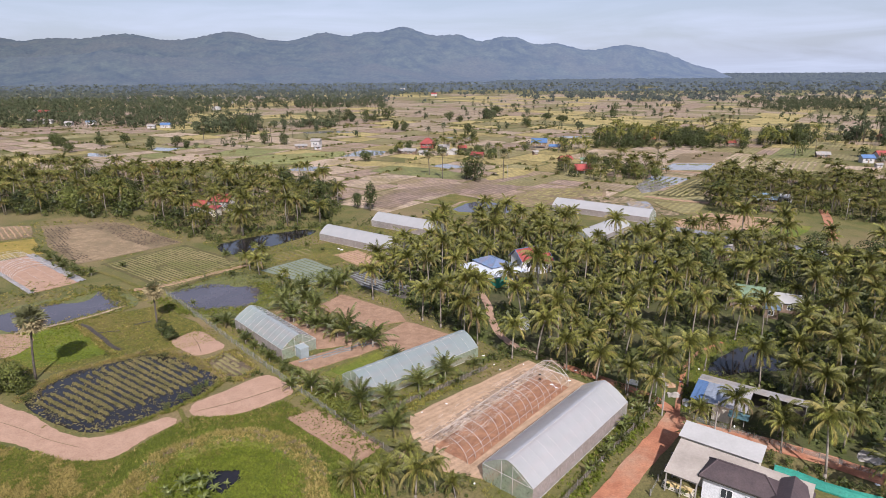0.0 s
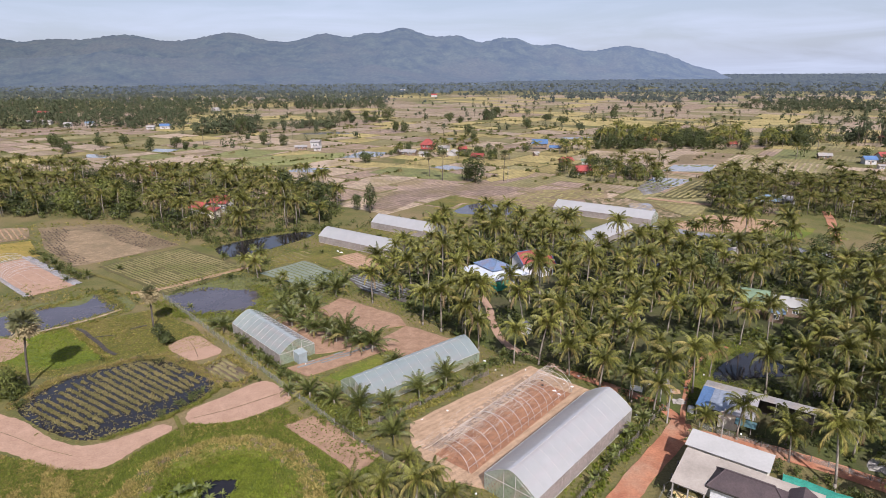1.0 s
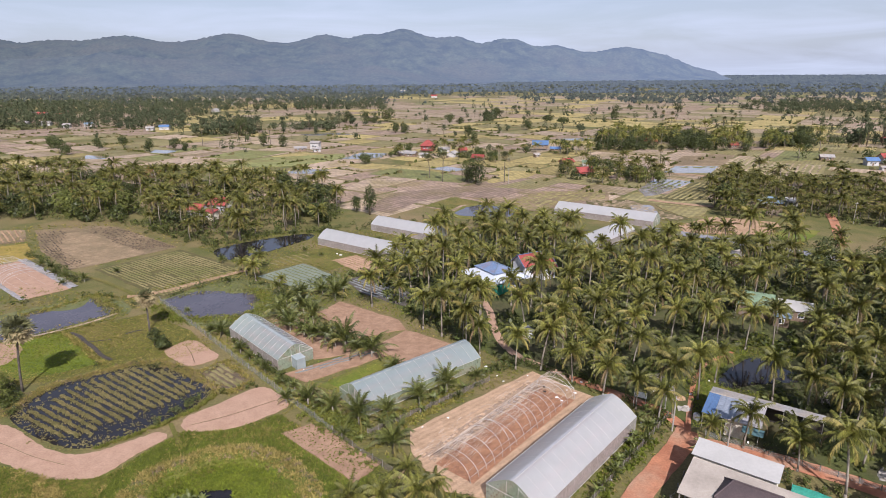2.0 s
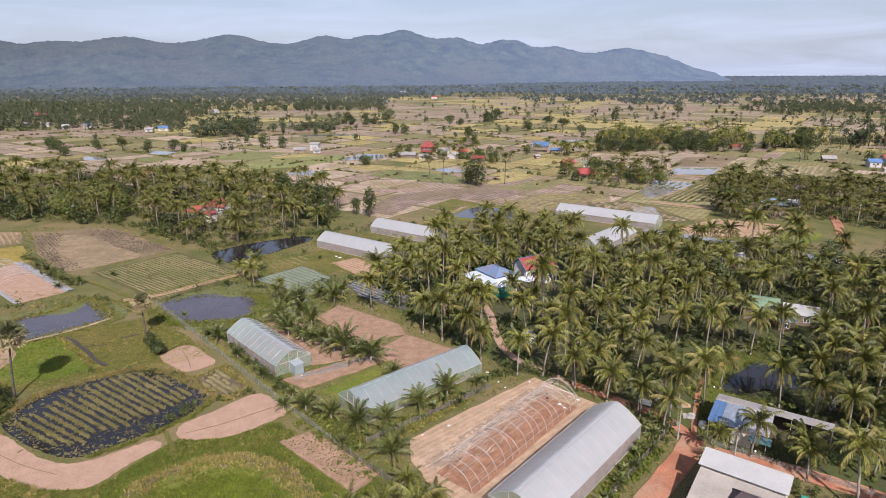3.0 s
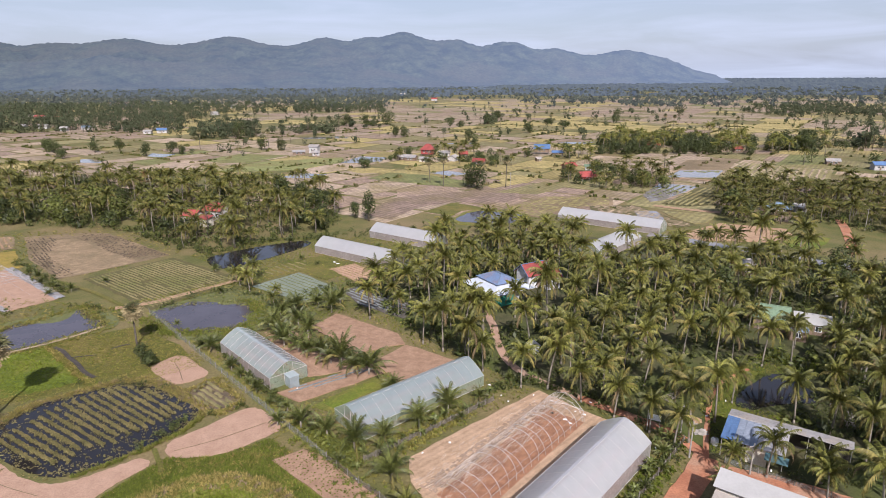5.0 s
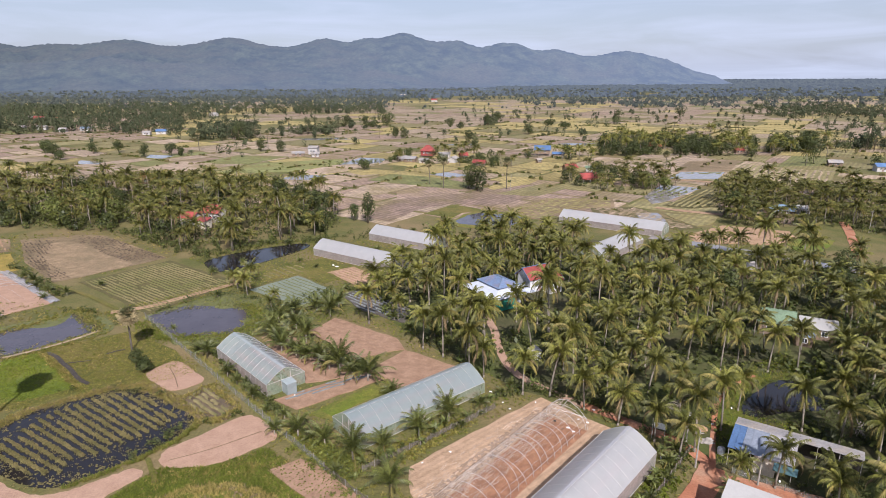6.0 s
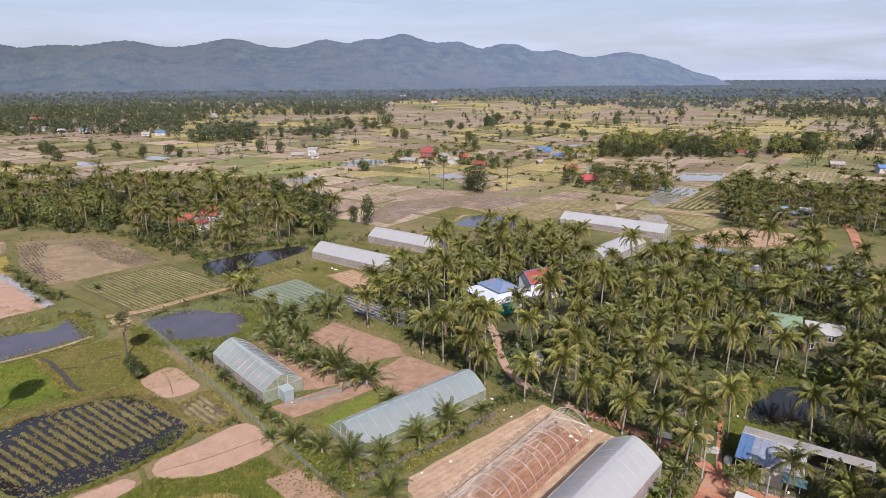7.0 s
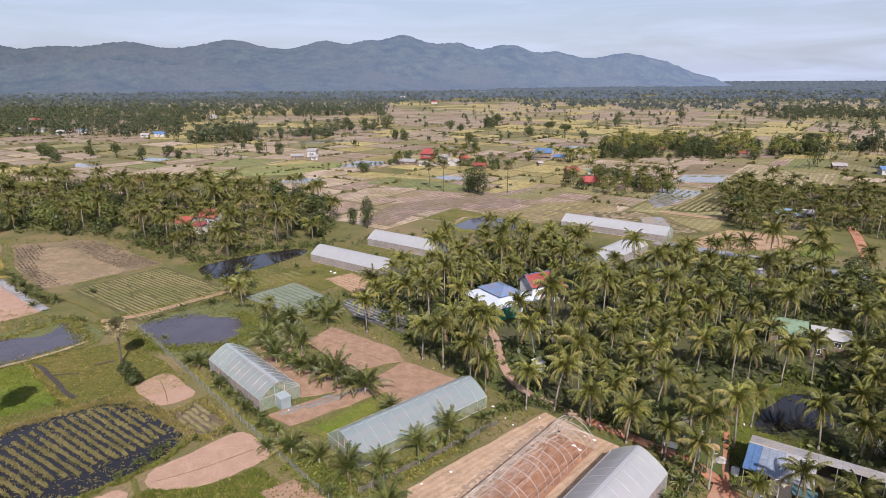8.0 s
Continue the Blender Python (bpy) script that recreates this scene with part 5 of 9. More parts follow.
def belts():
    """Woods of the plain, belt by belt, and the single trees between the paddies."""
    rng = random.Random(17)
    places, palms = [], []

    def wood(ring, gap, seed, palm_share, patchy=-0.5, size=1.0):
        for x, y in scatter(ring, gap, seed, 0.9):
            if noise.noise(Vector((x / 90, y / 120, 7))) < patchy or abs(x) > 0.82 * y + 20:
                continue
            s = rng.uniform(0.7, 1.35) * size
            if rng.random() < palm_share:
                palms.append((rng.randrange(3), x, y, 0, rng.uniform(0, 6), s, s * 1.05))
            else:
                places.append((rng.randrange(3), x, y, -0.5, rng.uniform(0, 6), s * 1.05, s))

    wood([p for p in WEST_WOODS if p[1] < 1000] + [(-300, 1060), (-960, 1060)], 10.5, 201, 0.7)
    wood([(-980, 1060), (-388, 1060), (-433, 1189), (-294, 1179), (-262, 1060), (-102, 1060), (-128, 1377), (-60, 1700), (-1500, 1700)], 17, 202, 0.45)
    wood([(-238, 954), (-94, 917), (-104, 1060), (-262, 1060)], 11, 203, 0.6)
    wood([(-227, 542), (-173, 541), (-184, 610), (-262, 650)], 8.5, 204, 0.35, -1, 1.1)
    wood([(-166, 575), (-104, 596), (-118, 640), (-178, 625)], 10.5, 205, 0.4, -0.3)
    wood([(-125, 670), (-98, 672), (-100, 700), (-128, 700)], 8, 206, 0.1, -1)
    wood([(-140, 625), (-110, 622), (-108, 640), (-140, 645)], 9, 207, 0.5, -1)
    wood([(52, 812), (112, 812), (112, 842), (52, 842)], 10, 208, 0.6, -1, 0.8)
    wood([(44, 712), (66, 730), (64, 760), (46, 745)], 9, 209, 0.3, -1)
    wood([(330, 1080), (330, 1240), (520, 1260), (520, 1100)], 15, 210, 0.3, -0.2)
    wood([(430, 800), (450, 960), (560, 1100), (920, 1150), (700, 840), (520, 790)], 13, 211, 0.35, -0.15)
    wood([(240, 1220), (230, 1420), (470, 1420), (470, 1260)], 17, 212, 0.3, -0.2)
    wood([(150, 1180), (150, 1420), (300, 1460), (310, 1220)], 22, 213, 0.2, 0.0)
    wood([(300, 470), (330, 500), (420, 560), (470, 560), (380, 450), (320, 430)], 9, 214, 0.5, -0.2, 1.1)
    wood([(368, 620), (380, 690), (440, 680), (420, 610)], 13, 215, 0.6, -0.3, 1.1)
    wood([(-1500, 1700), (2000, 1700), (2300, 2500), (-2200, 2500)], 36, 216, 0.1, -0.42, 1.1)
    wood([(500, 1250), (480, 1700), (1400, 1700), (1050, 1250)], 27, 217, 0.2, -0.3)
    wood([(-100, 1420), (-60, 1700), (520, 1700), (470, 1440)], 34, 218, 0.2, -0.2)
    for _ in range(760):
        y = 430 + 1500 * rng.random() ** 0.85
        x = rng.uniform(-0.62, 0.78) * y
        if inside(x, y, WEST_WOODS) or (x < -180 and y < 600 and rng.random() < 0.7):
            continue
        s = rng.uniform(0.4, 1.0)
        m = rng.choice((1, 1, 1, 1, 2, 3))
        for _ in range(m):
            q = (x + rng.uniform(-9, 9), y + rng.uniform(-9, 9))
            if rng.random() < 0.4:
                palms.append((rng.randrange(3), *q, 0, rng.uniform(0, 6), s * 0.85, s * 1.15))
            else:
                places.append((rng.randrange(3), *q, -0.4, rng.uniform(0, 6), s * 0.85, s * rng.uniform(0.8, 1.2)))
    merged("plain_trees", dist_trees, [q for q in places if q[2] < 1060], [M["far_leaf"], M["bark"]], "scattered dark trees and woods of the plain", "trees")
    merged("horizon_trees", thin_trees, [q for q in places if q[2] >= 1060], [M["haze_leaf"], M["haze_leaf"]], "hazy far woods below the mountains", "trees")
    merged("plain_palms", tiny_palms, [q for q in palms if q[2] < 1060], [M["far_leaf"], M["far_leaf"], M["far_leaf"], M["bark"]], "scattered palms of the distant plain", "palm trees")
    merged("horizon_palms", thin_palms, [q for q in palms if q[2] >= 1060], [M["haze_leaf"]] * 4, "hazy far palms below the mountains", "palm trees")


belts()


# ------------------------------------------------------------------ single trees
def sugar_palm(x, y, height, seed, label, lean=1.2, size=1.0, dry=False):
    rng = random.Random(seed)
    ob = root("sugar_palm", label, "palm tree", place(rng.uniform(0, 6), x, y, 1), "sugar palms of the plain")
    line = trunk_line(rng, height, lean)
    tb = Build()
    tb.tube(line, 0.23, 7, 0, 0.14)
    part("trunk", tb.mesh("sugar_trunk", [M["trunk_dark"]], True), ob)
    b = Build()
    for k in range(62):
        u = (k + 0.5) / 62
        e = radians(88 - 160 * u)
        az = k * 2.4
        d = Vector((math.cos(az) * math.cos(e), math.sin(az) * math.cos(e), math.sin(e)))
        c = d * (1.05 * size * rng.uniform(0.85, 1.15))
        b.tube([(0, 0, 0), c], 0.035, 3, 0)
        side = d.cross(Vector((0, 0, 1)) if abs(d.z) < 0.95 else Vector((1, 0, 0))).normalized()
        tilt = rng.uniform(-0.9, 0.9)
        side = side * math.cos(tilt) + side.cross(d) * math.sin(tilt)
        up = side.cross(d)
        for j in range(11):
            t = radians(-125 + 250 * j / 10)
            w = radians(9)
            r = 0.95 * size * (1 - 0.12 * abs(j - 5) / 5) * rng.uniform(0.8, 1.12)
            f = lambda q, rr: c + (d * math.cos(q) + side * math.sin(q)) * rr + up * (0.2 * rr * math.cos(3 * q)) - Vector((0, 0, 0.14 * rr))
            b.add([c, f(t - w, r * 0.7), f(t, r), f(t + w, r * 0.7)], [(0, 1, 2, 3)], 1 if u + rng.uniform(-0.08, 0.08) > (0.25 if dry else 0.58) else 0)
    part("crown", b.mesh("sugar_crown", [M["fan"], M["fan_dry"]]), ob, at=Matrix.Translation(Vector(line[-1])))
    return ob


sugar_palm(-74.2, 95.3, 12.2, 1, "tall sugar palm with a round fan-leaf crown", 1.6, 1.45)
sugar_palm(-64.2, 121.3, 8.0, 2, "sugar palm with withered yellowish crown", 0.7, 1.15, True)
sugar_palm(29.3, 304, 14, 3, "lone sugar palm between rice paddies", 0.8, 1.2)
sugar_palm(119.7, 338, 13, 4, "sugar palm beside a flooded paddy", 0.6, 1.1)
for k, (x, y) in enumerate(((-9, 318), (-2, 306), (252, 560), (262, 566), (300, 640), (225, 640), (232, 636), (118, 700), (60, 760), (-190, 470), (-140, 480), (-165, 640))):
    sugar_palm(x, y, 11 + (k * 7) % 4, 20 + k, "slim sugar palm standing on the rice plain", 0.7, 1.1)


def leafy_tree(x, y, h, rx, seed, label, n=420, leaf=0.42, key="leaf", full=False):
    rng = random.Random(seed)
    ob = root("leafy_tree", label, "tree", place(rng.uniform(0, 6), x, y, 1), "leafy trees of the farm")
    tb = Build()
    tb.tube([(0, 0, -0.2), (0.1, 0.05, h * 0.25), (0.15, 0, h * 0.5)], 0.055 * h * 0.5, 7, 0, 0.02 * h)
    for k in range(5):
        a = k * 1.3
        tb.tube([(0.1, 0.05, h * (0.22 + 0.05 * k)), (math.cos(a) * rx * 0.35, math.sin(a) * rx * 0.35, h * (0.42 + 0.05 * k)), (math.cos(a) * rx * 0.6, math.sin(a) * rx * 0.6, h * (0.55 + 0.06 * k))], 0.013 * h, 5, 0, 0.006 * h)
    part("trunk", tb.mesh("tree_trunk", [M["bark"]], True), ob)
    part("crown", (leaf_blob(seed, n, rx * 0.85, h * 0.52, leaf, 1, h * 0.08, 0.45, 0.26) if full else leaf_blob(seed, n, rx, h * 0.52, leaf, 1, h * 0.2)).mesh("tree_crown", [M[key]]), ob)
    return ob


FARM_TREES = ((14.6, 299, 15, 7.5, "large dark round tree at a paddy corner"), (10.5, 306, 11, 5, "dark leafy tree beside a larger one"), (-30.1, 232, 13, 4.0, "tall narrow dark leafy tree"),
              (-36, 236, 7, 3, "small leafy tree by the field edge"), (-59.6, 113.6, 3.2, 1.9, "dense bush near a sugar palm"), (-57.0, 111.6, 2.0, 1.6, "low bush beside a larger one"),
              (-75.7, 92.2, 4.2, 3.2, "dense green bush on the pond bank"), (-79.5, 94.5, 4.0, 3.4, "dense green bush on the pond bank"), (-77, 90, 3.0, 2.6, "low green bush by the flooded plot"),
              (-152, 236, 11, 8, "broad light green tree in a palm grove"), (-137, 240, 12, 8.5, "broad light green tree in a palm grove"), (-126, 233, 10, 6.5, "broad light green tree in a palm grove"), (-146, 228, 9, 6, "broad light green tree in a palm grove"))
GROVE_TREES = ((63.5, 150.0, 10, 4.0, "broad leafy tree rising among palms"), (67.5, 145.5, 9, 3.6, "dark leafy tree among palms"), (104, 160, 10, 5.0, "dark leafy tree among palms"), (100, 156, 8, 4.0, "dark leafy tree among palms"), (88, 145, 9, 4.2, "dark leafy tree among palms"),
               (84, 121.5, 8, 3.6, "dark leafy tree beside a bungalow"), (95, 141, 9, 4.0, "dark leafy tree among palms"), (112, 152, 10, 4.6, "dark leafy tree among palms"), (120, 158, 9, 4.4, "dark leafy tree among palms"))
PLAIN_TREES = ((-50, 368.7, 8, 5, "round dark bush between paddies"), (84, 350, 10, 6, "dark leafy tree behind a red-roofed house"), (99, 306, 8, 6, "light green tree in a garden"), (106, 300, 7, 5, "light green tree in a garden"),
               (-299, 455, 12, 8, "large dark leafy tree at a paddy bund"), (-290, 450, 9, 6, "dark leafy tree at a paddy bund"), (-263, 416, 8, 5, "dark leafy tree at a paddy bund"), (-261, 452, 9, 5.5, "round dark tree at a paddy bund"),
               (-246, 459, 9, 4.5, "round dark tree at a paddy bund"), (-213, 432, 10, 5, "dark leafy tree beside a flooded paddy"), (-197, 438, 9, 5, "dark leafy tree beside a flooded paddy"), (-191, 440, 6, 4, "low dark bush beside a flooded paddy"),
               (-185, 546, 18, 9, "tall dark tree at the edge of a clump"), (-141, 464, 13, 6, "dark leafy tree between rice paddies"), (-125, 463, 10, 5, "thin dark tree between rice paddies"))
FAR_TREES = ((-113, 687, 13, 9, "broad dark tree on the plain"), (-91, 687, 13, 9, "broad dark tree on the plain"), (-69, 702, 17, 12, "wide spreading dark tree on the plain"), (-82, 690, 9, 8, "lower tree beside a spreading one"),
             (-48, 567, 11, 6, "upright dark tree in a paddy"), (-40, 567, 10, 6, "upright dark tree in a paddy"), (3, 683, 11, 7, "thin spreading tree on the plain"), (14, 667, 8, 6, "round dark tree on the plain"),
             (46, 714, 12, 8, "spreading tree in a row"), (60, 749, 13, 8, "spreading tree in a row"), (78, 597, 10, 6.5, "round dark tree between paddies"), (112, 694, 8, 8, "low wide tree between paddies"), (128, 670, 9, 9, "low wide tree between paddies"),
             (203, 742, 16, 9, "tall dark tree on the plain"), (314, 842, 16, 9, "tall dark tree on the plain"), (18, 525, 10, 6, "leafy tree beside a flooded paddy"), (21, 482, 9, 4, "upright dark tree beside a flooded paddy"))
for k, (x, y, h, r, lab) in enumerate(FARM_TREES + GROVE_TREES + PLAIN_TREES + FAR_TREES):
    leafy_tree(x, y, h, r, 100 + k, lab, 700 if y < 130 else 900, 0.22 if y < 130 else 0.3 if y < 170 else 0.05 * r + 0.16, "leaf_light" if "light green" in lab or y < 95 else "leaf", y > 130)

# ------------------------------------------------------------------ young palms along fences and beds
young_kinds = [young_palm(k, lab) for k, lab in ((1, "young coconut palm with upright green fronds"), (2, "young coconut palm with feathery fronds near the ground"), (3, "young stocky coconut palm beside a fence"))]
YOUNG = ([(-33.2, 119.9, 1.3), (-29.7, 117.9, 1.35), (-24.8, 115.0, 1.4), (-19.9, 111.2, 1.45), (-14.3, 108.5, 1.5), (-36.7, 127.0, 1.3), (-29.4, 124.9, 1.25), (-33, 131.5, 1.3), (-38, 135.5, 1.35), (-27, 139, 1.3), (-31, 143, 1.2), (-17.2, 109.2, 1.1),
         (-27.4, 116.2, 1.1), (-22.2, 112.8, 1.1), (-35, 123.4, 1.1), (-26, 144.5, 1.1), (-35.5, 139, 1.2),
         (-18.3, 88.4, 0.95), (-13.4, 84.6, 1.2), (-9.2, 87.2, 0.95), (-4.2, 91.2, 1.1), (0.4, 95.0, 1.15), (5.8, 99.6, 0.7), (-9.2, 102.6, 0.8), (-26.7, 91.4, 0.7), (-22.9, 91.0, 1.05), (-20.3, 89.4, 0.8)]
              + [(-38.0, 107.3, 0.65), (-50.0, 119.4, 0.85), (-47.6, 118.2, 1.1), (-33.4, 102.0, 0.7), (-40.7, 110.2, 0.9), (-47.5, 121, 0.75), (-41.5, 124.5, 0.7), (-35.6, 104.9, 0.55), (-29.8, 97.5, 0.5), (-26.4, 96.0, 0.6),
         (-15.3, 81.5, 0.65), (-6.5, 84.6, 0.4), (2.5, 93.2, 0.45), (31.8, 83.8, 0.75), (33.8, 87.2, 0.6), (30.2, 79.8, 0.55), (26.6, 76.0, 0.6), (23.5, 72.4, 0.6), (21.4, 69.5, 0.5), (9.5, 103.5, 0.6), (11.6, 106.2, 0.6),
         (-7.4, 77.6, 1.5), (-45, 146, 0.6), (-36, 144.5, 0.7), (-30, 151, 0.7), (-58, 152, 0.7), (-12, 137, 0.8), (-2.5, 128, 0.9)]
              + [(-8, 131, 0.8), (0.5, 122, 0.85), (37.6, 77.6, 0.8), (-101, 150, 0.7), (-103, 154.5, 0.8), (-97, 153, 0.7),
         (-108, 158, 0.8), (-112, 163, 0.8), (-117, 166, 0.7), (-92, 160, 0.6), (-113, 138, 0.7), (-60, 131, 0.5), (-20, 208, 0.9), (-6, 210, 0.8), (2, 222, 0.9), (-12, 216, 0.8), (14, 222, 1.0), (28, 224, 0.9), (38, 232, 0.8), (-44, 181, 0.6),
         (-30, 190, 0.8), (-22, 192, 0.8), (-52, 200, 0.8), (-60, 178, 0.7), (-66, 170, 0.8), (-38, 176, 0.5)])
for k, (x, y, s) in enumerate(YOUNG):
    s *= 0.8 if k < 17 else 0.78 if k < 26 else 0.64
    m = place(prng.uniform(0, 6.28), x, y, s, 0, s * prng.uniform(0.95, 1.2))
    if k < 3:
        young_kinds[k].matrix_basis = m
    else:
        copy_thing(young_kinds[k % 3], m)


def banana_mesh(seed):
    rng = random.Random(seed)
    b = Build()
    b.tube([(0, 0, -0.1), (0, 0, 1.5)], 0.14, 6, 1, 0.09)
    for k in range(11):
        az = k * 2.4 + rng.uniform(-0.3, 0.3)
        up, droop, ln = radians(rng.uniform(50, 84)), radians(rng.uniform(70, 130)), rng.uniform(1.6, 2.7)
        p = Vector((0, 0, 1.4))
        side = Vector((-math.sin(az), math.cos(az), 0))
        vs = []
        for j in range(7):
            s = j / 6
            e = up - droop * s
            w = 0.26 * math.sin(math.pi * min(1, 0.1 + 0.88 * s)) + 0.01
            lift = Vector((0, 0, 0.18 * w))
            vs += [p - side * w + lift, p, p + side * w + lift]
            p = p + Vector((math.cos(az) * math.cos(e), math.sin(az) * math.cos(e), math.sin(e))) * ln / 6
        for j in range(6):
            q = 3 * j
            b.add([vs[q], vs[q + 1], vs[q + 4], vs[q + 3]], [(0, 1, 2, 3)], 0)
            b.add([vs[q + 1], vs[q + 2], vs[q + 5], vs[q + 4]], [(0, 1, 2, 3)], 0)
    return b


banana_kinds = []
BANANAS = [(-34.4, 65.2, 0.8), (-32.6, 66.2, 0.7), (-31.0, 66.4, 0.75), (-33.4, 63.7, 0.85), (-29.9, 64.6, 0.7), (-35.6, 63.4, 0.75), (-31.8, 64.6, 0.8), (-36.6, 64.6, 0.6), (-33.8, 66.8, 0.6), (-28.8, 65.8, 0.55), (-30.6, 62.8, 0.7), (28.8, 80.6, 0.9), (27.8, 79.0, 0.8), (25.0, 75.2, 0.8), (24.4, 73.6, 0.7),
           (20.2, 68.4, 0.8), (-1.6, 92.0, 0.8), (-0.2, 93.6, 0.9), (-8, 85.6, 0.7), (-12.2, 83.4, 0.8), (-3.6, 88.6, 0.6), (3.4, 95.6, 0.7), (7.6, 100.8, 0.8), (32.8, 88.6, 0.8), (31.6, 86.4, 0.7), (-4.2, 127, 1.1),
           (2.6, 118.2, 1.0), (8.2, 112.5, 0.9), (15.5, 106, 0.9), (-14.5, 140, 1.0), (-12.4, 80.2, 0.6)]
for k, (x, y, s) in enumerate(BANANAS):
    m = place(prng.uniform(0, 6.28), x, y, s)
    if k < 2:
        ob = tagged(new("banana_plant", banana_mesh(k + 1).mesh("banana_plant", [M["banana"], M["leaf_light"]])), "leafy banana plant with broad light green leaves", "banana plant", "banana plants of the farm")
        ob.matrix_basis = m
        banana_kinds.append(ob)
    else:
        copy_thing(banana_kinds[k % 2], m)

# ------------------------------------------------------------------ undergrowth, hedges and tufts
shrubs = [(lambda b: (b.v, b.f, b.i))(leaf_blob(80 + k, 46, r, h, 0.22, 2)) for k, (r, h) in enumerate(((0.8, 0.8), (1.2, 1.1), (0.6, 1.2)))]


def undergrowth():
    rng = random.Random(31)
    got = []
    for x, y in scatter(GROVE, 2.9, 12, 0.8, None, CLEAR):
        if near_line(x, y, ROAD, 2.4) or near_line(x, y, LANE, 1.8) or near_line(x, y, DRIVE, 2.2) or abs(x) > 0.8 * y + 5:
            continue
        s = rng.uniform(0.5, 1.35)
        got.append((rng.randrange(3), x, y, -0.15, rng.uniform(0, 6), s, s * rng.uniform(0.6, 1.1)))
    low = [(lambda b: (b.v, b.f, b.i))(leaf_blob(180 + k, 18, r, h, 0.42, 2)) for k, (r, h) in enumerate(((1.0, 0.8), (1.4, 1.0), (0.8, 1.3)))]
    wild = []
    for x, y in scatter(GROVE, 2.7, 19, 0.85, None, CLEAR) + scatter([(62, 92), (66, 112), (84, 128), (120, 150), (150, 140), (110, 84), (84, 64), (70, 72)], 2.2, 20, 0.8, None, CLEAR):
        if near_line(x, y, ROAD, 2.0) or near_line(x, y, LANE, 1.6) or near_line(x, y, DRIVE, 2.6) or abs(x) > 0.8 * y + 5 or noise.noise(Vector((x / 14, y / 14, 6))) < -0.3:
            continue
        s = rng.uniform(0.6, 1.5)
        wild.append((rng.randrange(3), x, y, -0.15, rng.uniform(0, 6), s, s * rng.uniform(0.5, 1.3)))
    merged("grove_thicket", low, wild, [M["leaf"], M["leaf_light"]], "mixed green thicket beneath the palms", "shrubs")
    merged("grove_undergrowth", shrubs, got, [M["leaf"], M["leaf_light"]], "low green undergrowth beneath the palms", "shrubs")
    got = []
    for ring, gap, seed in ((WEST, 4.0, 14), (EAST, 4.1, 15), (HOUSE_EAST, 7.0, 16)):
        for x, y in scatter(ring, gap, seed, 0.8):
            s = rng.uniform(1.0, 2.2)
            got.append((rng.randrange(3), x, y, -0.15, rng.uniform(0, 6), s, s * rng.uniform(0.7, 1.2)))
    merged("grove_shrubs", shrubs, got, [M["leaf_light"], M["leaf"]], "dense green shrubs below the outer groves", "shrubs")
    got = []
    hedges = ([([(36, 89.5), (31, 95), (24, 101), (14.4, 111.4), (11.8, 121.3), (11.4, 131)], 1.1, 34), ([(35, 87.6), (29, 93.2), (22, 99), (12.2, 110), (9.6, 121), (9.2, 131.4)], 1.1, 28), ([(41.8, 92), (46.8, 101.2), (51.4, 107)], 0.7, 20), ([(-12, 82.6), (-2.3, 90.4), (8, 99.6)], 0.8, 30), ([(-48, 121), (-40.0, 112), (-34, 104.5), (-27, 97)], 0.9, 90), ([(19, 67.5), (31.0, 82.0), (35.6, 87.6)], 0.9, 40),
              ([(-70, 104), (-62, 105.6), (-55, 104.6), (-48, 102.6)], 0.8, 14), ([(-71, 88), (-74, 93), (-78, 97)], 1.2, 50)]
              + [([(-71, 140), (-57, 154), (-40, 146)], 1.0, 16), ([(-130, 178), (-115, 167), (-98, 151)], 2.0, 50), ([(8.5, 103), (14, 106), (22, 101.5), (31, 94)], 1.3, 60),
              ([(-75, 184), (-60, 203), (-40, 206)], 3.0, 90), ([(-115, 220), (-95, 203), (-75, 190)], 5.0, 120), ([(-45, 208), (-20, 215), (30, 222)], 6.0, 80), ([(90, 208), (125, 180)], 4.0, 40), ([(-36, 62), (-22, 58), (-8, 62), (4, 66)], 2.5, 70), ([(-105, 136), (-90, 144), (-74, 134)], 2.0, 12),
              ([(-40, 146), (-25, 160), (-10, 145)], 2.5, 60)]
              + [([(29.5, 67.5), (34, 63)], 1.2, 10), ([(44, 73), (60, 63)], 1.2, 50), ([(-70, 400), (-40, 408), (-100, 380)], 8, 60), ([(-46, 84), (-42, 93), (-30, 99)], 0.7, 24)])
    for line, wide, n in hedges:
        for _ in range(n):
            k = rng.randrange(len(line) - 1)
            t = rng.random()
            x = line[k][0] + (line[k + 1][0] - line[k][0]) * t + rng.gauss(0, wide * 0.5)
            y = line[k][1] + (line[k + 1][1] - line[k][1]) * t + rng.gauss(0, wide * 0.5)
            s = rng.uniform(0.35, 0.95) * (1 if y < 130 else 1.4)
            got.append((rng.randrange(3), x, y, -0.1, rng.uniform(0, 6), s, s * rng.uniform(0.6, 1.1)))
    merged("hedge_shrubs", shrubs, got, [M["leaf_light"], M["leaf"]], "light green shrubs along fences and banks", "shrubs")

    got = []
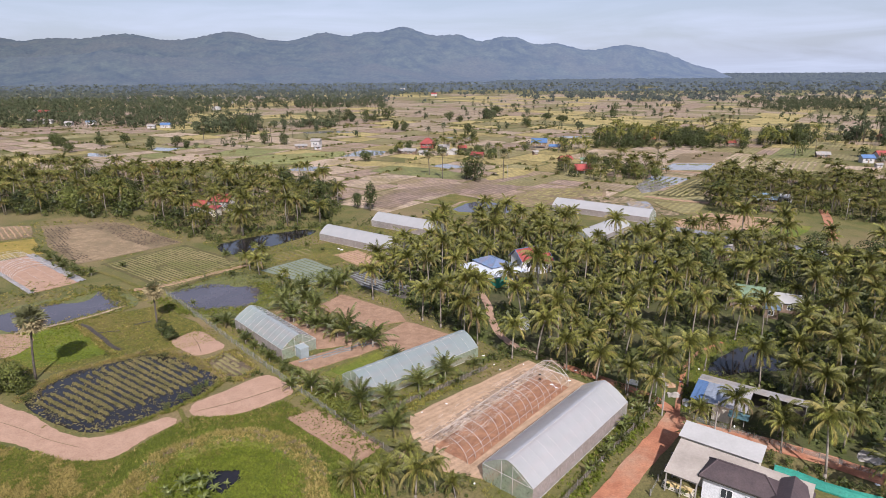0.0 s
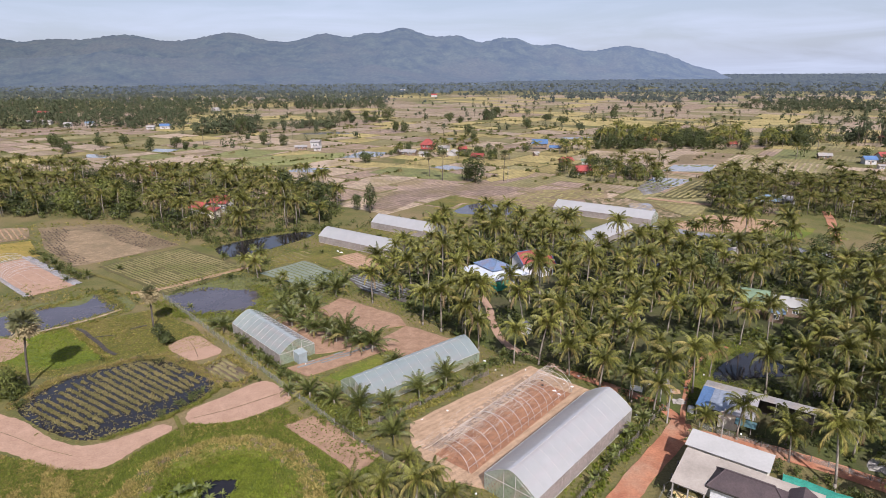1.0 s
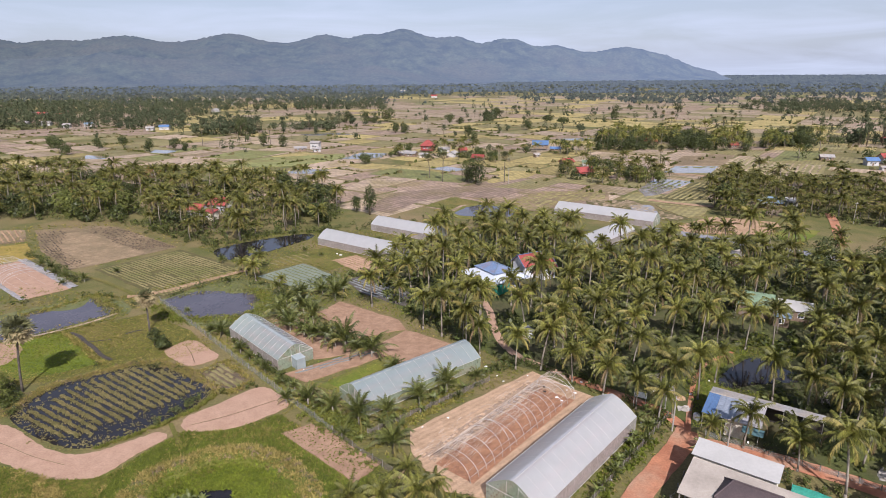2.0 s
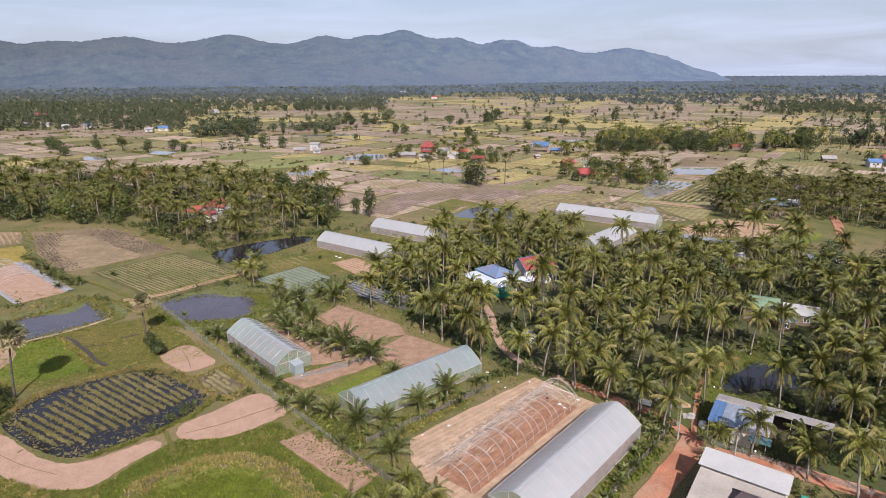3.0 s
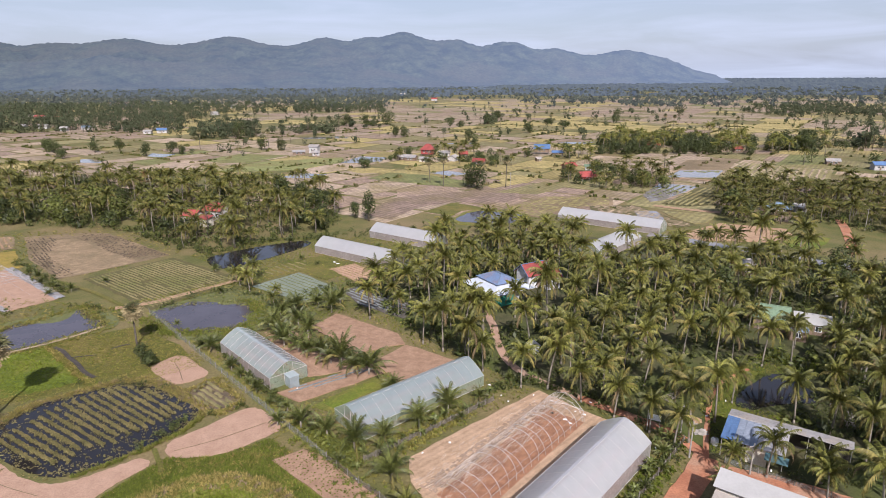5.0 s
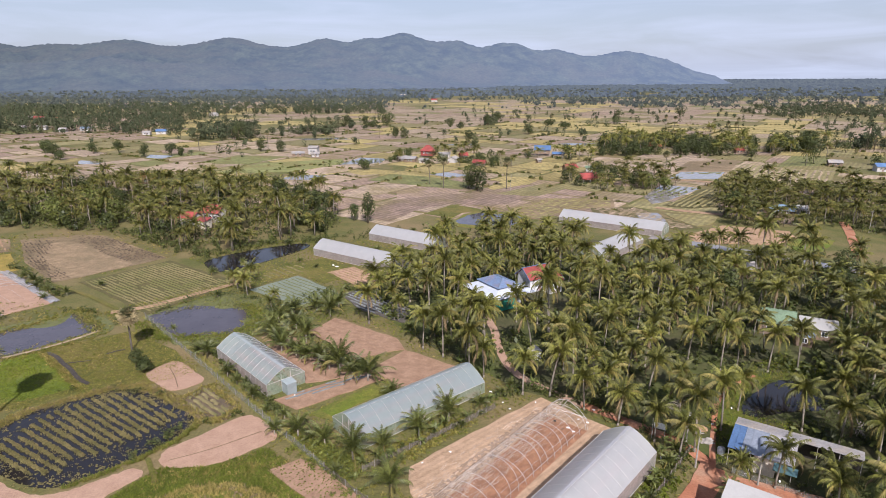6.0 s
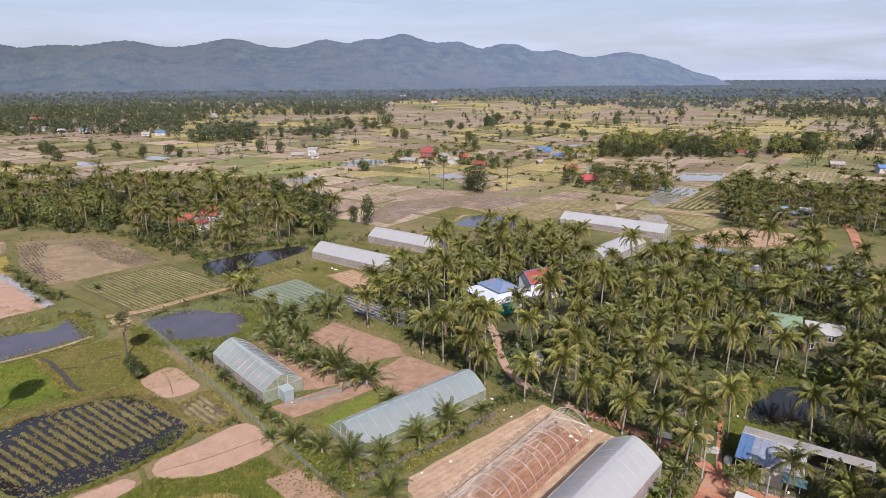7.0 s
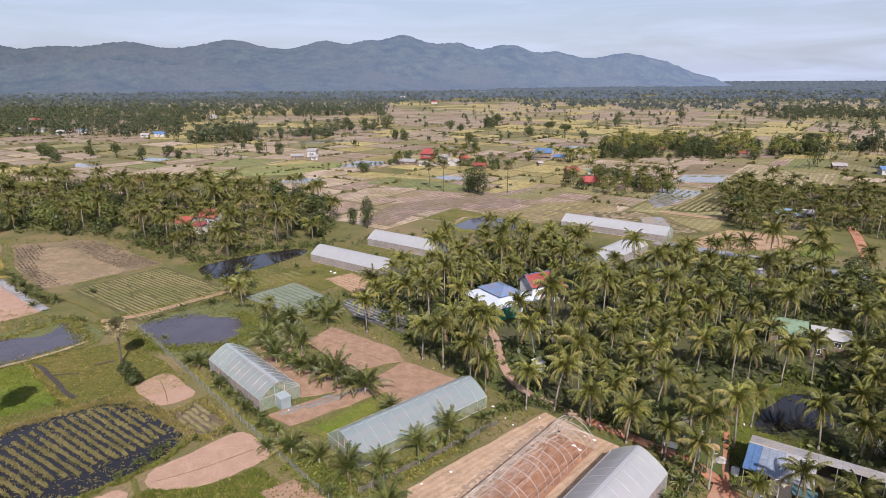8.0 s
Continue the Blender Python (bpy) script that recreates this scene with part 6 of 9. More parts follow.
    for line, wide, n in (([(-22.5, 88.5), (-18, 86.6), (-15.2, 84.0), (-12.6, 81.6)], 2.6, 260), ([(-14, 78), (-10, 74), (-7, 70)], 1.4, 40), ([(-24, 92.5), (-14, 84)], 1.0, 40), ([(-80, 92), (-73, 92)], 2.0, 40)):
        for _ in range(n):
            k = rng.randrange(len(line) - 1)
            t = rng.random()
            x = line[k][0] + (line[k + 1][0] - line[k][0]) * t + rng.gauss(0, wide * 0.5)
            y = line[k][1] + (line[k + 1][1] - line[k][1]) * t + rng.gauss(0, wide * 0.5)
            s = rng.uniform(0.3, 0.8)
            got.append((rng.randrange(3), x, y, -0.1, rng.uniform(0, 6), s, s * rng.uniform(0.5, 0.9)))
    merged("lime_shrubs", shrubs, got, [M["leaf_lime"], M["leaf_light"]], "yellow-green creeping shrubs beside a greenhouse", "shrubs")


undergrowth()


def tuft(seed, h, w, n=5):
    rng = random.Random(seed)
    v, f = [], []
    for k in range(n):
        a = rng.uniform(0, 6.28)
        r = rng.uniform(0, w * 0.5)
        x, y = math.cos(a) * r, math.sin(a) * r
        q = rng.uniform(0, 6.28)
        dx, dy = math.cos(q) * w * 0.45, math.sin(q) * w * 0.45
        lean = (rng.uniform(-0.3, 0.3) * h, rng.uniform(-0.3, 0.3) * h)
        z = h * rng.uniform(0.6, 1.1)
        b = len(v)
        v += [(x - dx, y - dy, 0), (x + dx, y + dy, 0), (x + dx * 0.5 + lean[0], y + dy * 0.5 + lean[1], z), (x - dx * 0.6 + lean[0], y - dy * 0.6 + lean[1], z * 0.9)]
        f.append((b, b + 1, b + 2, b + 3))
    return v, f, [0] * n


tufts = [tuft(k, 0.35, 0.5) for k in range(4)]
low_tufts = [tuft(50 + k, 0.16, 0.34, 6) for k in range(4)]


ROW_PLOT = [(-69.0, 87.6), (-67.2, 91.7), (-64.9, 98.3), (-60.7, 102.4), (-58.3, 104.3), (-51.9, 102.4), (-43.7, 96.8), (-45.2, 94.1), (-47.6, 90.4), (-49.3, 88.9), (-50.1, 86.5), (-54.7, 85.3), (-54.3, 81.9), (-58.1, 81.4), (-64.0, 83.6)]


def stubble_rows():
    rng = random.Random(6)
    got = []
    mud = Build()
    ring = smooth_ring(FLOODED, 4, 0, 1)
    for k in range(-12, 13):
        off = k * 1.3 + 0.3
        lean = radians(-33 - 0.32 * off)
        ax, ay = math.cos(lean), math.sin(lean)
        px, py = -ay, ax
        fat = rng.uniform(0.75, 1.15)
        s, last = -21.0, None
        while s < 21:
            s += rng.uniform(0.025, 0.06)
            wave = 0.1 * noise.noise(Vector((s / 3.0, k * 3.1, 1.0)))
            x = -57.2 + ax * s - 0.56 * -(off + wave)
            y = 92.4 + ay * s + 0.83 * (off + wave)
            thin = noise.noise(Vector((x / 3.6, y / 3.6, 2)))
            if not inside(x, y, ROW_PLOT) or thin < -0.55:
                last = None
                continue
            wide = 0.19 * fat * (1.0 + 0.8 * thin)
            got.append((rng.randrange(4), x + px * rng.gauss(0, wide), y + py * rng.gauss(0, wide), 0.10, rng.uniform(0, 6), rng.uniform(0.5, 1.0), rng.uniform(1.0, 2.1)))
            if last is None or s - last[0] > 0.5:
                w = wide * rng.uniform(1.3, 1.9)
                row = [(x - px * w, y - py * w, 0.06), (x, y, 0.17), (x + px * w, y + py * w, 0.06)]
                if last is not None:
                    mud.add(last[1] + row, [(0, 3, 4, 1), (1, 4, 5, 2)])
                last = (s, row)
    for k in range(len(ring)):
        x, y = ring[k]
        for _ in range(5):
            t = 1.0 - 0.22 * rng.random() ** 2.2
            a, b = -55 + (x + 55) * t + rng.gauss(0, 0.5), 91 + (y - 91) * t + rng.gauss(0, 0.5)
            for _ in range(3):
                got.append((rng.randrange(4), a + rng.gauss(0, 0.16), b + rng.gauss(0, 0.16), 0.07, rng.uniform(0, 6), rng.uniform(0.5, 1.1), rng.uniform(0.4, 1.0)))
    for _ in range(620):
        x, y = rng.uniform(-71, -40.5), rng.uniform(78.6, 105)
        if inside(x, y, ring) and noise.noise(Vector((x / 5, y / 5, 6))) > -0.25:
            for _ in range(4):
                got.append((rng.randrange(4), x + rng.gauss(0, 0.3), y + rng.gauss(0, 0.2), 0.08, rng.uniform(0, 6), rng.uniform(0.2, 0.55), rng.uniform(0.6, 1.3)))
    tagged(new("mud_rows", mud.mesh("mud_rows", [M["weed"]])), "low weedy mud ridges in a flooded plot", "field rows", kind="stuff")
    merged("stubble_rows", low_tufts, got, [M["tuft"]], "rows of pale green stubble standing in dark water", "stubble")


stubble_rows()

# a low grassy bank that curls round a swampy hollow
BANK = [(-42, 62), (-41.0, 66.2), (-40.1, 71.8), (-36.8, 74.4), (-33.7, 76.6), (-29.5, 77.2), (-25.7, 76.2), (-21.8, 73.8), (-18.5, 69.9), (-16.9, 66.3), (-16, 60)]


def bank_at(x, y):
    """Distance from the crest of the bank, inwards positive, and the height there."""
    best, sign = 99.0, 1
    for (x1, y1), (x2, y2) in zip(BANK, BANK[1:]):
        dx, dy = x2 - x1, y2 - y1
        t = max(0.0, min(1.0, ((x - x1) * dx + (y - y1) * dy) / (dx * dx + dy * dy)))
        d = math.hypot(x - x1 - dx * t, y - y1 - dy * t)
        if d < best:
            best, sign = d, (1 if dx * (y - y1) - dy * (x - x1) < 0 else -1)
    d = best * sign
    wide = 2.6 if d > 0 else 4.2
    q = max(0.0, 1 - abs(d) / wide)
    return d, 1.0 * q * q * (3 - 2 * q)


def grassy_bank():
    v, f = [], []
    nx, ny = 76, 58
    for j in range(ny):
        for i in range(nx):
            x, y = -48 + 0.5 * i, 56.5 + 0.5 * j
            d, h = bank_at(x, y)
            h *= 1 + 0.25 * noise.noise(Vector((x / 2.5, y / 2.5, 3)))
            v.append((x + 0.1 * noise.noise(Vector((x, y, 5))), y, h if h > 0.03 else -0.3))
    for j in range(ny - 1):
        for i in range(nx - 1):
            q = j * nx + i
            if max(v[q][2], v[q + 1][2], v[q + nx][2], v[q + nx + 1][2]) > 0.03:
                f.append((q, q + 1, q + nx + 1, q + nx))
    me = finish("grassy_bank", v, f, M["grass_green"], smooth=True)
    tagged(new("grassy_bank", me), "low curling bank overgrown with green and dry grass", "bank", kind="structure")


grassy_bank()


def blades(seed, h, spread, n, mat):
    rng = random.Random(seed)
    v, f = [], []
    for k in range(n):
        a, r, q = rng.uniform(0, 6.28), rng.uniform(0, spread), rng.uniform(0, 6.28)
        x, y, w, z = math.cos(a) * r, math.sin(a) * r, rng.uniform(0.04, 0.08), h * rng.uniform(0.55, 1.15)
        lean = z * rng.uniform(0.5, 1.8)
        b = len(v)
        v += [(x - math.sin(q) * w, y + math.cos(q) * w, -0.02), (x + math.sin(q) * w, y - math.cos(q) * w, -0.02), (x + math.cos(q) * lean, y + math.sin(q) * lean, z)]
        f.append((b, b + 1, b + 2))
    return v, f, [mat] * n


blade_kinds = [blades(200 + k, 0.27, 0.3, 8, k // 4) for k in range(20)]
BLADE_MATS = [M["blade_green"], M["blade_dry"], M["blade_bright"], M["blade_dull"], M["field_brown"]]


def meadow_blades():
    rng = random.Random(44)
    got = []
    hollow = [(-35.0, 67.4), (-33, 72), (-29.8, 74.6), (-25.5, 73), (-23.6, 70), (-23, 63.8), (-25, 59), (-33, 60)]
    pool = [(-32.5, 69), (-28.4, 69.6), (-27.6, 67.4), (-29, 64.5), (-31.5, 65.5)]
    soil = [(-76.5, 86.8), (-66.8, 83.6), (-60.5, 79.5), (-54.8, 77.3), (-51.0, 78.3), (-44.3, 83.1), (-42.5, 81.1), (-46.8, 73.5), (-48.2, 71.6), (-53.2, 71.4), (-62.8, 74.8), (-78, 79)]
    strip_soil = [(-42, 84.8), (-41.6, 88), (-34.2, 96.2), (-32.0, 97), (-28.9, 94.8), (-26, 91.0), (-27.2, 88.7), (-32.8, 84.0), (-37.7, 82.8), (-40.1, 83.2)]
    vegetables = [(-25.2, 82.6), (-20.7, 85.6), (-8.8, 75.2), (-12.2, 70.6)]
    for x, y in scatter([(-80, 79), (-68, 75.8), (-62, 74), (-47, 72), (-41, 83), (-33, 83.5), (-27, 88), (-20, 82), (-9, 72), (-6, 58), (-40, 54), (-78, 58)], 0.29, 61, 0.9):
        if abs(x) > 0.98 * y or any(inside(x, y, r) for r in (soil, strip_soil, vegetables, pool)):
            continue
        d, h = bank_at(x, y)
        n1, n2, r = noise.noise(Vector((x / 4.5, y / 4.5, 4))), noise.noise(Vector((x / 1.3, y / 1.3, 9))), rng.random()
        if inside(x, y, hollow):
            key, tall = (2 if r < 0.8 else 0), 0.9
        elif x < -45.5:
            key, tall = (1 if n1 + 0.5 * n2 > 0.14 + 0.3 * (r - 0.5) else 3 if r < 0.35 else 0), 1.0 + 0.8 * n1
        elif -1.7 + n2 < d < 1.3 + n2:
            key, tall = (4 if n2 > 0.2 and r < 0.55 else 1 if r < 0.85 else 3), 1.3
        elif d <= -1.2:
            key, tall = (0 if r < 0.85 + 0.4 * n1 else 3 if r < 0.95 else 1), 1.1 + 0.6 * n2
        else:
            key, tall = (2 if r < 0.6 + n1 else 0 if r < 0.9 else 3), 1.1
        got.append((key * 4 + rng.randrange(4), x, y, max(0.06, h), rng.uniform(0, 6), rng.uniform(0.8, 1.3), tall * rng.uniform(0.6, 1.2)))
    for x, y in scatter([(-98, 112), (-82, 122), (-69, 131), (-55, 121), (-47, 112), (-58, 104), (-66, 104), (-72, 98), (-78, 97)], 0.5, 62, 0.85):
        n1, r = noise.noise(Vector((x / 6, y / 6, 14))), rng.random()
        key = 2 if inside(x, y, [(-90, 114.5), (-82.4, 120), (-65.5, 106.2), (-73.1, 101.6), (-86, 104)]) else 3 if r < 0.72 else 0 if r < 0.88 else 1
        got.append((key * 4 + rng.randrange(4), x, y, 0.05, rng.uniform(0, 6), rng.uniform(0.8, 1.3), (0.6 + 0.5 * n1) * rng.uniform(0.6, 1.3)))
    # rank grass round the flooded plot and the ponds
    for line, wide, n, keys in ((([(-72, 88), (-71.5, 94), (-69.8, 98), (-63.6, 102.9), (-59.6, 106), (-55.6, 106.4), (-51.6, 104.8), (-47, 101.6), (-40, 96)], 0.8, 1800, (1, 4, 3, 1, 3)),
                                ([(-39.8, 94), (-41.5, 89.5), (-45, 84.6), (-51.6, 78.8)], 0.35, 300, (0, 3)), ([(-70, 135), (-61.5, 127.4), (-54, 127.4), (-46, 128.5), (-43, 134), (-45, 142), (-50, 147)], 1.6, 1500, (0, 0, 3)),
                                ([(-92, 115), (-82, 122.5), (-75.5, 130), (-82, 136.5), (-88, 143), (-94, 134), (-100, 127)], 1.5, 1300, (0, 3, 1, 3)))
              + (([(-80, 141), (-66, 154), (-56, 163)], 1.5, 500, (3, 0)),
                                ([(-65, 105), (-73, 112), (-81.5, 119.6)], 0.5, 250, (1, 3)), ([(-46, 102), (-42.5, 106.6), (-35, 99), (-36.6, 95.6), (-41, 94.4)], 0.7, 350, (3, 1)))):
        for _ in range(n):
            k, t = rng.randrange(len(line) - 1), rng.random()
            x = line[k][0] + (line[k + 1][0] - line[k][0]) * t + rng.gauss(0, wide * 0.7)
            y = line[k][1] + (line[k + 1][1] - line[k][1]) * t + rng.gauss(0, wide * 0.7)
            got.append((rng.choice(keys) * 4 + rng.randrange(4), x, y, 0.06, rng.uniform(0, 6), rng.uniform(0.8, 1.5), rng.uniform(0.7, 1.7)))
    merged("meadow_grass", blade_kinds, got, BLADE_MATS, "green and dry yellow meadow grass", "grass")


meadow_blades()


def grove_grass():
    """Grass and weeds in the sunny gaps beside the track and round the palm-shaded pond."""
    rng = random.Random(71)
    got, low = [], []
    for x, y in scatter([(39, 84), (43, 99), (50, 108), (57, 113), (66, 120), (72, 112), (66, 106), (60, 109), (52, 104), (49, 98), (56, 94), (52, 88), (46, 86)], 0.42, 72, 0.85):
        if not near_line(x, y, ROAD, 0.35):
            got.append((rng.choice((0, 0, 2, 3)) * 4 + rng.randrange(4), x, y, 0.05, rng.uniform(0, 6), rng.uniform(0.8, 1.4), rng.uniform(0.6, 1.4)))
    for x, y in scatter([(54, 95.6), (60, 98.6), (66, 102.5), (70, 96), (66, 88), (57, 88.6)], 0.9, 73, 0.85):
        s = rng.uniform(0.35, 0.7)
        low.append((rng.randrange(3), x, y, -0.1, rng.uniform(0, 6), s, s * rng.uniform(0.5, 0.9)))
    for x, y in scatter([(49, 96.6), (51, 104.5), (60.5, 109.5), (65, 101), (56, 96.4), (53.4, 95.4)], 1.1, 74, 0.8):
        if not inside(x, y, [(50.4, 98), (52.6, 103.4), (60, 107), (62.6, 101.8), (54, 97.4)]) or rng.random() < 0.08:
            s = rng.uniform(0.3, 0.7)
            low.append((rng.randrange(3), x, y, -0.05, rng.uniform(0, 6), s, s * 0.6))
    merged("grove_grass", blade_kinds, got, BLADE_MATS, "green grass beside a palm-shaded track", "grass")
    merged("pond_weeds", shrubs, low, [M["leaf"], M["leaf_light"]], "dark leafy weeds round a palm-shaded pond", "shrubs")


grove_grass()


def farm_grass():
    """Thin rough grass between the plots, thicker along their edges."""
    rng = random.Random(77)
    got = []
    bare = [[(-40.5, 127.3), (-34.7, 130.5), (-22.9, 119.6), (-15.6, 110.4), (-25.8, 106.4)], [(-30.5, 130.8), (-25.6, 139), (-10, 127.5), (-7.6, 121.8), (-18.0, 116.5)], [(-13.8, 115.4), (-8.3, 122), (3.9, 113.6), (-9, 103.6)],
            [(-30.5, 101.9), (-14.8, 113.8), (-9.4, 110), (-25.3, 97.4)], [(-52.5, 157.5), (-41.8, 170), (-27, 154.8), (-36, 145)], [(-6.4, 83.0), (16.2, 103.6), (25.6, 94.6), (4.6, 67.6), (-5.8, 77.8)],
            [(-100.1, 163.5), (-84.3, 183.6), (-56.2, 163.2), (-70.5, 140.5)], [(-73, 182.4), (-64.7, 193.0), (-49.4, 202.5), (-45.6, 197.5), (-55.6, 181.4), (-65, 172.8)], [(-27.9, 149.8), (-21.1, 153.6), (-7.6, 141.1), (-9.4, 133.6)],
            [(-70, 136.0), (-63.6, 142.6), (-49.6, 146.0), (-43.6, 134.8), (-53.9, 128.0), (-60.9, 127.6)]]
    for x, y in scatter([(-72, 142), (-56, 163), (-80, 186), (-60, 206), (-20, 208), (-8, 178), (-22, 152), (-4, 126), (14, 104), (26, 96), (38, 84), (22, 62), (8, 62), (-26, 92), (-50, 120)], 0.88, 78, 0.9):
        if any(inside(x, y, r) for r in bare) or near_line(x, y, ROAD, 1.9) or near_line(x, y, LANE, 1.0):
            continue
        n1, r = noise.noise(Vector((x / 8, y / 8, 24))), rng.random()
        key = 0 if r < 0.42 + n1 else 3 if r < 0.85 else 1 if r < 0.92 else 2
        got.append((key * 4 + rng.randrange(4), x, y, 0.05, rng.uniform(0, 6), rng.uniform(0.9, 1.4), rng.uniform(0.6, 1.3)))
    for x, y in scatter([(-72, 143), (-104, 168), (-150, 184), (-158, 214), (-120, 222), (-84, 190), (-100, 166), (-70, 141)], 1.7, 79, 0.9) + scatter([(-110, 120), (-112, 150), (-74, 142), (-70, 132), (-90, 143)], 1.3, 80, 0.9):
        if inside(x, y, [(-144.7, 205.1), (-120.4, 213.2), (-86.1, 184.9), (-102.7, 166), (-117.5, 171.5)]):
            continue
        r = rng.random()
        got.append(((0 if r < 0.3 else 3 if r < 0.7 else 1) * 4 + rng.randrange(4), x, y, 0.05, rng.uniform(0, 6), rng.uniform(1.2, 2.0), rng.uniform(0.7, 1.6)))
    merged("farm_grass", blade_kinds, got, BLADE_MATS, "rough grass and weeds between the plots", "grass")


farm_grass()


def grass_tufts():
    """Taller grass, reeds and weeds on the open meadows and banks."""
    rng = random.Random(8)
    for name, ring, gap, key, lab, tall, cut in (
            ("path_grass", [(-71, 139), (-57, 127), (-46, 108), (-30, 98), (-27, 88), (-11, 74), (-9, 76), (-26, 95), (-40, 110), (-56, 126), (-68, 141)], 0.5, "blade_dull", "short grass along the fenced path", 0.5, -0.1),
            ("bank_weeds", [(-72, 140), (-54, 154), (-38, 132), (-47, 122), (-57, 124)], 0.7, "weed", "weeds on the pond bank", 0.9, 0.0),
            ("verge_grass", [(12, 62), (36, 90), (40, 84), (20, 60)], 0.45, "blade_green", "grass on the road verge", 0.8, 0.05),
            ("yard_grass", [(-26, 93), (-11, 78), (-4.6, 83.4), (8, 99.6), (6, 100), (-12, 86)], 0.5, "blade_dull", "dry grass beside the greenhouse", 0.8, 0.02)):
        got = []
        for x, y in scatter(ring, gap, len(name), 0.8):
            if noise.noise(Vector((x / 6, y / 6, 4))) < cut or near_line(x, y, ROAD, 2.6):
                continue
            if "bank" in name and inside(x, y, [(-69, 138.4), (-64, 144.6), (-53, 143.6), (-46, 139), (-45, 132), (-48, 129), (-53.4, 127.6), (-57.8, 128), (-64, 133.8)]):
                continue
            got.append((rng.randrange(4), x, y, 0.02, rng.uniform(0, 6), rng.uniform(0.6, 1.4), tall * rng.uniform(0.6, 1.5)))
        merged(name, low_tufts if "pasture" in name or "path" in name or "meadow_grass" == name else tufts, got, [M[key]], lab, "grass")


grass_tufts()

# ------------------------------------------------------------------ furrows and crop rows
def ridges(name, ring, angle, gap, width, height, key, label, z=0.05, broken=0.0, seed=1, step=2.0):
    """Low rounded ridges along one direction, cut to the outline of a plot."""
    rng = random.Random(seed)
    c, s = math.cos(radians(angle)), math.sin(radians(angle))
    loc = [(x * c + y * s, -x * s + y * c) for x, y in ring]
    b = Build()
    v = min(q[1] for q in loc) + gap * 0.6
    while v < max(q[1] for q in loc):
        cuts = []
        for k, (x1, y1) in enumerate(loc):
            x2, y2 = loc[k - 1]
            if (y1 > v) != (y2 > v):
                cuts.append(x1 + (x2 - x1) * (v - y1) / (y2 - y1))
        cuts.sort()
        for u0, u1 in zip(cuts[::2], cuts[1::2]):
            n = max(2, int((u1 - u0) / step))
            last = None
            for k in range(n + 1):
                u = u0 + 0.4 + (u1 - u0 - 0.8) * k / n
                w, h = width * rng.uniform(0.75, 1.15), height * rng.uniform(0.7, 1.2)
                vv = v + rng.uniform(-0.14, 0.14) * gap
                row = [(u, vv - w / 2, z - 0.03), (u, vv - w * 0.2, z + h), (u, vv + w * 0.2, z + h), (u, vv + w / 2, z - 0.03)]
                row = [(x * c - y * s, x * s + y * c, q) for x, y, q in row]
                if last and rng.random() >= broken:
                    b.add(last + row, [(0, 4, 5, 1), (1, 5, 6, 2), (2, 6, 7, 3)])
                last = row
        v += gap
    return tagged(new(name, b.mesh(name, [M[key]])), label, "field rows", kind="stuff")


M["mulch_film"] = material("grey_mulch_film", (0.22, 0.235, 0.23), (0.12, 0.125, 0.12), 0.8, 4.0, rough=0.45, bump=0.3)
ridges("clods", [(-128, 182.5), (-107.2, 164.6), (-104.5, 167.5), (-124, 185.5)], -40, 0.9, 0.6, 0.22, "clod_dark", "dark broken clods along a ploughed field", 0.05, 0.55, 6, 0.7)
ridges("crop_rows", [(-99, 163.2), (-84.3, 182.4), (-57.4, 163), (-70.3, 141.8)], -37, 1.05, 0.55, 0.24, "row_crop", "long yellow-green crop rows", 0.08, 0.05, 1)
ridges("furrows", [(-174, 205.5), (-152, 208.5), (-141.5, 194.4), (-158, 182.4)], -48, 1.7, 0.8, 0.2, "soil_tan", "pale furrows of a brown field", 0.08, 0.02, 2)
ridges("clods", [(-129.9, 213.3), (-120.3, 212.8), (-87.5, 186.5), (-97.0, 182.2), (-109.2, 191.8), (-125.4, 205.3)], -37, 0.85, 0.6, 0.24, "clod_dark", "dark broken clods in rows across a ploughed field", 0.05, 0.55, 3, 0.7)
ridges("clods", [(-145.4, 206.8), (-134.9, 207.4), (-123.8, 186.1), (-109.7, 166.8), (-127.1, 182.6)], -48, 0.9, 0.6, 0.24, "clod_dark", "dark broken clods along a ploughed field", 0.05, 0.55, 4, 0.7)
ridges("clods", [(-133, 201), (-126, 203.5), (-99, 181.5), (-100, 171.4), (-107.5, 166), (-116, 175)], -40, 1.6, 0.3, 0.08, "stubble_pale", "faint stubble rows of a dry field", 0.09, 0.3, 41, 0.6)
ridges("net_rows", [(-50.5, 157.4), (-41.8, 168), (-29.2, 154.8), (-36, 147)], -41, 1.5, 0.35, 0.12, "weed", "seams of grey-green netting over beds", 0.11, 0.0, 5)
ridges("bed_rows", [(-33, 171.6), (-27.5, 176.2), (-18.5, 166.5), (-24, 161.5)], -43, 1.3, 0.6, 0.18, "soil_pink", "pale narrow soil beds", 0.12, 0.0, 6)
ridges("green_rows", [(-53, 163.2), (-50.3, 175.5), (-42, 181), (-40.5, 171.5)], -42, 2.2, 0.9, 0.18, "paddy_olive", "pale beds in a green plot", 0.08, 0.05, 7)
ridges("mulch_rows", [(-26, 153), (-22.4, 157.6), (-9.4, 144.1), (-10.4, 136.4), (-21, 144)], -43, 1.2, 0.7, 0.2, "mulch_film", "dark mulched rows", 0.12, 0.0, 8)
ridges("garden_rows", [(-39, 127), (-34.7, 129), (-22.9, 118.4), (-17.4, 110.6), (-25.4, 108.2)], -44, 2.1, 1.3, 0.05, "soil_red", "faint raked beds of reddish soil", 0.15, 0.0, 9)
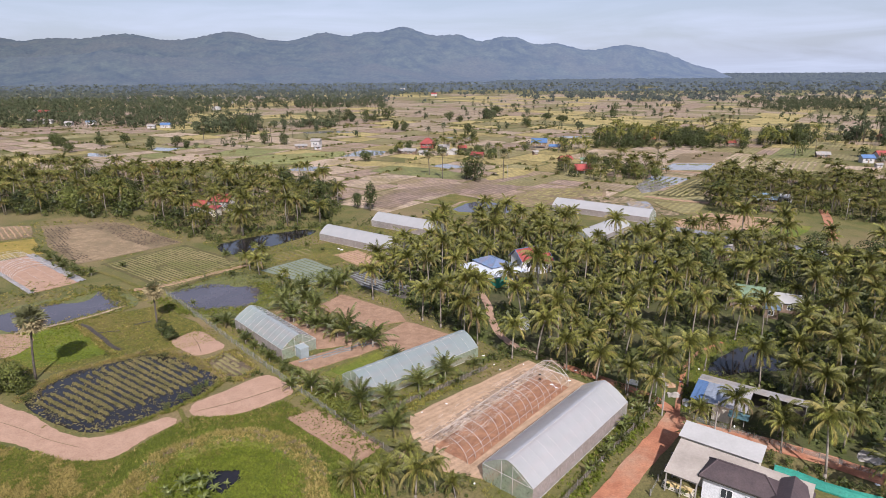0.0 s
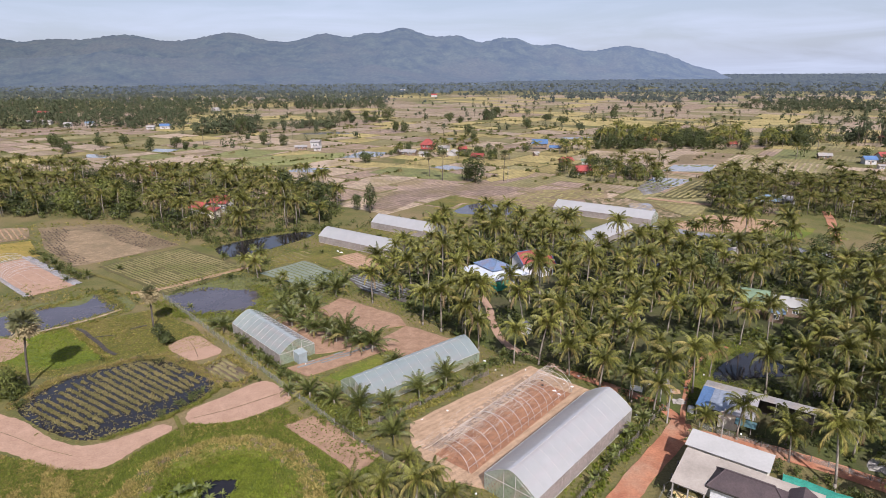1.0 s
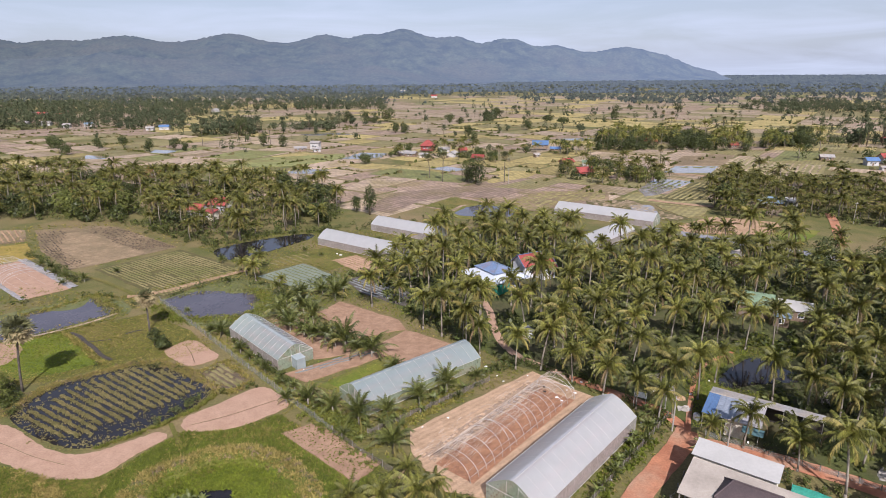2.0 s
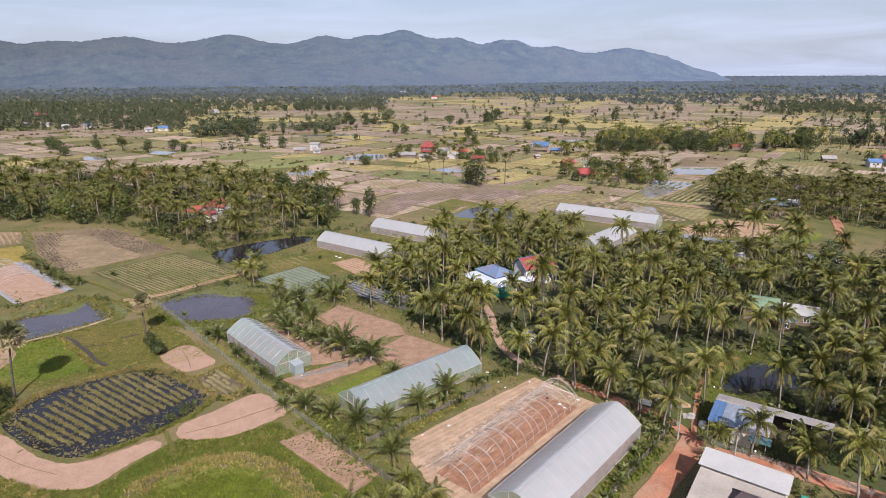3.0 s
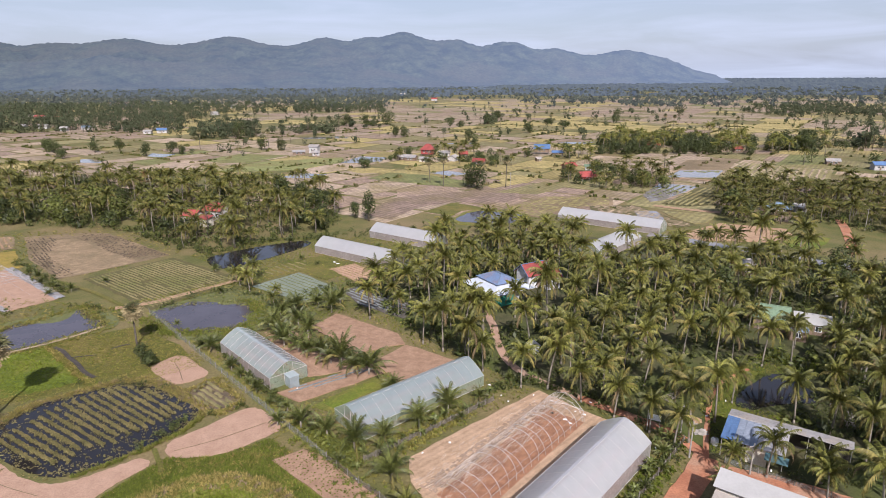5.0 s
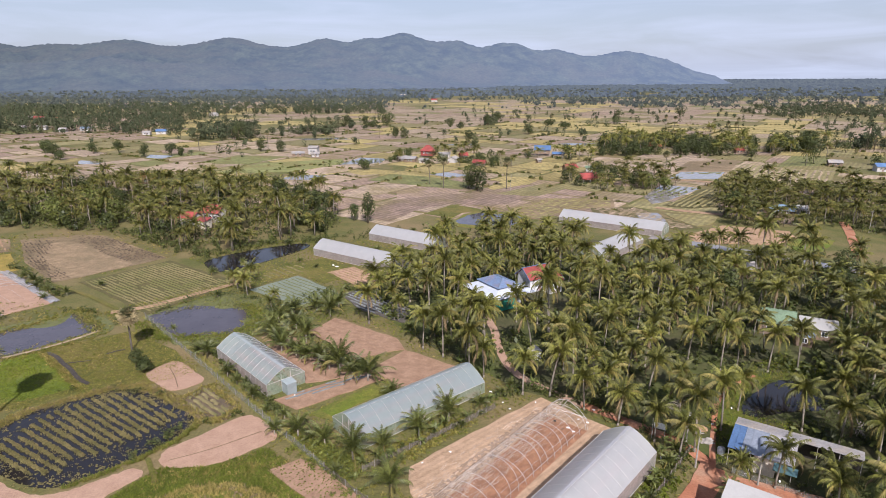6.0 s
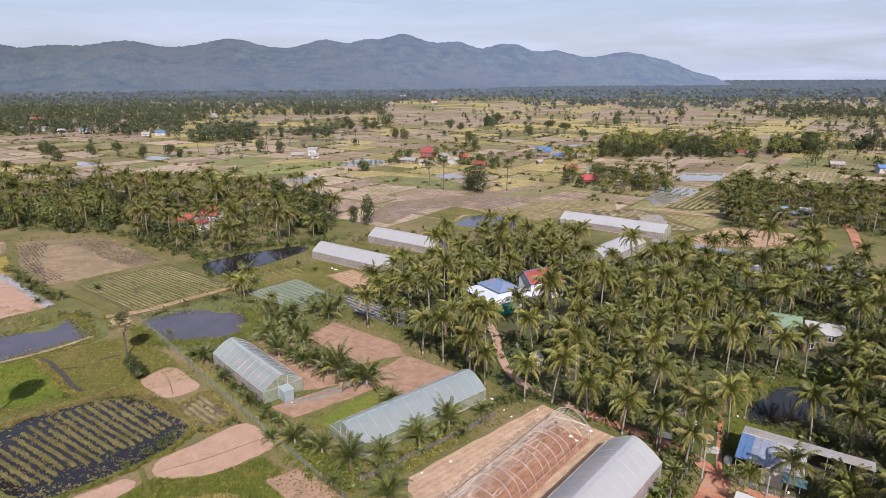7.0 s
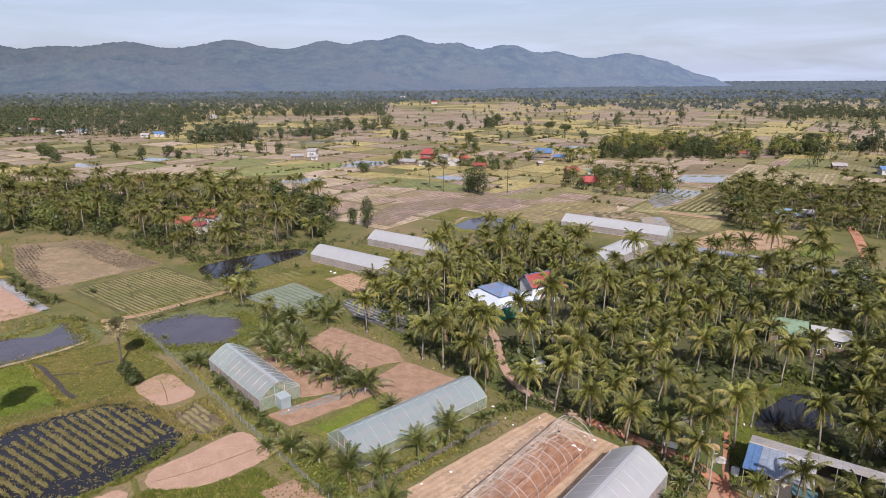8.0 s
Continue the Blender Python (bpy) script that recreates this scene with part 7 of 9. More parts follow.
ridges("garden_rows", [(-29, 130.8), (-25.6, 137.4), (-11.2, 126.6), (-9.2, 122), (-18, 118.2)], -36, 2.2, 1.4, 0.05, "soil_red", "faint raked beds of reddish soil", 0.15, 0.0, 10)
ridges("mulch_film", [(-28.9, 102.3), (-14.8, 112.4), (-12.6, 111), (-26.9, 100.6)], 36.5, 0.95, 0.6, 0.05, "mulch_film", "grey plastic mulch film over long beds", 0.16, 0.22, 11)
ridges("stubble_lines", [(-45.8, 102.6), (-43.3, 105.8), (-35.9, 98.8), (-36.0, 96.0), (-40.3, 96.8)], -40, 1.0, 0.7, 0.26, "row_crop", "tan stubble rows of a small plot", 0.14, 0.12, 12, 0.8)


def plot_tufts(name, ring, gap, seed, key, label, tall=0.9, size=0.9, keep=0.7):
    rng = random.Random(seed)
    got = [(rng.randrange(4), x, y, 0.12, rng.uniform(0, 6), size * rng.uniform(0.6, 1.4), tall * rng.uniform(0.6, 1.3)) for x, y in scatter(ring, gap, seed, keep)]
    merged(name, tufts, got, [M[key]], label, "plants")


ridges("far_rows", [(93, 262.5), (126, 301), (132, 297), (113.5, 260.5), (102.3, 257.2)], 52, 2.4, 1.2, 0.3, "paddy_olive", "crop rows of a dark field", 0.22, 0.0, 13)
ridges("paddy_weed", [(92, 282), (109, 312), (124, 303), (96, 272)], 52, 3.2, 1.5, 0.15, "weed", "weedy rows in a flooded paddy", 0.22, 0.4, 15)
ridges("paddy_weed", [(134, 350), (137, 355), (159, 355), (154, 347)], -36, 2.4, 1.2, 0.15, "weed", "weedy rows in a flooded paddy", 0.22, 0.4, 16)
ridges("wet_rows", [(61, 257), (80, 258.5), (86.5, 235.4), (91.5, 223.5), (84, 221), (59, 239)], -35, 2.0, 0.8, 0.15, "paddy_straw", "low pale rows of a wet paddy", 0.22, 0.2, 17)
ridges("wet_rows", [(21, 252), (45, 278.5), (74.5, 278.4), (70, 260.5), (50, 254.6), (38, 237)], -35, 2.4, 0.9, 0.15, "paddy_olive", "low weedy rows of a dry paddy", 0.22, 0.2, 18)
ridges("wet_rows", [(151, 336), (187, 388), (199, 375), (221, 354), (195, 314), (172, 306)], 57, 3.4, 1.3, 0.15, "paddy_straw", "pale rows of a wide paddy", 0.22, 0.15, 19)
plot_tufts("vegetables", [(-24.4, 82.6), (-20.7, 84.8), (-9.6, 75.2), (-12.4, 71.6)], 0.52, 5, "blade_green", "young cabbages in reddish soil", 0.45, 0.5, 0.8)


# ------------------------------------------------------------------ greenhouses
def arch(w, eave, apex, s):
    """Point of a slightly pointed greenhouse arch, s from 0 at one eave to 1 at the other."""
    q = 1 - 2 * s
    return w / 2 * q, eave + (apex - eave) * (1 - abs(q) ** 1.4)


def greenhouse(x, y, angle, length, w, eave, apex, film, side, label, ribs, porch=False):
    ob = root("greenhouse", label, "greenhouse", pose(x, y, 0, 0, 0, angle), "plastic greenhouses of the farm")
    n = 14
    prof = [arch(w, eave, apex, k / n) for k in range(n + 1)]
    rng = random.Random(int(length * 10))
    # film cover, slightly slack between the hoops
    b = Build()
    cols = ribs * 2 - 1
    vs = []
    for j in range(cols):
        u = length * j / (cols - 1)
        sag = 0.0 if j % 2 == 0 else 0.07
        for yy, zz in prof:
            vs.append((u, yy * (1 - sag / w * 2), zz - sag * (zz - eave) / (apex - eave) - (0.0 if j % 2 == 0 else 0.02)))
    m = n + 1
    b.add(vs, [(j * m + k, (j + 1) * m + k, (j + 1) * m + k + 1, j * m + k + 1) for j in range(cols - 1) for k in range(n)])
    part("film_cover", b.mesh("film_cover", [film], True), ob, "taut translucent plastic film")
    # ridge flap over the vent
    b = Build()
    b.slab([(0, -0.05, apex + 0.05), (length, -0.05, apex + 0.05), (length, 0.42, apex - 0.02), (0, 0.42, apex - 0.02)], 0.02)
    part("ridge_flap", b.mesh("ridge_flap", [film]), ob)
    hoop = Build()
    hoop.tube([(0, w / 2 * 0.985, 0)] + [(0, yy * (1.004 if porch else 1.001), zz + (0.01 if porch else 0.004)) for yy, zz in prof] + [(0, -w / 2 * 0.985, 0)], 0.024 if porch else 0.015, 5)
    hm = hoop.mesh("hoop", [M["pipe"]], True)
    for j in range(ribs):
        part("hoop", hm, ob, at=Matrix.Translation((length * j / (ribs - 1), 0, 0)))
    for sgn in (-1, 1):
        b = Build()
        b.add([(0, sgn * w / 2 * 0.995, 0.02), (length, sgn * w / 2 * 0.995, 0.02), (length, sgn * w / 2 * 0.995, eave), (0, sgn * w / 2 * 0.995, eave)], [(0, 1, 2, 3)])
        part("side_net", b.mesh("side_net", [M[side]]), ob, "grey insect netting wall")
        b = Build()
        b.tube([(0, sgn * w / 2, eave), (length, sgn * w / 2, eave)], 0.035, 5)
        b.tube([(0, sgn * w / 2, 0.12), (length, sgn * w / 2, 0.12)], 0.05, 5)
        part("rail", b.mesh("rail", [M["pipe"]]), ob)
    for u in (0.01, length - 0.01):
        b = Build()
        ring = [(u, w / 2, 0.02)] + [(u, yy, zz) for yy, zz in prof] + [(u, -w / 2, 0.02)]
        b.add(ring, [tuple(range(len(ring)))])
        part("end_net", b.mesh("end_net", [M["side_net_green"]]), ob, "green-tinted insect netting")
        b = Build()
        o = -0.05 if u < 1 else 0.05
        for yy in (-0.9, 0.9):
            b.tube([(u + o, yy, 0), (u + o, yy, apex - 0.5)], 0.04, 5)
        b.tube([(u + o, -w / 2, eave), (u + o, w / 2, eave)], 0.04, 5)
        b.tube([(u + o, -w / 2 + 0.3, eave), (u + o, -0.9, apex - 0.6)], 0.03, 4)
        part("end_frame", b.mesh("end_frame", [M["pipe"]]), ob)
    b = Build()
    b.tube([(0, 0, apex - 0.06), (length, 0, apex - 0.06)], 0.035, 5)
    part("ridge_pipe", b.mesh("ridge_pipe", [M["pipe"]]), ob)
    if porch:
        b = Build()
        b.box(-2.0, -0.1, -0.9, 0.9, 0.0, 2.1)
        b.slab([(-2.1, -1.0, 2.15), (0, -1.0, 2.3), (0, 1.0, 2.3), (-2.1, 1.0, 2.15)], 0.05)
        part("entry_porch", b.mesh("entry_porch", [M["film_clear"]]), ob, "small white film-covered entry porch")
    # planted beds inside
    for k in range(5):
        yy = -w / 2 + (k + 0.5) * w / 5
        b = Build()
        b.box(0.6, length - 0.6, yy - 0.45, yy + 0.45, 0.0, 0.22)
        part("bed", b.mesh("bed", [M["weed"] if k % 2 else M["soil_bed"]]), ob)
    return ob


greenhouse(8.6, 65.0, 49.3, 27.6, 8.1, 2.6, 4.95, M["film"], "side_net", "long greenhouse with milky white film and grey net walls", 14)
greenhouse(-15.3, 90.3, 41.2, 25.8, 8.0, 2.1, 4.3, M["film_blue"], "side_net_green", "greenhouse with bluish translucent film beside young palms", 13)
greenhouse(-28.4, 105.3, 133.4, 20.7, 7.5, 2.3, 4.4, M["film_clear"], "side_net", "greenhouse of clear streaked film with a small porch", 11, porch=True)
greenhouse(-39.4, 192.5, -35.0, 32.5, 8.0, 2.3, 4.6, M["film"], "side_net", "long white film greenhouse beside the canal", 15)
greenhouse(-24.4, 211.0, -35.0, 27.5, 8.0, 2.3, 4.6, M["film"], "side_net", "white film greenhouse half hidden by palms", 13)
greenhouse(43.0, 182.0, 47.6, 26.5, 8.5, 2.5, 5.0, M["film"], "side_net", "white film greenhouse rising behind the grove", 13)
greenhouse(45.0, 236.0, -35.5, 38.5, 8.5, 2.3, 4.6, M["film"], "side_net", "very long white film greenhouse behind palms", 17)


M["straw"] = material("dry_straw", (0.50, 0.41, 0.335), (0.36, 0.28, 0.22), 0.5, 4.0, rough=0.85, island=0.3, bump=0)
M["loose_film"] = material("crumpled_grey_film", (0.30, 0.295, 0.30), (0.20, 0.195, 0.20), 0.9, 4.0, rough=0.45, bump=0.3, c=(0.24, 0.20, 0.17), c_scale=0.4)
M["torn"] = material("dirty_torn_film", (0.52, 0.40, 0.31), (0.42, 0.30, 0.21), 0.9, 5.0, rough=0.7, bump=0.2, alpha=0.4)


def hoop_frame(x, y, angle, length, w, apex, count, label, strings=True, cover=0):
    """A greenhouse skeleton whose film is gone: bent hoops, sagging purlins and torn strings over bare beds."""
    ob = root("hoop_frame", label, "greenhouse frame", pose(x, y, 0, 0, 0, angle), "bare hoop frames")
    rng = random.Random(count)
    for k in range(count):
        u = (length if strings else length * 0.58) * k / (count - 1)
        b = Build()
        lean, sink = rng.uniform(-0.55, 0.55), rng.uniform(0.82, 1.04)
        first = rng.choice((3, 4, 4, 5)) if strings and k < count - 2 else 0
        b.tube([(u + lean * math.sin(math.pi * s / 12), w / 2 * math.cos(math.pi * s / 12), apex * sink * math.sin(math.pi * s / 12) ** 0.85) for s in range(first, 13)], 0.034, 5)
        part("hoop", b.mesh("hoop", [M["pipe"]], True), ob, "bare bent galvanised hoop")
    for s in (4, 5, 6, 8, 10) if strings else (6, 8, 10):
        b = Build()
        yy, zz = w / 2 * math.cos(math.pi * s / 12), apex * 0.94 * math.sin(math.pi * s / 12) ** 0.85
        pts = [(length * k / 24, yy + rng.uniform(-0.1, 0.1), zz - 0.18 * (k % 2) * rng.random()) for k in range(25)]
        b.tube(pts, 0.02, 4)
        part("purlin", b.mesh("purlin", [M["pipe"]]), ob)
    if strings:
        b = Build()
        for k in range(1300):
            u = rng.uniform(0, length)
            s0 = 3.0 + 5.6 * rng.random() ** 1.9
            s1 = s0 + rng.uniform(-1.3, 1.3)
            q = [(u, s0), (u + rng.uniform(-2.6, 2.6), s0 + 0.5 * (s1 - s0))]
            b.tube([(uu, w / 2 * math.cos(math.pi * ss / 12), apex * 0.95 * max(0.02, math.sin(math.pi * min(11.8, max(0.2, ss)) / 12)) ** 0.85) for uu, ss in q], 0.013, 3)
        tagged(part("torn_netting", b.mesh("torn_netting", [M["straw"]]), ob, "torn strings and net scraps"), kind="stuff")
    if strings:
        # crumpled film and net left lying along one side
        b = Build()
        n, vs = 60, []
        for j in range(n + 1):
            u = length * j / n
            for q in range(6):
                vs.append((u + rng.uniform(-0.15, 0.15), w / 2 - 0.4 + 0.5 * q + rng.uniform(-0.2, 0.2), 0.16 + 0.22 * math.sin(math.pi * q / 5) * (0.5 + 0.8 * rng.random()) + 0.06 * rng.random()))
        b.add(vs, [(6 * j + q, 6 * j + 6 + q, 6 * j + 7 + q, 6 * j + 1 + q) for j in range(n) for q in range(5) if rng.random() < 0.72])
        tagged(part("crumpled_film", b.mesh("crumpled_film", [M["torn"]]), ob, "crumpled dirty film and netting"), kind="stuff")
    if strings:
        # dry stems lying in swathes on the trampled side
        b = Build()
        for k in range(900):
            u, side = rng.uniform(-0.5, length + 0.5), w / 2 + rng.uniform(-2.6, 3.8)
            if noise.noise(Vector((u / 6, side / 0.8, 3.0))) + rng.uniform(-0.2, 0.2) < -0.05:
                continue
            a, ln, z = rng.gauss(0, 0.35), rng.uniform(0.4, 1.5), rng.uniform(0.12, 0.2)
            b.tube([(u, side, z), (u + ln * math.cos(a), side + ln * math.sin(a), z + rng.uniform(-0.02, 0.08))], 0.022, 3)
        tagged(part("straw_litter", b.mesh("straw_litter", [M["straw"]]), ob, "dry pale stems lying on the soil"), kind="stuff")
        b = Build()
        b.tube([(0, -w / 2, 1.15), (length, -w / 2, 1.1)], 0.028, 5)
        part("side_rail", b.mesh("side_rail", [M["pipe"]]), ob)
    if strings:
        # the end portal still stands, out of true, with loose pipes and film scraps round it
        b = Build()
        top = (length + 0.9, 0.2, apex + 0.1)
        b.tube([(length + 0.2, -w / 2 - 0.2, 0), (length + 0.5, -w / 2 + 0.2, 1.7), (length + 0.7, -w / 4, 2.9), top], 0.04, 6)
        b.tube([(length + 0.2, w / 2 - 0.4, 0), (length + 0.6, w / 2 - 0.5, 2.0), (length + 0.8, w / 4, 3.1), top], 0.04, 6)
        b.tube([(length + 0.5, -w / 2 + 0.2, 1.7), (length + 0.6, w / 2 - 0.5, 2.0)], 0.032, 5)
        b.tube([top, (length - 3.4, -0.2, apex)], 0.032, 5)
        b.tube([(length + 0.6, w / 2 - 0.5, 2.0), (length - 3.6, w / 2 - 1.0, 2.2)], 0.032, 5)
        b.tube([(length - 2.2, 1.4, apex - 0.3), (length + 0.5, -w / 2 + 0.3, 2.0)], 0.03, 5)
        part("end_portal", b.mesh("end_portal", [M["pipe"]]), ob, "crooked white pipe portal")
        for q in range(6):
            b = Build()
            x0, y0 = length - rng.uniform(-0.8, 3.2), rng.uniform(-2.8, 2.4)
            n = 7
            b.add([(x0 + rng.uniform(0.1, 0.5) * math.cos(2 * math.pi * k / n), y0 + rng.uniform(0.1, 0.4) * math.sin(2 * math.pi * k / n), 0.2 + rng.uniform(0, 0.12)) for k in range(n)] + [(x0, y0, 0.42)], [(k, (k + 1) % n, n) for k in range(n)])
            part("film_scrap", b.mesh("film_scrap", [M["white" if q % 3 == 0 else "dark" if q % 3 == 1 else "torn"]]), ob)
    if cover:
        b = Build()
        b.box(-0.5, length + 0.5, -w / 2 - 0.3, w / 2 + 0.3, 0.0, 0.12)
        part("soil_bed", b.mesh("soil_bed", [M["soil_pink"]]), ob, "flat bare pinkish soil bed")
    if not cover:
        b = Build()
        b.box(0.2, length - 0.2, -w / 2 - 0.3, w / 2 - 0.7, 0.02, 0.17)
        part("bed_base", b.mesh("bed_base", [M["soil_bed"]]), ob)
    for k in range(0 if cover else 6):
        yy = -w / 2 + (k + 0.5) * w / 7
        b = Build()
        n = int(length / 1.2)
        vs = []
        for j in range(n + 1):
            u = 0.3 + (length - 0.6) * j / n
            h = 0.07 * rng.uniform(0.3, 1.6)
            d = rng.uniform(-0.06, 0.06)
            vs += [(u, yy - 0.52, 0.08), (u, yy - 0.3 + d, 0.13 + h), (u, yy + 0.3 + d, 0.13 + h), (u, yy + 0.52, 0.08)]
        b.add(vs, [(4 * j + q, 4 * j + 4 + q, 4 * j + 5 + q, 4 * j + 1 + q) for j in range(n) for q in range(3)])
        part("soil_bed", b.mesh("soil_bed", [M["soil_bed"] if cover == 0 else M["soil_pink"]]), ob, "ridged red soil bed")
    if cover:
        for near, far, u0 in ((w / 2 - 0.3, w / 2 + 2.0, -1.5), (-w / 2 - 1.0, -w / 2 + 0.2, length * 0.3)):
            b = Build()
            n, vs = 50, []
            for j in range(n + 1):
                u = u0 + (length + 0.5 - u0) * j / n
                for q in range(7):
                    vs.append((u + rng.uniform(-0.2, 0.2), near + (far - near) * q / 6 + rng.uniform(-0.12, 0.12), 0.16 + 0.3 * rng.random() * math.sin(math.pi * q / 6)))
            b.add(vs, [(7 * j + q, 7 * j + 7 + q, 7 * j + 8 + q, 7 * j + 1 + q) for j in range(n) for q in range(6)])
            part("loose_film", b.mesh("loose_film", [M["loose_film"]]), ob, "crumpled grey plastic film lying along the bed")
    return ob


hoop_frame(0.9, 73.0, 50.2, 28.5, 7.2, 3.5, 16, "bare greenhouse hoops over ridged red soil beds")
hoop_frame(-130.2, 167.2, -38.7, 37.0, 10.5, 2.8, 18, "half covered low hoop tunnel over pinkish soil", False, 1)


# ------------------------------------------------------------------ houses
def window(parent, x, y, z, w, h, turn=0.0):
    at = pose(x, y, z, 0, 0, turn)
    b = Build()
    for x0, x1, z0, z1 in ((-w / 2, w / 2, -0.07, 0), (-w / 2, w / 2, h, h + 0.07), (-w / 2 - 0.07, -w / 2, -0.07, h + 0.07), (w / 2, w / 2 + 0.07, -0.07, h + 0.07), (-0.03, 0.03, 0, h)):
        b.box(x0, x1, -0.06, 0.05, z0, z1)
    ob = part("window", b.mesh("window", [M["white"]]), parent, at=at)
    p = Build()
    p.box(-w / 2, w / 2, -0.02, 0.03, 0, h)
    part("pane", p.mesh("pane", [M["glass"]]), ob, "dark glass pane")


def corrugated(b, a, c, d, e, thick=0.05, pitch=0.0, mat=0):
    """A sheet roof plane from its eave a-c to its top e-d."""
    b.slab([a, c, d, e], thick, mat)


def sheet_ribs(owner, a, c, d, e, pitch, m):
    """Standing ribs down a sheet roof plane, each a part of its own."""
    a, c, d, e = (Vector(q) for q in (a, c, d, e))
    n = max(2, int((c - a).length / pitch))
    side = (c - a).normalized() * 0.035
    up = (c - a).cross(e - a).normalized() * 0.045
    up = up if up.z > 0 else -up
    b = Build()
    q = e - a
    z = Vector((0, 0, 0))
    b.add([z - side, z + up, z + side, q - side, q + up, q + side], [(0, 3, 4, 1), (1, 4, 5, 2), (0, 1, 2), (3, 5, 4)])
    me = b.mesh("sheet_rib", [m])
    for k in range(1, n):
        part("sheet_rib", me, owner, at=Matrix.Translation(a.lerp(c, k / n)))


def house(x, y, angle, l, w, h, rise, roof, wall, label, kind="gable", over=0.5, lift=0.0, windows=2, name="house", group="houses of the plain", pitch=0.0, trim=None, ribs=False):
    ob = root(name, label, "house", pose(x, y, 0, 0, 0, angle), group)
    b = Build()
    sec = [(-w / 2, lift), (w / 2, lift), (w / 2, h), (0, h + rise * 0.93), (-w / 2, h)] if kind == "gable" else [(-w / 2, lift), (w / 2, lift), (w / 2, h + (rise * 0.85 if kind == "mono" else 0)), (-w / 2, h - 0.12)]
    n = len(sec)
    b.add([(sx * l / 2, yy, zz) for sx in (-1, 1) for yy, zz in sec],
          [tuple(range(n - 1, -1, -1)), tuple(range(n, 2 * n))] + [(k, (k + 1) % n, n + (k + 1) % n, n + k) for k in range(n)])
    part("body", b.mesh("house_body", [wall]), ob)
    lo, wo = l / 2 + over, w / 2 + over
    drop = rise * over / (w / 2) if kind != "mono" else 0.1
    b = Build()
    if kind == "gable":
        for s in (-1, 1):
            corrugated(b, (-lo, s * wo, h - drop), (lo, s * wo, h - drop), (lo, 0, h + rise), (-lo, 0, h + rise), 0.06, pitch)
    elif kind == "hip":
        r = max(0.4, l / 2 - w / 2 * 0.9)
        for s in (-1, 1):
            b.slab([(-lo, s * wo, h - drop), (lo, s * wo, h - drop), (r, 0, h + rise), (-r, 0, h + rise)], 0.06)
            b.slab([(s * lo, -wo, h - drop), (s * lo, wo, h - drop), (s * r, 0, h + rise)], 0.06)
    else:
        corrugated(b, (-lo, -wo, h - drop), (lo, -wo, h - drop), (lo, wo, h + rise), (-lo, wo, h + rise), 0.06, pitch)
    part("roof", b.mesh("roof", [roof]), ob)
    if kind in ("gable", "hip"):
        r = lo if kind == "gable" else max(0.4, l / 2 - w / 2 * 0.9)
        b = Build()
        b.tube([(-r, 0, h + rise + 0.05), (r, 0, h + rise + 0.05)], 0.11, 5)
        if kind == "gable" and trim is not None:
            for s in (-1, 1):
                b.tube([(s * lo, -wo, h - drop), (s * lo, 0, h + rise), (s * lo, wo, h - drop)], 0.12, 5)
        part("ridge_cap", b.mesh("ridge_cap", [trim or roof]), ob)
    if lift:
        for sx in (-1, 0, 1):
            for sy in (-1, 1):
                b = Build()
                b.box(sx * (l / 2 - 0.3) - 0.14, sx * (l / 2 - 0.3) + 0.14, sy * (w / 2 - 0.3) - 0.14, sy * (w / 2 - 0.3) + 0.14, 0, lift)
                part("stilt", b.mesh("stilt", [M["post"]]), ob)
    if windows:
        for k in range(windows):
            window(ob, -l / 2 + (k + 1) * l / (windows + 1), -w / 2 - 0.02, lift + (h - lift) * 0.38, min(1.1, l / (windows + 2)), min(1.1, (h - lift) * 0.4))
        b = Build()
        b.box(-0.45, 0.45, -w / 2 - 0.04, -w / 2 - 0.005, lift + 0.1, min(h - 0.2, lift + 2.1))
        part("door", b.mesh("door", [M["wall_wood"]]), ob, "dark wooden door", at=Matrix.Translation((l * 0.5 / (windows + 1) * 0.0 + l * 0.0, 0, 0)) if windows % 2 == 0 else Matrix.Translation((l / (windows + 1) / 2, 0, 0)))
    return ob


# long white-roofed outbuilding and the weathered roof in front of it
def long_outbuilding():
    ob = root("outbuilding", "long outbuilding with a plain white sheet roof", "building", pose(33.6, 71.6, 0, 0, 0, -36.5), "farm buildings by the road")
    b = Build()
    corrugated(b, (-0.2, -0.25, 4.35), (10.3, -0.25, 4.35), (10.3, 3.35, 4.95), (-0.2, 3.35, 4.95), 0.06, 0.0)
    part("roof", b.mesh("roof", [M["roof_white"]]), ob)
    b = Build()
    b.box(0.1, 10.0, 0.1, 0.25, 0, 4.3)
    b.box(0.1, 10.0, 2.9, 3.05, 0, 4.75)
    b.box(0.1, 0.25, 0.25, 2.9, 0, 4.3)
    b.box(9.85, 10.0, 0.25, 2.9, 0, 4.3)
    part("wall", b.mesh("wall", [M["wall_cream"]]), ob)
    return ob


long_outbuilding()


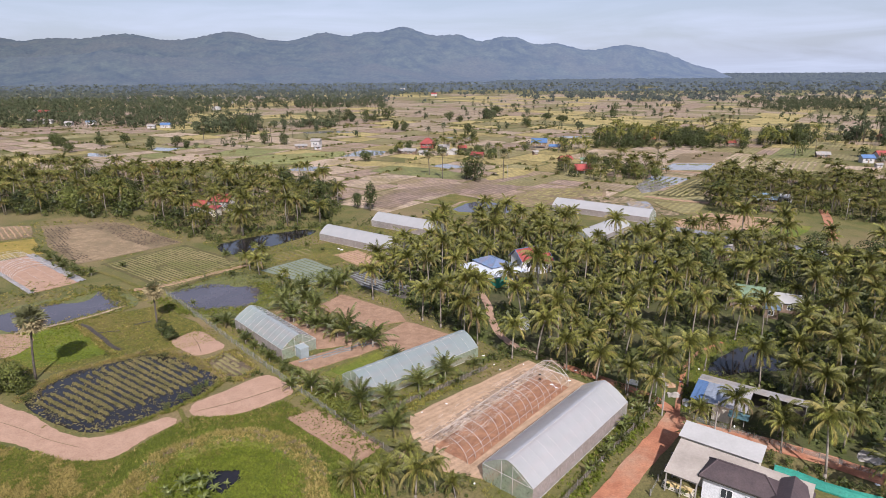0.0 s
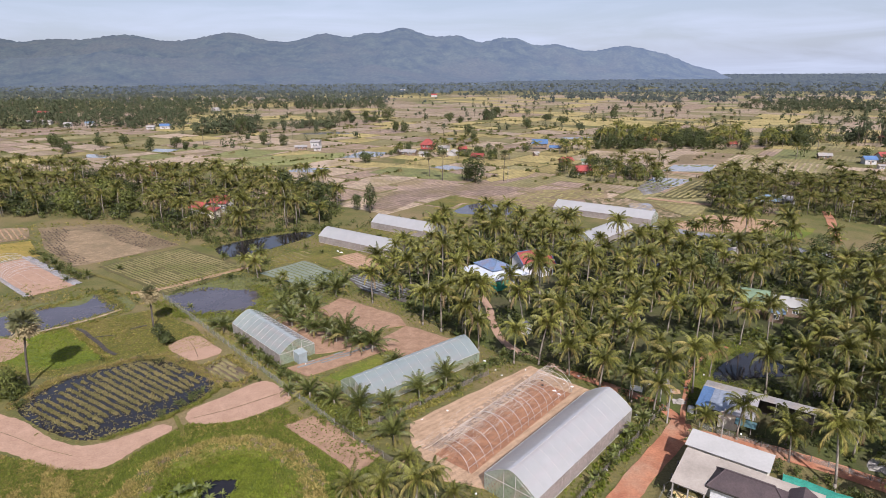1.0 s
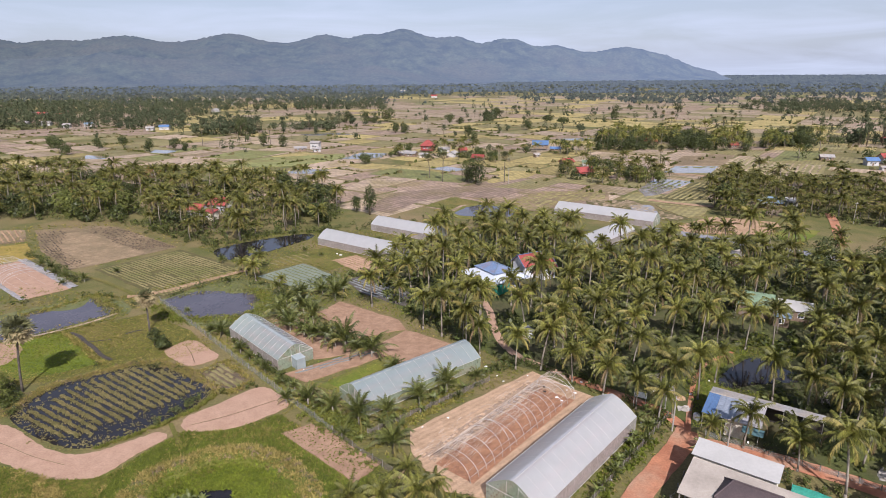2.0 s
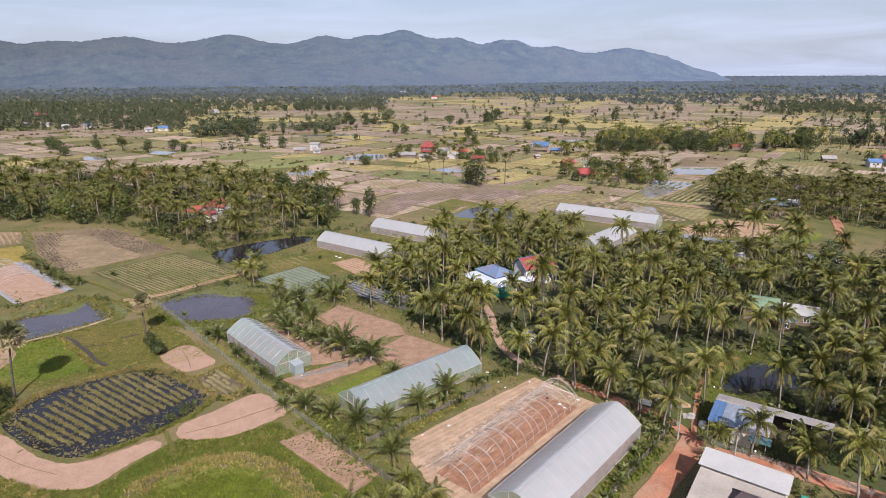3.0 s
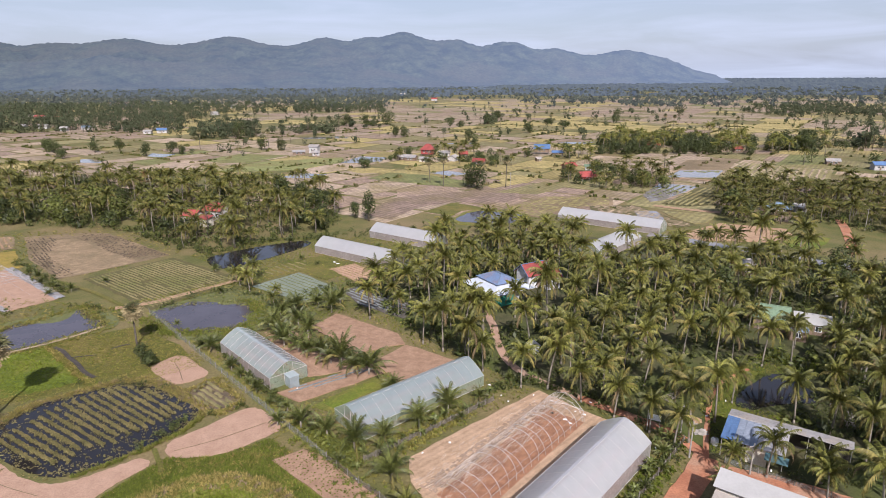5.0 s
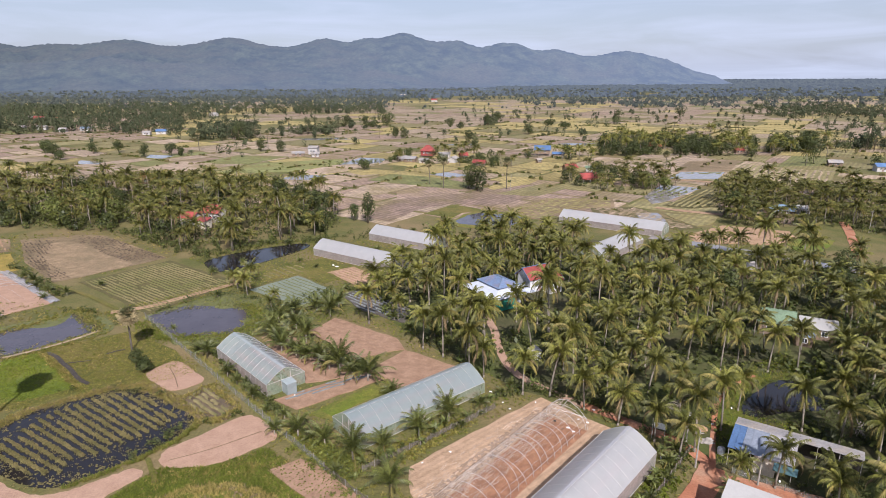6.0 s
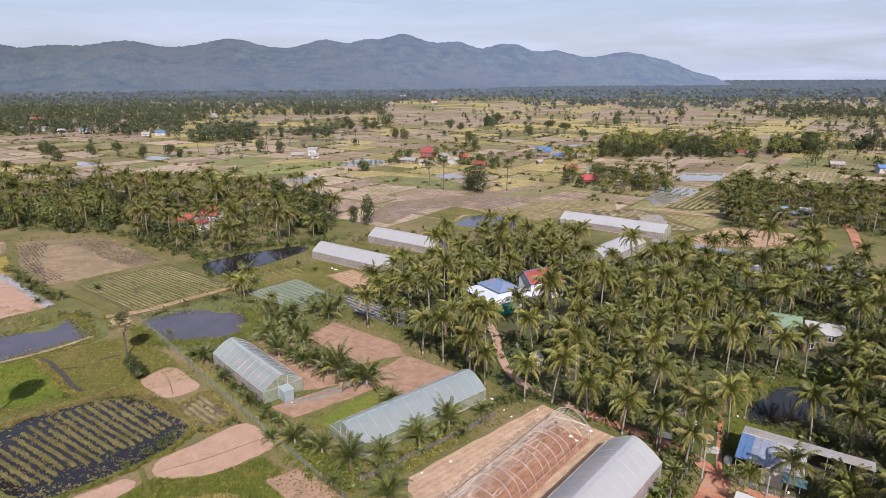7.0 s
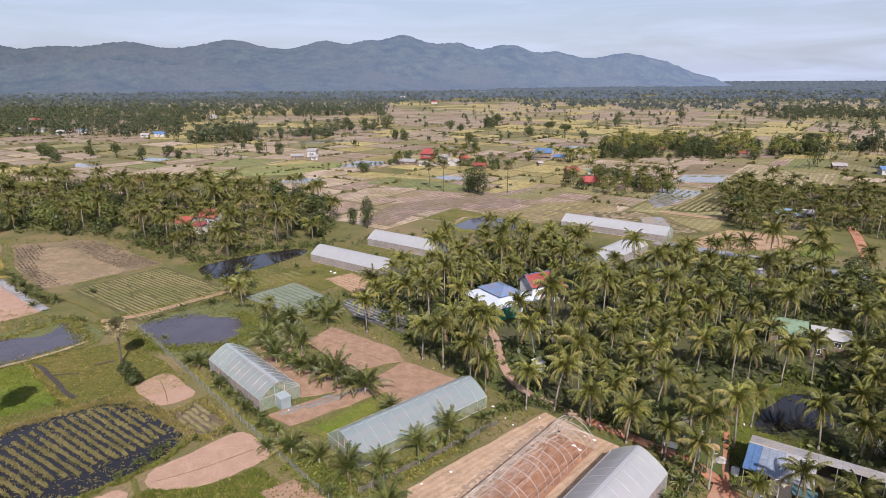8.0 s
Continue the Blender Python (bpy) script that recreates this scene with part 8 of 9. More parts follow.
def porch_house():
    """Weathered fibre-cement roof on posts with a raised cream terrace, at the road corner."""
    ob = root("porch_building", "low building with weathered beige roof and open porch", "building", pose(33.5, 71.0, 0, 0, 0, -36.5), "farm buildings by the road")
    b = Build()
    b.slab([(-0.1, -7.1, 3.1), (4.2, -7.1, 3.1), (4.2, -3.2, 3.72), (16.2, -3.2, 3.72), (16.2, -0.1, 4.2), (-0.1, -0.1, 4.2)], 0.07)
    part("roof", b.mesh("roof", [M["roof_beige"]]), ob, "weathered beige fibre-cement sheets")
    for x, y in ((0.2, -6.8), (2.1, -6.8), (4.0, -6.8), (0.2, -3.5)):
        b = Build()
        b.box(x - 0.08, x + 0.08, y - 0.08, y + 0.08, 0, 3.1 + (y + 7.1) * 0.155)
        part("post", b.mesh("post", [M["post"]]), ob)
    b = Build()
    b.box(0.1, 4.1, -3.1, -2.95, 0, 3.5)
    b.box(0.1, 0.25, -2.95, -0.2, 0, 3.7)
    b.box(4.3, 16.0, -3.1, -2.95, 0, 3.4)
    b.box(16.0, 16.15, -3.1, -0.2, 0, 3.5)
    part("wall", b.mesh("wall", [M["wall_cream"]]), ob)
    b = Build()
    b.box(-0.4, 3.6, -6.3, -4.8, 0, 0.45)
    part("terrace", b.mesh("terrace", [M["wall_cream"]]), ob, "raised cream terrace slab")
    b = Build()
    b.box(-0.1, 3.3, -6.1, -5.1, 0.45, 0.62)
    part("sand_bed", b.mesh("sand_bed", [material("yellow_sand", (0.62, 0.47, 0.22), (0.52, 0.39, 0.18), 0.8, 5.0)]), ob, "yellowish sand on the terrace")
    return ob


porch_house()


def tiled_house():
    ob = root("tiled_house", "white rendered house with dark brown tiled hip roof", "house", pose(33.2, 64.0, 0, 0, 0, -35.3), "farm buildings by the road")
    e, h, l, d = 3.5, 5.1, 12.4, 4.6
    b = Build()
    b.box(0.5, l - 0.4, 0.45, 0.63, 0, e)
    b.box(0.5, 0.68, 0.63, d - 0.4, 0, e)
    b.box(0.68, l - 0.4, d - 0.6, d - 0.4, 0, e)
    b.box(l - 0.6, l - 0.4, 0.63, d - 0.6, 0, e)
    part("wall", b.mesh("wall", [M["wall_white"]]), ob, "white rendered walls")
    b = Build()
    b.slab([(0, 0, e), (9.4, 0, e), (7.2, d / 2, h), (1.6, d / 2, h)], 0.1)
    b.slab([(0, d, e), (9.4, d, e), (7.2, d / 2, h), (1.6, d / 2, h)], 0.1)
    b.slab([(0, 0, e), (0, d, e), (1.6, d / 2, h)], 0.1)
    b.slab([(9.4, 0, e), (9.4, d, e), (7.2, d / 2, h)], 0.1)
    roof = part("roof", b.mesh("roof", [M["roof_brown"]]), ob, "dark brown tiled hip roof")
    # cross gable over the porch
    b = Build()
    gx, gw, gy = 10.2, 2.4, -0.9
    for s in (-1, 1):
        b.slab([(gx + s * gw, gy, e), (gx + s * gw, d + 0.1, e), (gx, d + 0.1, h - 0.15), (gx, gy, h - 0.15)], 0.1)
    part("porch_gable", b.mesh("porch_gable", [M["roof_brown"]]), ob)
    for x in (gx - gw + 0.4, gx + gw - 0.4):
        b = Build()
        b.box(x - 0.15, x + 0.15, gy + 0.2, gy + 0.5, 0, e)
        part("porch_column", b.mesh("porch_column", [M["wall_white"]]), ob)
    courses = 11
    for k in range(1, courses):
        t = k / courses
        b = Build()
        z, y = e + (h - e) * t, d / 2 * t
        b.tube([(1.6 * t, y, z + 0.03), (9.4 - 2.2 * t, y, z + 0.03)], 0.025, 3)
        part("tile_course", b.mesh("tile_course", [M["roof_brown"]]), roof)
    b = Build()
    b.tube([(1.6, d / 2, h + 0.06), (7.2, d / 2, h + 0.06)], 0.12, 6)
    b.tube([(9.4, 0, e + 0.05), (7.2, d / 2, h + 0.06)], 0.1, 6)
    for p in ((0, 0), (0, d)):
        b.tube([(p[0], p[1], e + 0.05), (1.6, d / 2, h + 0.06)], 0.1, 6)
    part("ridge_cap", b.mesh("ridge_cap", [M["roof_brown"]]), ob)
    b = Build()
    b.box(-0.05, 9.4, -0.1, 0.02, e - 0.22, e - 0.02)
    b.box(-0.1, 0.02, 0.0, d, e - 0.22, e - 0.02)
    part("fascia", b.mesh("fascia", [M["dark"]]), ob, "dark roof edge board")
    window(ob, 3.4, 0.43, 1.2, 1.3, 1.3)
    window(ob, 6.0, 0.43, 1.2, 0.7, 1.3)
    return ob


tiled_house()


def road_shed():
    ob = root("open_shed", "long open shed with blue and grey sheet roof", "shed", pose(39.9, 84.1, 0, 0, 0, -34), "farm buildings by the road")
    for x0, x1, key, lab in ((0, 1.7, "roof_blue", "blue metal sheets"), (1.72, 4.6, "zinc_blue", "pale blue-grey metal sheets"), (4.62, 8.3, "zinc_sunlit", "grey zinc sheets, paled for the sunlit front slope")):
        b = Build()
        b.slab([(x0, -0.2, 3.05), (x1, -0.2, 3.05), (x1, 5.6, 3.75), (x0, 5.6, 3.75)], 0.04)
        part("roof", b.mesh("roof", [M[key]]), ob, lab)
        sheet_ribs(ob, (x0, -0.2, 3.06), (x1, -0.2, 3.06), (x1, 5.6, 3.76), (x0, 5.6, 3.76), 0.75, M[key])
    for x0, x1 in ((0, 8.3), (8.32, 16.0)):
        b = Build()
        b.slab([(x0, 5.62, 3.76), (x1, 5.62, 3.66), (x1, 8.5, 3.4), (x0, 8.5, 3.4)], 0.04)
        part("back_roof", b.mesh("back_roof", [M["zinc"]]), ob, "weathered grey zinc sheets")
    b = Build()
    b.tube([(-0.05, 5.6, 3.79), (8.3, 5.6, 3.79)], 0.09, 5)
    part("ridge_cap", b.mesh("ridge_cap", [M["zinc"]]), ob)
    for x in (0.2, 3.0, 8.1):
        for y in (0.1, 5.3):
            b = Build()
            b.tube([(x, y, 0), (x, y, 3.02 + 0.12 * y)], 0.06, 6)
            part("post", b.mesh("post", [M["post"]]), ob)
    for x in (10.6, 13.2, 15.8):
        b = Build()
        b.tube([(x, 5.8, 0), (x, 5.8, 3.6)], 0.06, 6)
        part("post", b.mesh("post", [M["post"]]), ob)
    b = Build()
    b.box(3.4, 6.0, 0.3, 0.42, 0, 2.7)
    b.box(6.0, 6.12, 0.42, 4.9, 0, 3.0)
    part("wall_panel", b.mesh("wall_panel", [M["wall_cream"]]), ob, "cream sheet wall panel")
    b = Build()
    b.box(0.3, 15.8, 8.2, 8.3, 0, 3.3)
    part("back_wall", b.mesh("back_wall", [M["dark"]]), ob)
    b = Build()
    b.box(1.0, 2.6, 1.0, 2.0, 0, 0.8)
    b.box(1.2, 2.4, 2.6, 3.4, 0, 1.1)
    part("bench", b.mesh("bench", [M["wall_wood"]]), ob)
    b = Build()
    b.slab([(5.9, -1.5, 2.4), (8.8, -1.5, 2.4), (8.8, -0.22, 2.85), (5.9, -0.22, 2.85)], 0.04)
    part("awning", b.mesh("awning", [M["teal_roof"]]), ob, "low dark teal sheet awning")

road_shed()


def pavilion():
    ob = root("pavilion", "two-tier house with blue hip roof over white sheet eaves", "house", pose(12.8, 149.8, 0, 0, 0, 33), "houses in the grove")
    b = Build()
    b.box(-0.12, 0.12, -0.12, 0.12, 0, 3.5)
    col = b.mesh("column", [M["post"]])
    for x in (-4.0, 0, 4.0):
        for y in (-5.4, -1.8, 1.8, 5.4):
            part("column", col, ob, at=Matrix.Translation((x, y, 0)))
    b = Build()
    b.box(-3.4, 3.4, -4.6, 4.6, 0, 3.6)
    part("wall", b.mesh("wall", [M["wall_white"]]), ob)
    b = Build()
    a, c, z0, z1 = (6.3, 7.0), (2.9, 3.6), 3.3, 4.7
    q = [(-1, -1), (1, -1), (1, 1), (-1, 1)]
    for k in range(4):
        s, t = q[k], q[(k + 1) % 4]
        b.slab([(s[0] * a[0], s[1] * a[1], z0), (t[0] * a[0], t[1] * a[1], z0), (t[0] * c[0], t[1] * c[1], z1), (s[0] * c[0], s[1] * c[1], z1)], 0.06)
    part("lower_roof", b.mesh("lower_roof", [M["pale_sheet"]]), ob, "white sheet lower roof")
    b = Build()
    a, r, z0, z1 = (3.5, 4.4), 1.4, 4.9, 6.3
    for s in (-1, 1):
        b.slab([(s * a[0], -a[1], z0), (s * a[0], a[1], z0), (0, r, z1), (0, -r, z1)], 0.06)
        b.slab([(-a[0], s * a[1], z0), (a[0], s * a[1], z0), (0, s * r, z1)], 0.06)
    part("upper_roof", b.mesh("upper_roof", [M["roof_slate"]]), ob, "blue metal hip roof")
    b = Build()
    b.tube([(0, -r, z1 + 0.06), (0, r, z1 + 0.06)], 0.1, 5)
    for sx in (-1, 1):
        for sy in (-1, 1):
            b.tube([(sx * a[0], sy * a[1], z0 + 0.05), (0, sy * r, z1 + 0.06)], 0.08, 5)
    part("ridge_cap", b.mesh("ridge_cap", [M["roof_lightblue"]]), ob)
    b = Build()
    b.add([(-4.6, -6.4, 0.1), (0.5, -6.4, 0.1), (0.5, -6.3, 2.6), (-4.6, -6.3, 2.6)], [(0, 1, 2, 3)])
    b.add([(-4.6, -6.4, 0.1), (-4.6, 0.0, 0.1), (-4.6, 0.0, 2.6), (-4.6, -6.3, 2.6)], [(0, 1, 2, 3)])
    part("shade_net", b.mesh("shade_net", [M["teal_net"]]), ob, "teal shade netting")
    return ob


pavilion()
house(22.8, 158.6, 30, 6.6, 5.2, 4.1, 2.1, M["roof_red"], M["wall_white"], "white house with red gable roof and blue trim", "gable", 0.6, 0.0, 2, "house", "houses in the grove", 0.6, M["roof_blue"])
house(27.0, 156.4, 30, 4.0, 3.6, 3.7, 1.6, M["roof_red"], M["wall_white"], "red-roofed gable wing of a white house", "gable", 0.5, 0.0, 1, "house_wing", "houses in the grove", 0.6, M["roof_blue"])
house(71.4, 131.0, -28, 6.4, 5.4, 3.2, 1.8, M["roof_green"], M["wall_wood"], "bungalow with faded green gable roof", "gable", 0.5, 0.0, 2, "house", "houses in the grove", 0.7)
house(79.0, 128.2, -28, 6.5, 4.6, 2.6, 0.6, M["roof_white"], M["wall_wood"], "outbuilding with white sheet roof in the grove", "mono", 0.4, 0.0, 2, "outbuilding", "houses in the grove", 0.8)
house(73.8, 124.2, -28, 3.0, 3.0, 2.5, 0.5, M["roof_lightblue"], M["wall_wood"], "little annex with pale blue roof", "mono", 0.3, 0.0, 1, "annex", "houses in the grove", 0.6)
house(82.5, 168, 20, 5, 4, 3.0, 1.0, M["zinc"], M["wall_wood"], "small grey-roofed hut among palms", "gable", 0.4, 0.0, 1, "hut", "houses in the grove")
house(100, 150, 60, 5, 4, 2.8, 1.0, M["zinc"], M["wall_far"], "white hut with grey roof among palms", "gable", 0.4, 0.0, 1, "hut", "houses in the grove")
house(17.4, 117.6, 40, 1.8, 1.6, 1.8, 0.5, M["roof_white"], M["white"], "small white pump hut beside the path", "mono", 0.2, 0.0, 0, "pump_hut", "houses in the grove")

house(-34.6, 58.6, 12, 3.2, 2.8, 1.9, 0.7, M["roof_red"], M["wall_wood"], "little field hut with a red sheet roof", "gable", 0.3, 0.0, 1, "hut", "huts of the farm")

# houses of the west grove, the plain and the villages
house(-90.0, 236.0, -18, 7, 5.5, 4.4, 2.0, M["roof_red"], M["wall_far"], "two-storey white house with red tiled roof", "gable", 0.7, 0.0, 3, "house", "houses in the west grove")
house(-97.0, 230.0, -18, 6, 5, 3.4, 1.6, M["roof_red"], M["wall_far"], "low white wing with red tiled roof", "gable", 0.5, 0.0, 2, "house_wing", "houses in the west grove")
house(-90.5, 225.0, -18, 5, 3.5, 3.0, 0.8, M["roof_red"], M["wall_cream"], "porch with faded red sheet roof", "mono", 0.4, 0.0, 2, "porch", "houses in the west grove")
house(-152, 312, 10, 7, 5, 5, 2.0, M["roof_red"], M["wall_wood"], "red-roofed stilt house behind palms", "gable", 0.6, 2.0, 2, "house", "houses in the west grove")
house(129.0, 243.5, 38, 5.4, 4.4, 2.4, 1.5, M["roof_lightblue"], M["wall_wood"], "wooden house with pale blue gable roof", "gable", 0.6, 0.0, 2, "house", "houses in the east grove", 0.8)
house(136.0, 245.5, -40, 5.4, 4.4, 2.4, 1.5, M["roof_lightblue"], M["wall_wood"], "pale blue roofed house among palms", "gable", 0.6, 0.0, 2, "house", "houses in the east grove", 0.8)
house(142.5, 245.5, -20, 4, 3.5, 2.6, 0.8, M["roof_white"], M["wall_far"], "low white building with sheet roof", "mono", 0.4, 0.0, 2, "outbuilding", "houses in the east grove")
house(-13.5, 430, -10, 9, 7, 5.0, 3.0, M["roof_red"], M["roof_red"], "tall stilt house with red roof and red walls", "hip", 0.8, 1.2, 3, "house", "houses of the village")
for x, y, a, l, w, h, r, roof, wall, lab in (((-24, 404, -20, 9, 6, 3.4, 1.6, "zinc", "wall_wood", "rusty grey-roofed village house"), (-30, 409, 30, 7, 5, 3.0, 1.3, "zinc", "wall_wood", "grey-roofed village hut"),
        (-15, 398, -30, 7, 5, 3.0, 1.2, "zinc", "wall_cream", "low grey-roofed village shed"), (-2, 426, 15, 9, 6, 3.6, 1.4, "roof_white", "wall_white", "white-roofed village house"),
        (4, 402, 70, 9, 6, 3.6, 1.6, "roof_white", "wall_white", "white gable house in the village"), (11, 422, 20, 6, 5, 3.2, 1.8, "roof_red", "wall_wood", "small red-roofed village house"),
        (20, 384, -25, 9, 5, 3.2, 1.8, "roof_red", "wall_wood", "low red-roofed village house"), (-1, 396, 0, 5, 4, 2.6, 0.8, "zinc", "wall_wood", "grey village lean-to"),
        (-97, 447, -8, 8, 7, 6.5, 1.4, "roof_white", "wall_white", "two-storey white house on the plain"), (-106, 437, 10, 10, 6, 3.0, 1.2, "zinc", "wall_wood", "long grey-roofed farm building"),
        (-93, 432, 20, 6, 5, 3.0, 1.0, "zinc", "wall_white", "small grey-roofed shed"),
        (67, 436, -8, 13, 8, 6.0, 3.0, "roof_blue", "wall_wood", "large stilt house with bright blue roof"))
              + ((76, 423, -8, 9, 5, 4.0, 1.2, "roof_blue", "wall_wood", "blue-roofed wing of a stilt house"),
        (59, 398, 30, 4, 3, 3.0, 0.8, "roof_white", "wall_wood", "small grey-roofed hut beside a yard"),
        (74, 324, 18, 11, 7, 3.8, 2.4, "roof_red", "roof_red", "red-roofed stilt house in a garden"), (72, 362, 24, 9, 6, 3.4, 2.0, "roof_red", "wall_wood", "house with faded red tiled roof"),
        (84, 362, -10, 6, 4, 3.0, 1.0, "roof_green", "wall_white", "small green-roofed hut"), (158, 472, -12, 11, 6, 4.0, 2.2, "roof_red", "wall_wood", "red-roofed house below a wooded belt"),
        (146, 462, 10, 6, 4, 2.8, 1.0, "roof_white", "wall_white", "white-roofed house below a wooded belt"), (210, 446, 0, 7, 5, 3.4, 1.6, "roof_red", "wall_wood", "small red-roofed house by the trees"),
        (344, 478, 0, 9, 6, 4, 1.8, "roof_red", "wall_wood", "red-roofed house by the trees"),
        (251, 358, -6, 8, 6, 4.5, 1.8, "roof_blue", "wall_white", "bright blue-roofed house on the plain"), (268, 368, 0, 12, 7, 5.0, 2.6, "roof_red", "wall_white", "white house with orange-red roof"),
        (238, 380, -15, 9, 6, 3.4, 1.6, "zinc", "wall_wood", "dark grey-roofed barn"))
              + ((246, 340, 0, 4, 3, 2.6, 0.6, "roof_white", "wall_white", "little white hut by a field"),
        (-296, 606, 6, 9, 6, 3.4, 1.4, "roof_white", "wall_white", "small white village house"), (-284, 612, 6, 12, 7, 4.4, 2.0, "roof_blue", "wall_white", "blue-roofed village house"),
        (-385, 655, 8, 11, 7, 4, 1.8, "roof_lightblue", "wall_white", "pale blue roofed village house"), (-400, 640, 0, 9, 6, 4, 1.8, "roof_white", "wall_white", "white village house"),
        (-440, 668, 5, 12, 7, 4.5, 1.8, "roof_white", "wall_white", "white-roofed village house"), (-466, 672, -8, 12, 7, 4, 1.8, "roof_white", "wall_white", "long white village house"),
        (-482, 640, 0, 7, 6, 5, 1.8, "roof_red", "wall_white", "white house with red roof"), (-530, 800, 0, 16, 9, 6, 3, "roof_red", "wall_white", "village house with bright red roof"),
        (-500, 790, 10, 12, 8, 5, 2.4, "roof_red", "wall_wood", "village house with faded red roof"), (-560, 830, 0, 18, 9, 5, 2, "roof_white", "wall_white", "white-roofed village house"),
        (-340, 900, 0, 14, 8, 5, 2, "roof_white", "wall_white", "white house at the wood edge"))
              + ((-380, 1100, 0, 14, 8, 6, 2, "roof_white", "wall_white", "white house by the woods"),
        (-30, 1400, 0, 16, 9, 6, 3, "roof_red", "wall_white", "distant red-roofed house"), (-90, 1750, 0, 18, 9, 6, 3, "roof_white", "wall_white", "distant white house"), (-130, 1800, 0, 18, 9, 6, 3, "roof_white", "wall_white", "distant white house"),
        (560, 770, 0, 12, 8, 6, 2, "roof_blue", "wall_white", "distant house with blue roof"))):
    if len(lab.split()) < 5:
        lab += " among trees and paddies"
    house(x, y, a, l * 0.8, w * 0.8, h * 0.75, r * 0.8, M["zinc" if roof == "roof_white" else roof], M["wall_far" if wall == "wall_white" else wall], lab, "gable", 0.6, 1.6 if "stilt" in lab else 0.0, 2, "house", "houses of the village")


# ------------------------------------------------------------------ fences, posts and small things
def fence(name, line, gap, height, net, label, post_r=0.045):
    ob = root(name, label, "fence")
    pts, acc = [], 0.0
    for (x1, y1), (x2, y2) in zip(line, line[1:]):
        d = math.hypot(x2 - x1, y2 - y1)
        n = max(1, round(d / gap))
        for k in range(n):
            pts.append((x1 + (x2 - x1) * k / n, y1 + (y2 - y1) * k / n))
    pts.append(line[-1])
    rng = random.Random(len(pts))
    b = Build()
    b.box(-post_r, post_r, -post_r, post_r, -0.1, height + 0.08)
    pm = b.mesh("post", [M["fence_post"]])
    for x, y in pts:
        part("post", pm, ob, at=pose(x, y, 0, rng.uniform(-4, 4), rng.uniform(-4, 4), 0))
    b = Build()
    for (x1, y1), (x2, y2) in zip(pts, pts[1:]):
        h1, h2, sag = height * rng.uniform(0.9, 1.02), height * rng.uniform(0.9, 1.02), rng.uniform(0.02, 0.15)
        mx_, my_ = (x1 + x2) / 2, (y1 + y2) / 2
        b.add([(x1, y1, 0.02), (mx_, my_, 0.02), (x2, y2, 0.02), (x1, y1, h1), (mx_, my_, (h1 + h2) / 2 - sag), (x2, y2, h2)], [(0, 1, 4, 3), (1, 2, 5, 4)])
    part("netting", b.mesh("netting", [M[net]]), ob, "sagging fence netting")
    return ob


M["fence_thin"] = material("thin_wire_net", (0.34, 0.34, 0.31), (0.26, 0.26, 0.24), 0.6, 5.0, bump=0, alpha=0.35)
fence("fence", [(-69.8, 138.5), (-56.4, 124.4), (-40.3, 107.0), (-26.5, 92.4), (-17.2, 82.6)], 2.6, 1.4, "fence_thin", "concrete-post wire fence along the path")
fence("fence", [(-11.8, 82.2), (-2.3, 90.0), (8.2, 99.2)], 2.0, 1.1, "fence", "low grey net fence between plots")
fence("fence", [(12, 58.5), (18.2, 66.0), (31.0, 81.0), (36.0, 87.0)], 2.2, 1.2, "fence", "grey net fence along the road verge")
fence("fence", [(-17.2, 82.6), (-11.8, 77.2), (-7, 72.8)], 2.2, 1.2, "fence", "grey net fence at the meadow edge")
fence("fence", [(40.0, 82.2), (47, 77.0), (54, 72.2), (60, 68)], 2.4, 1.0, "fence_thin", "thin wire fence along the drive")
fence("road_marker_fence", [(27.4, 64.4), (29.4, 67.4), (31.2, 69.6), (33.0, 72.4)], 3.2, 0.9, "fence_thin", "low white posts beside the road", 0.09)


def teal_screen():
    ob = root("shade_screen", "long sagging teal shade net on posts", "shade net")
    line = [(46.0, 69.2), (48.3, 67.6), (50.8, 65.6), (53.4, 63.9), (56, 62.4), (59, 60)]
    b = Build()
    rng = random.Random(3)
    v = []
    for x, y in line:
        v += [(x + 0.3, y + 0.5, 1.0 + rng.uniform(-0.15, 0.15)), (x, y, 0.8 + rng.uniform(-0.2, 0.1)), (x - 0.35, y - 0.5, 0.35 + rng.uniform(-0.15, 0.1)), (x - 0.3, y - 0.5, 0.05)]
    b.add(v, [(4 * k + q, 4 * k + 4 + q, 4 * k + 5 + q, 4 * k + 1 + q) for k in range(len(line) - 1) for q in range(3)])
    part("netting", b.mesh("netting", [M["teal_net"]]), ob, "teal green shade netting")
    for x, y in line:
        b = Build()
        b.tube([(x + 0.3, y + 0.5, 0), (x + 0.3, y + 0.5, 1.1)], 0.05, 5)
        part("post", b.mesh("post", [M["post"]]), ob)


teal_screen()


def sign_board():
    ob = root("sign_board", "blank pale sign board on a post by the path", "sign", pose(32.4, 90.2, 0, 0, 0, -28))
    b = Build()
    b.tube([(-0.95, 0, 0), (-0.95, 0, 3.4)], 0.08, 6)
    part("post", b.mesh("post", [M["post"]]), ob)
    b = Build()
    b.box(-0.85, 0.95, -0.03, 0.03, 1.7, 2.6)
    part("board", b.mesh("board", [M["white"]]), ob, at=pose(0, 0, 0, -14, 0, 0))
    b = Build()
    b.tube([(0.85, 0.1, 0), (0.85, 0.05, 1.8)], 0.05, 5)
    part("brace", b.mesh("brace", [M["post"]]), ob)


sign_board()


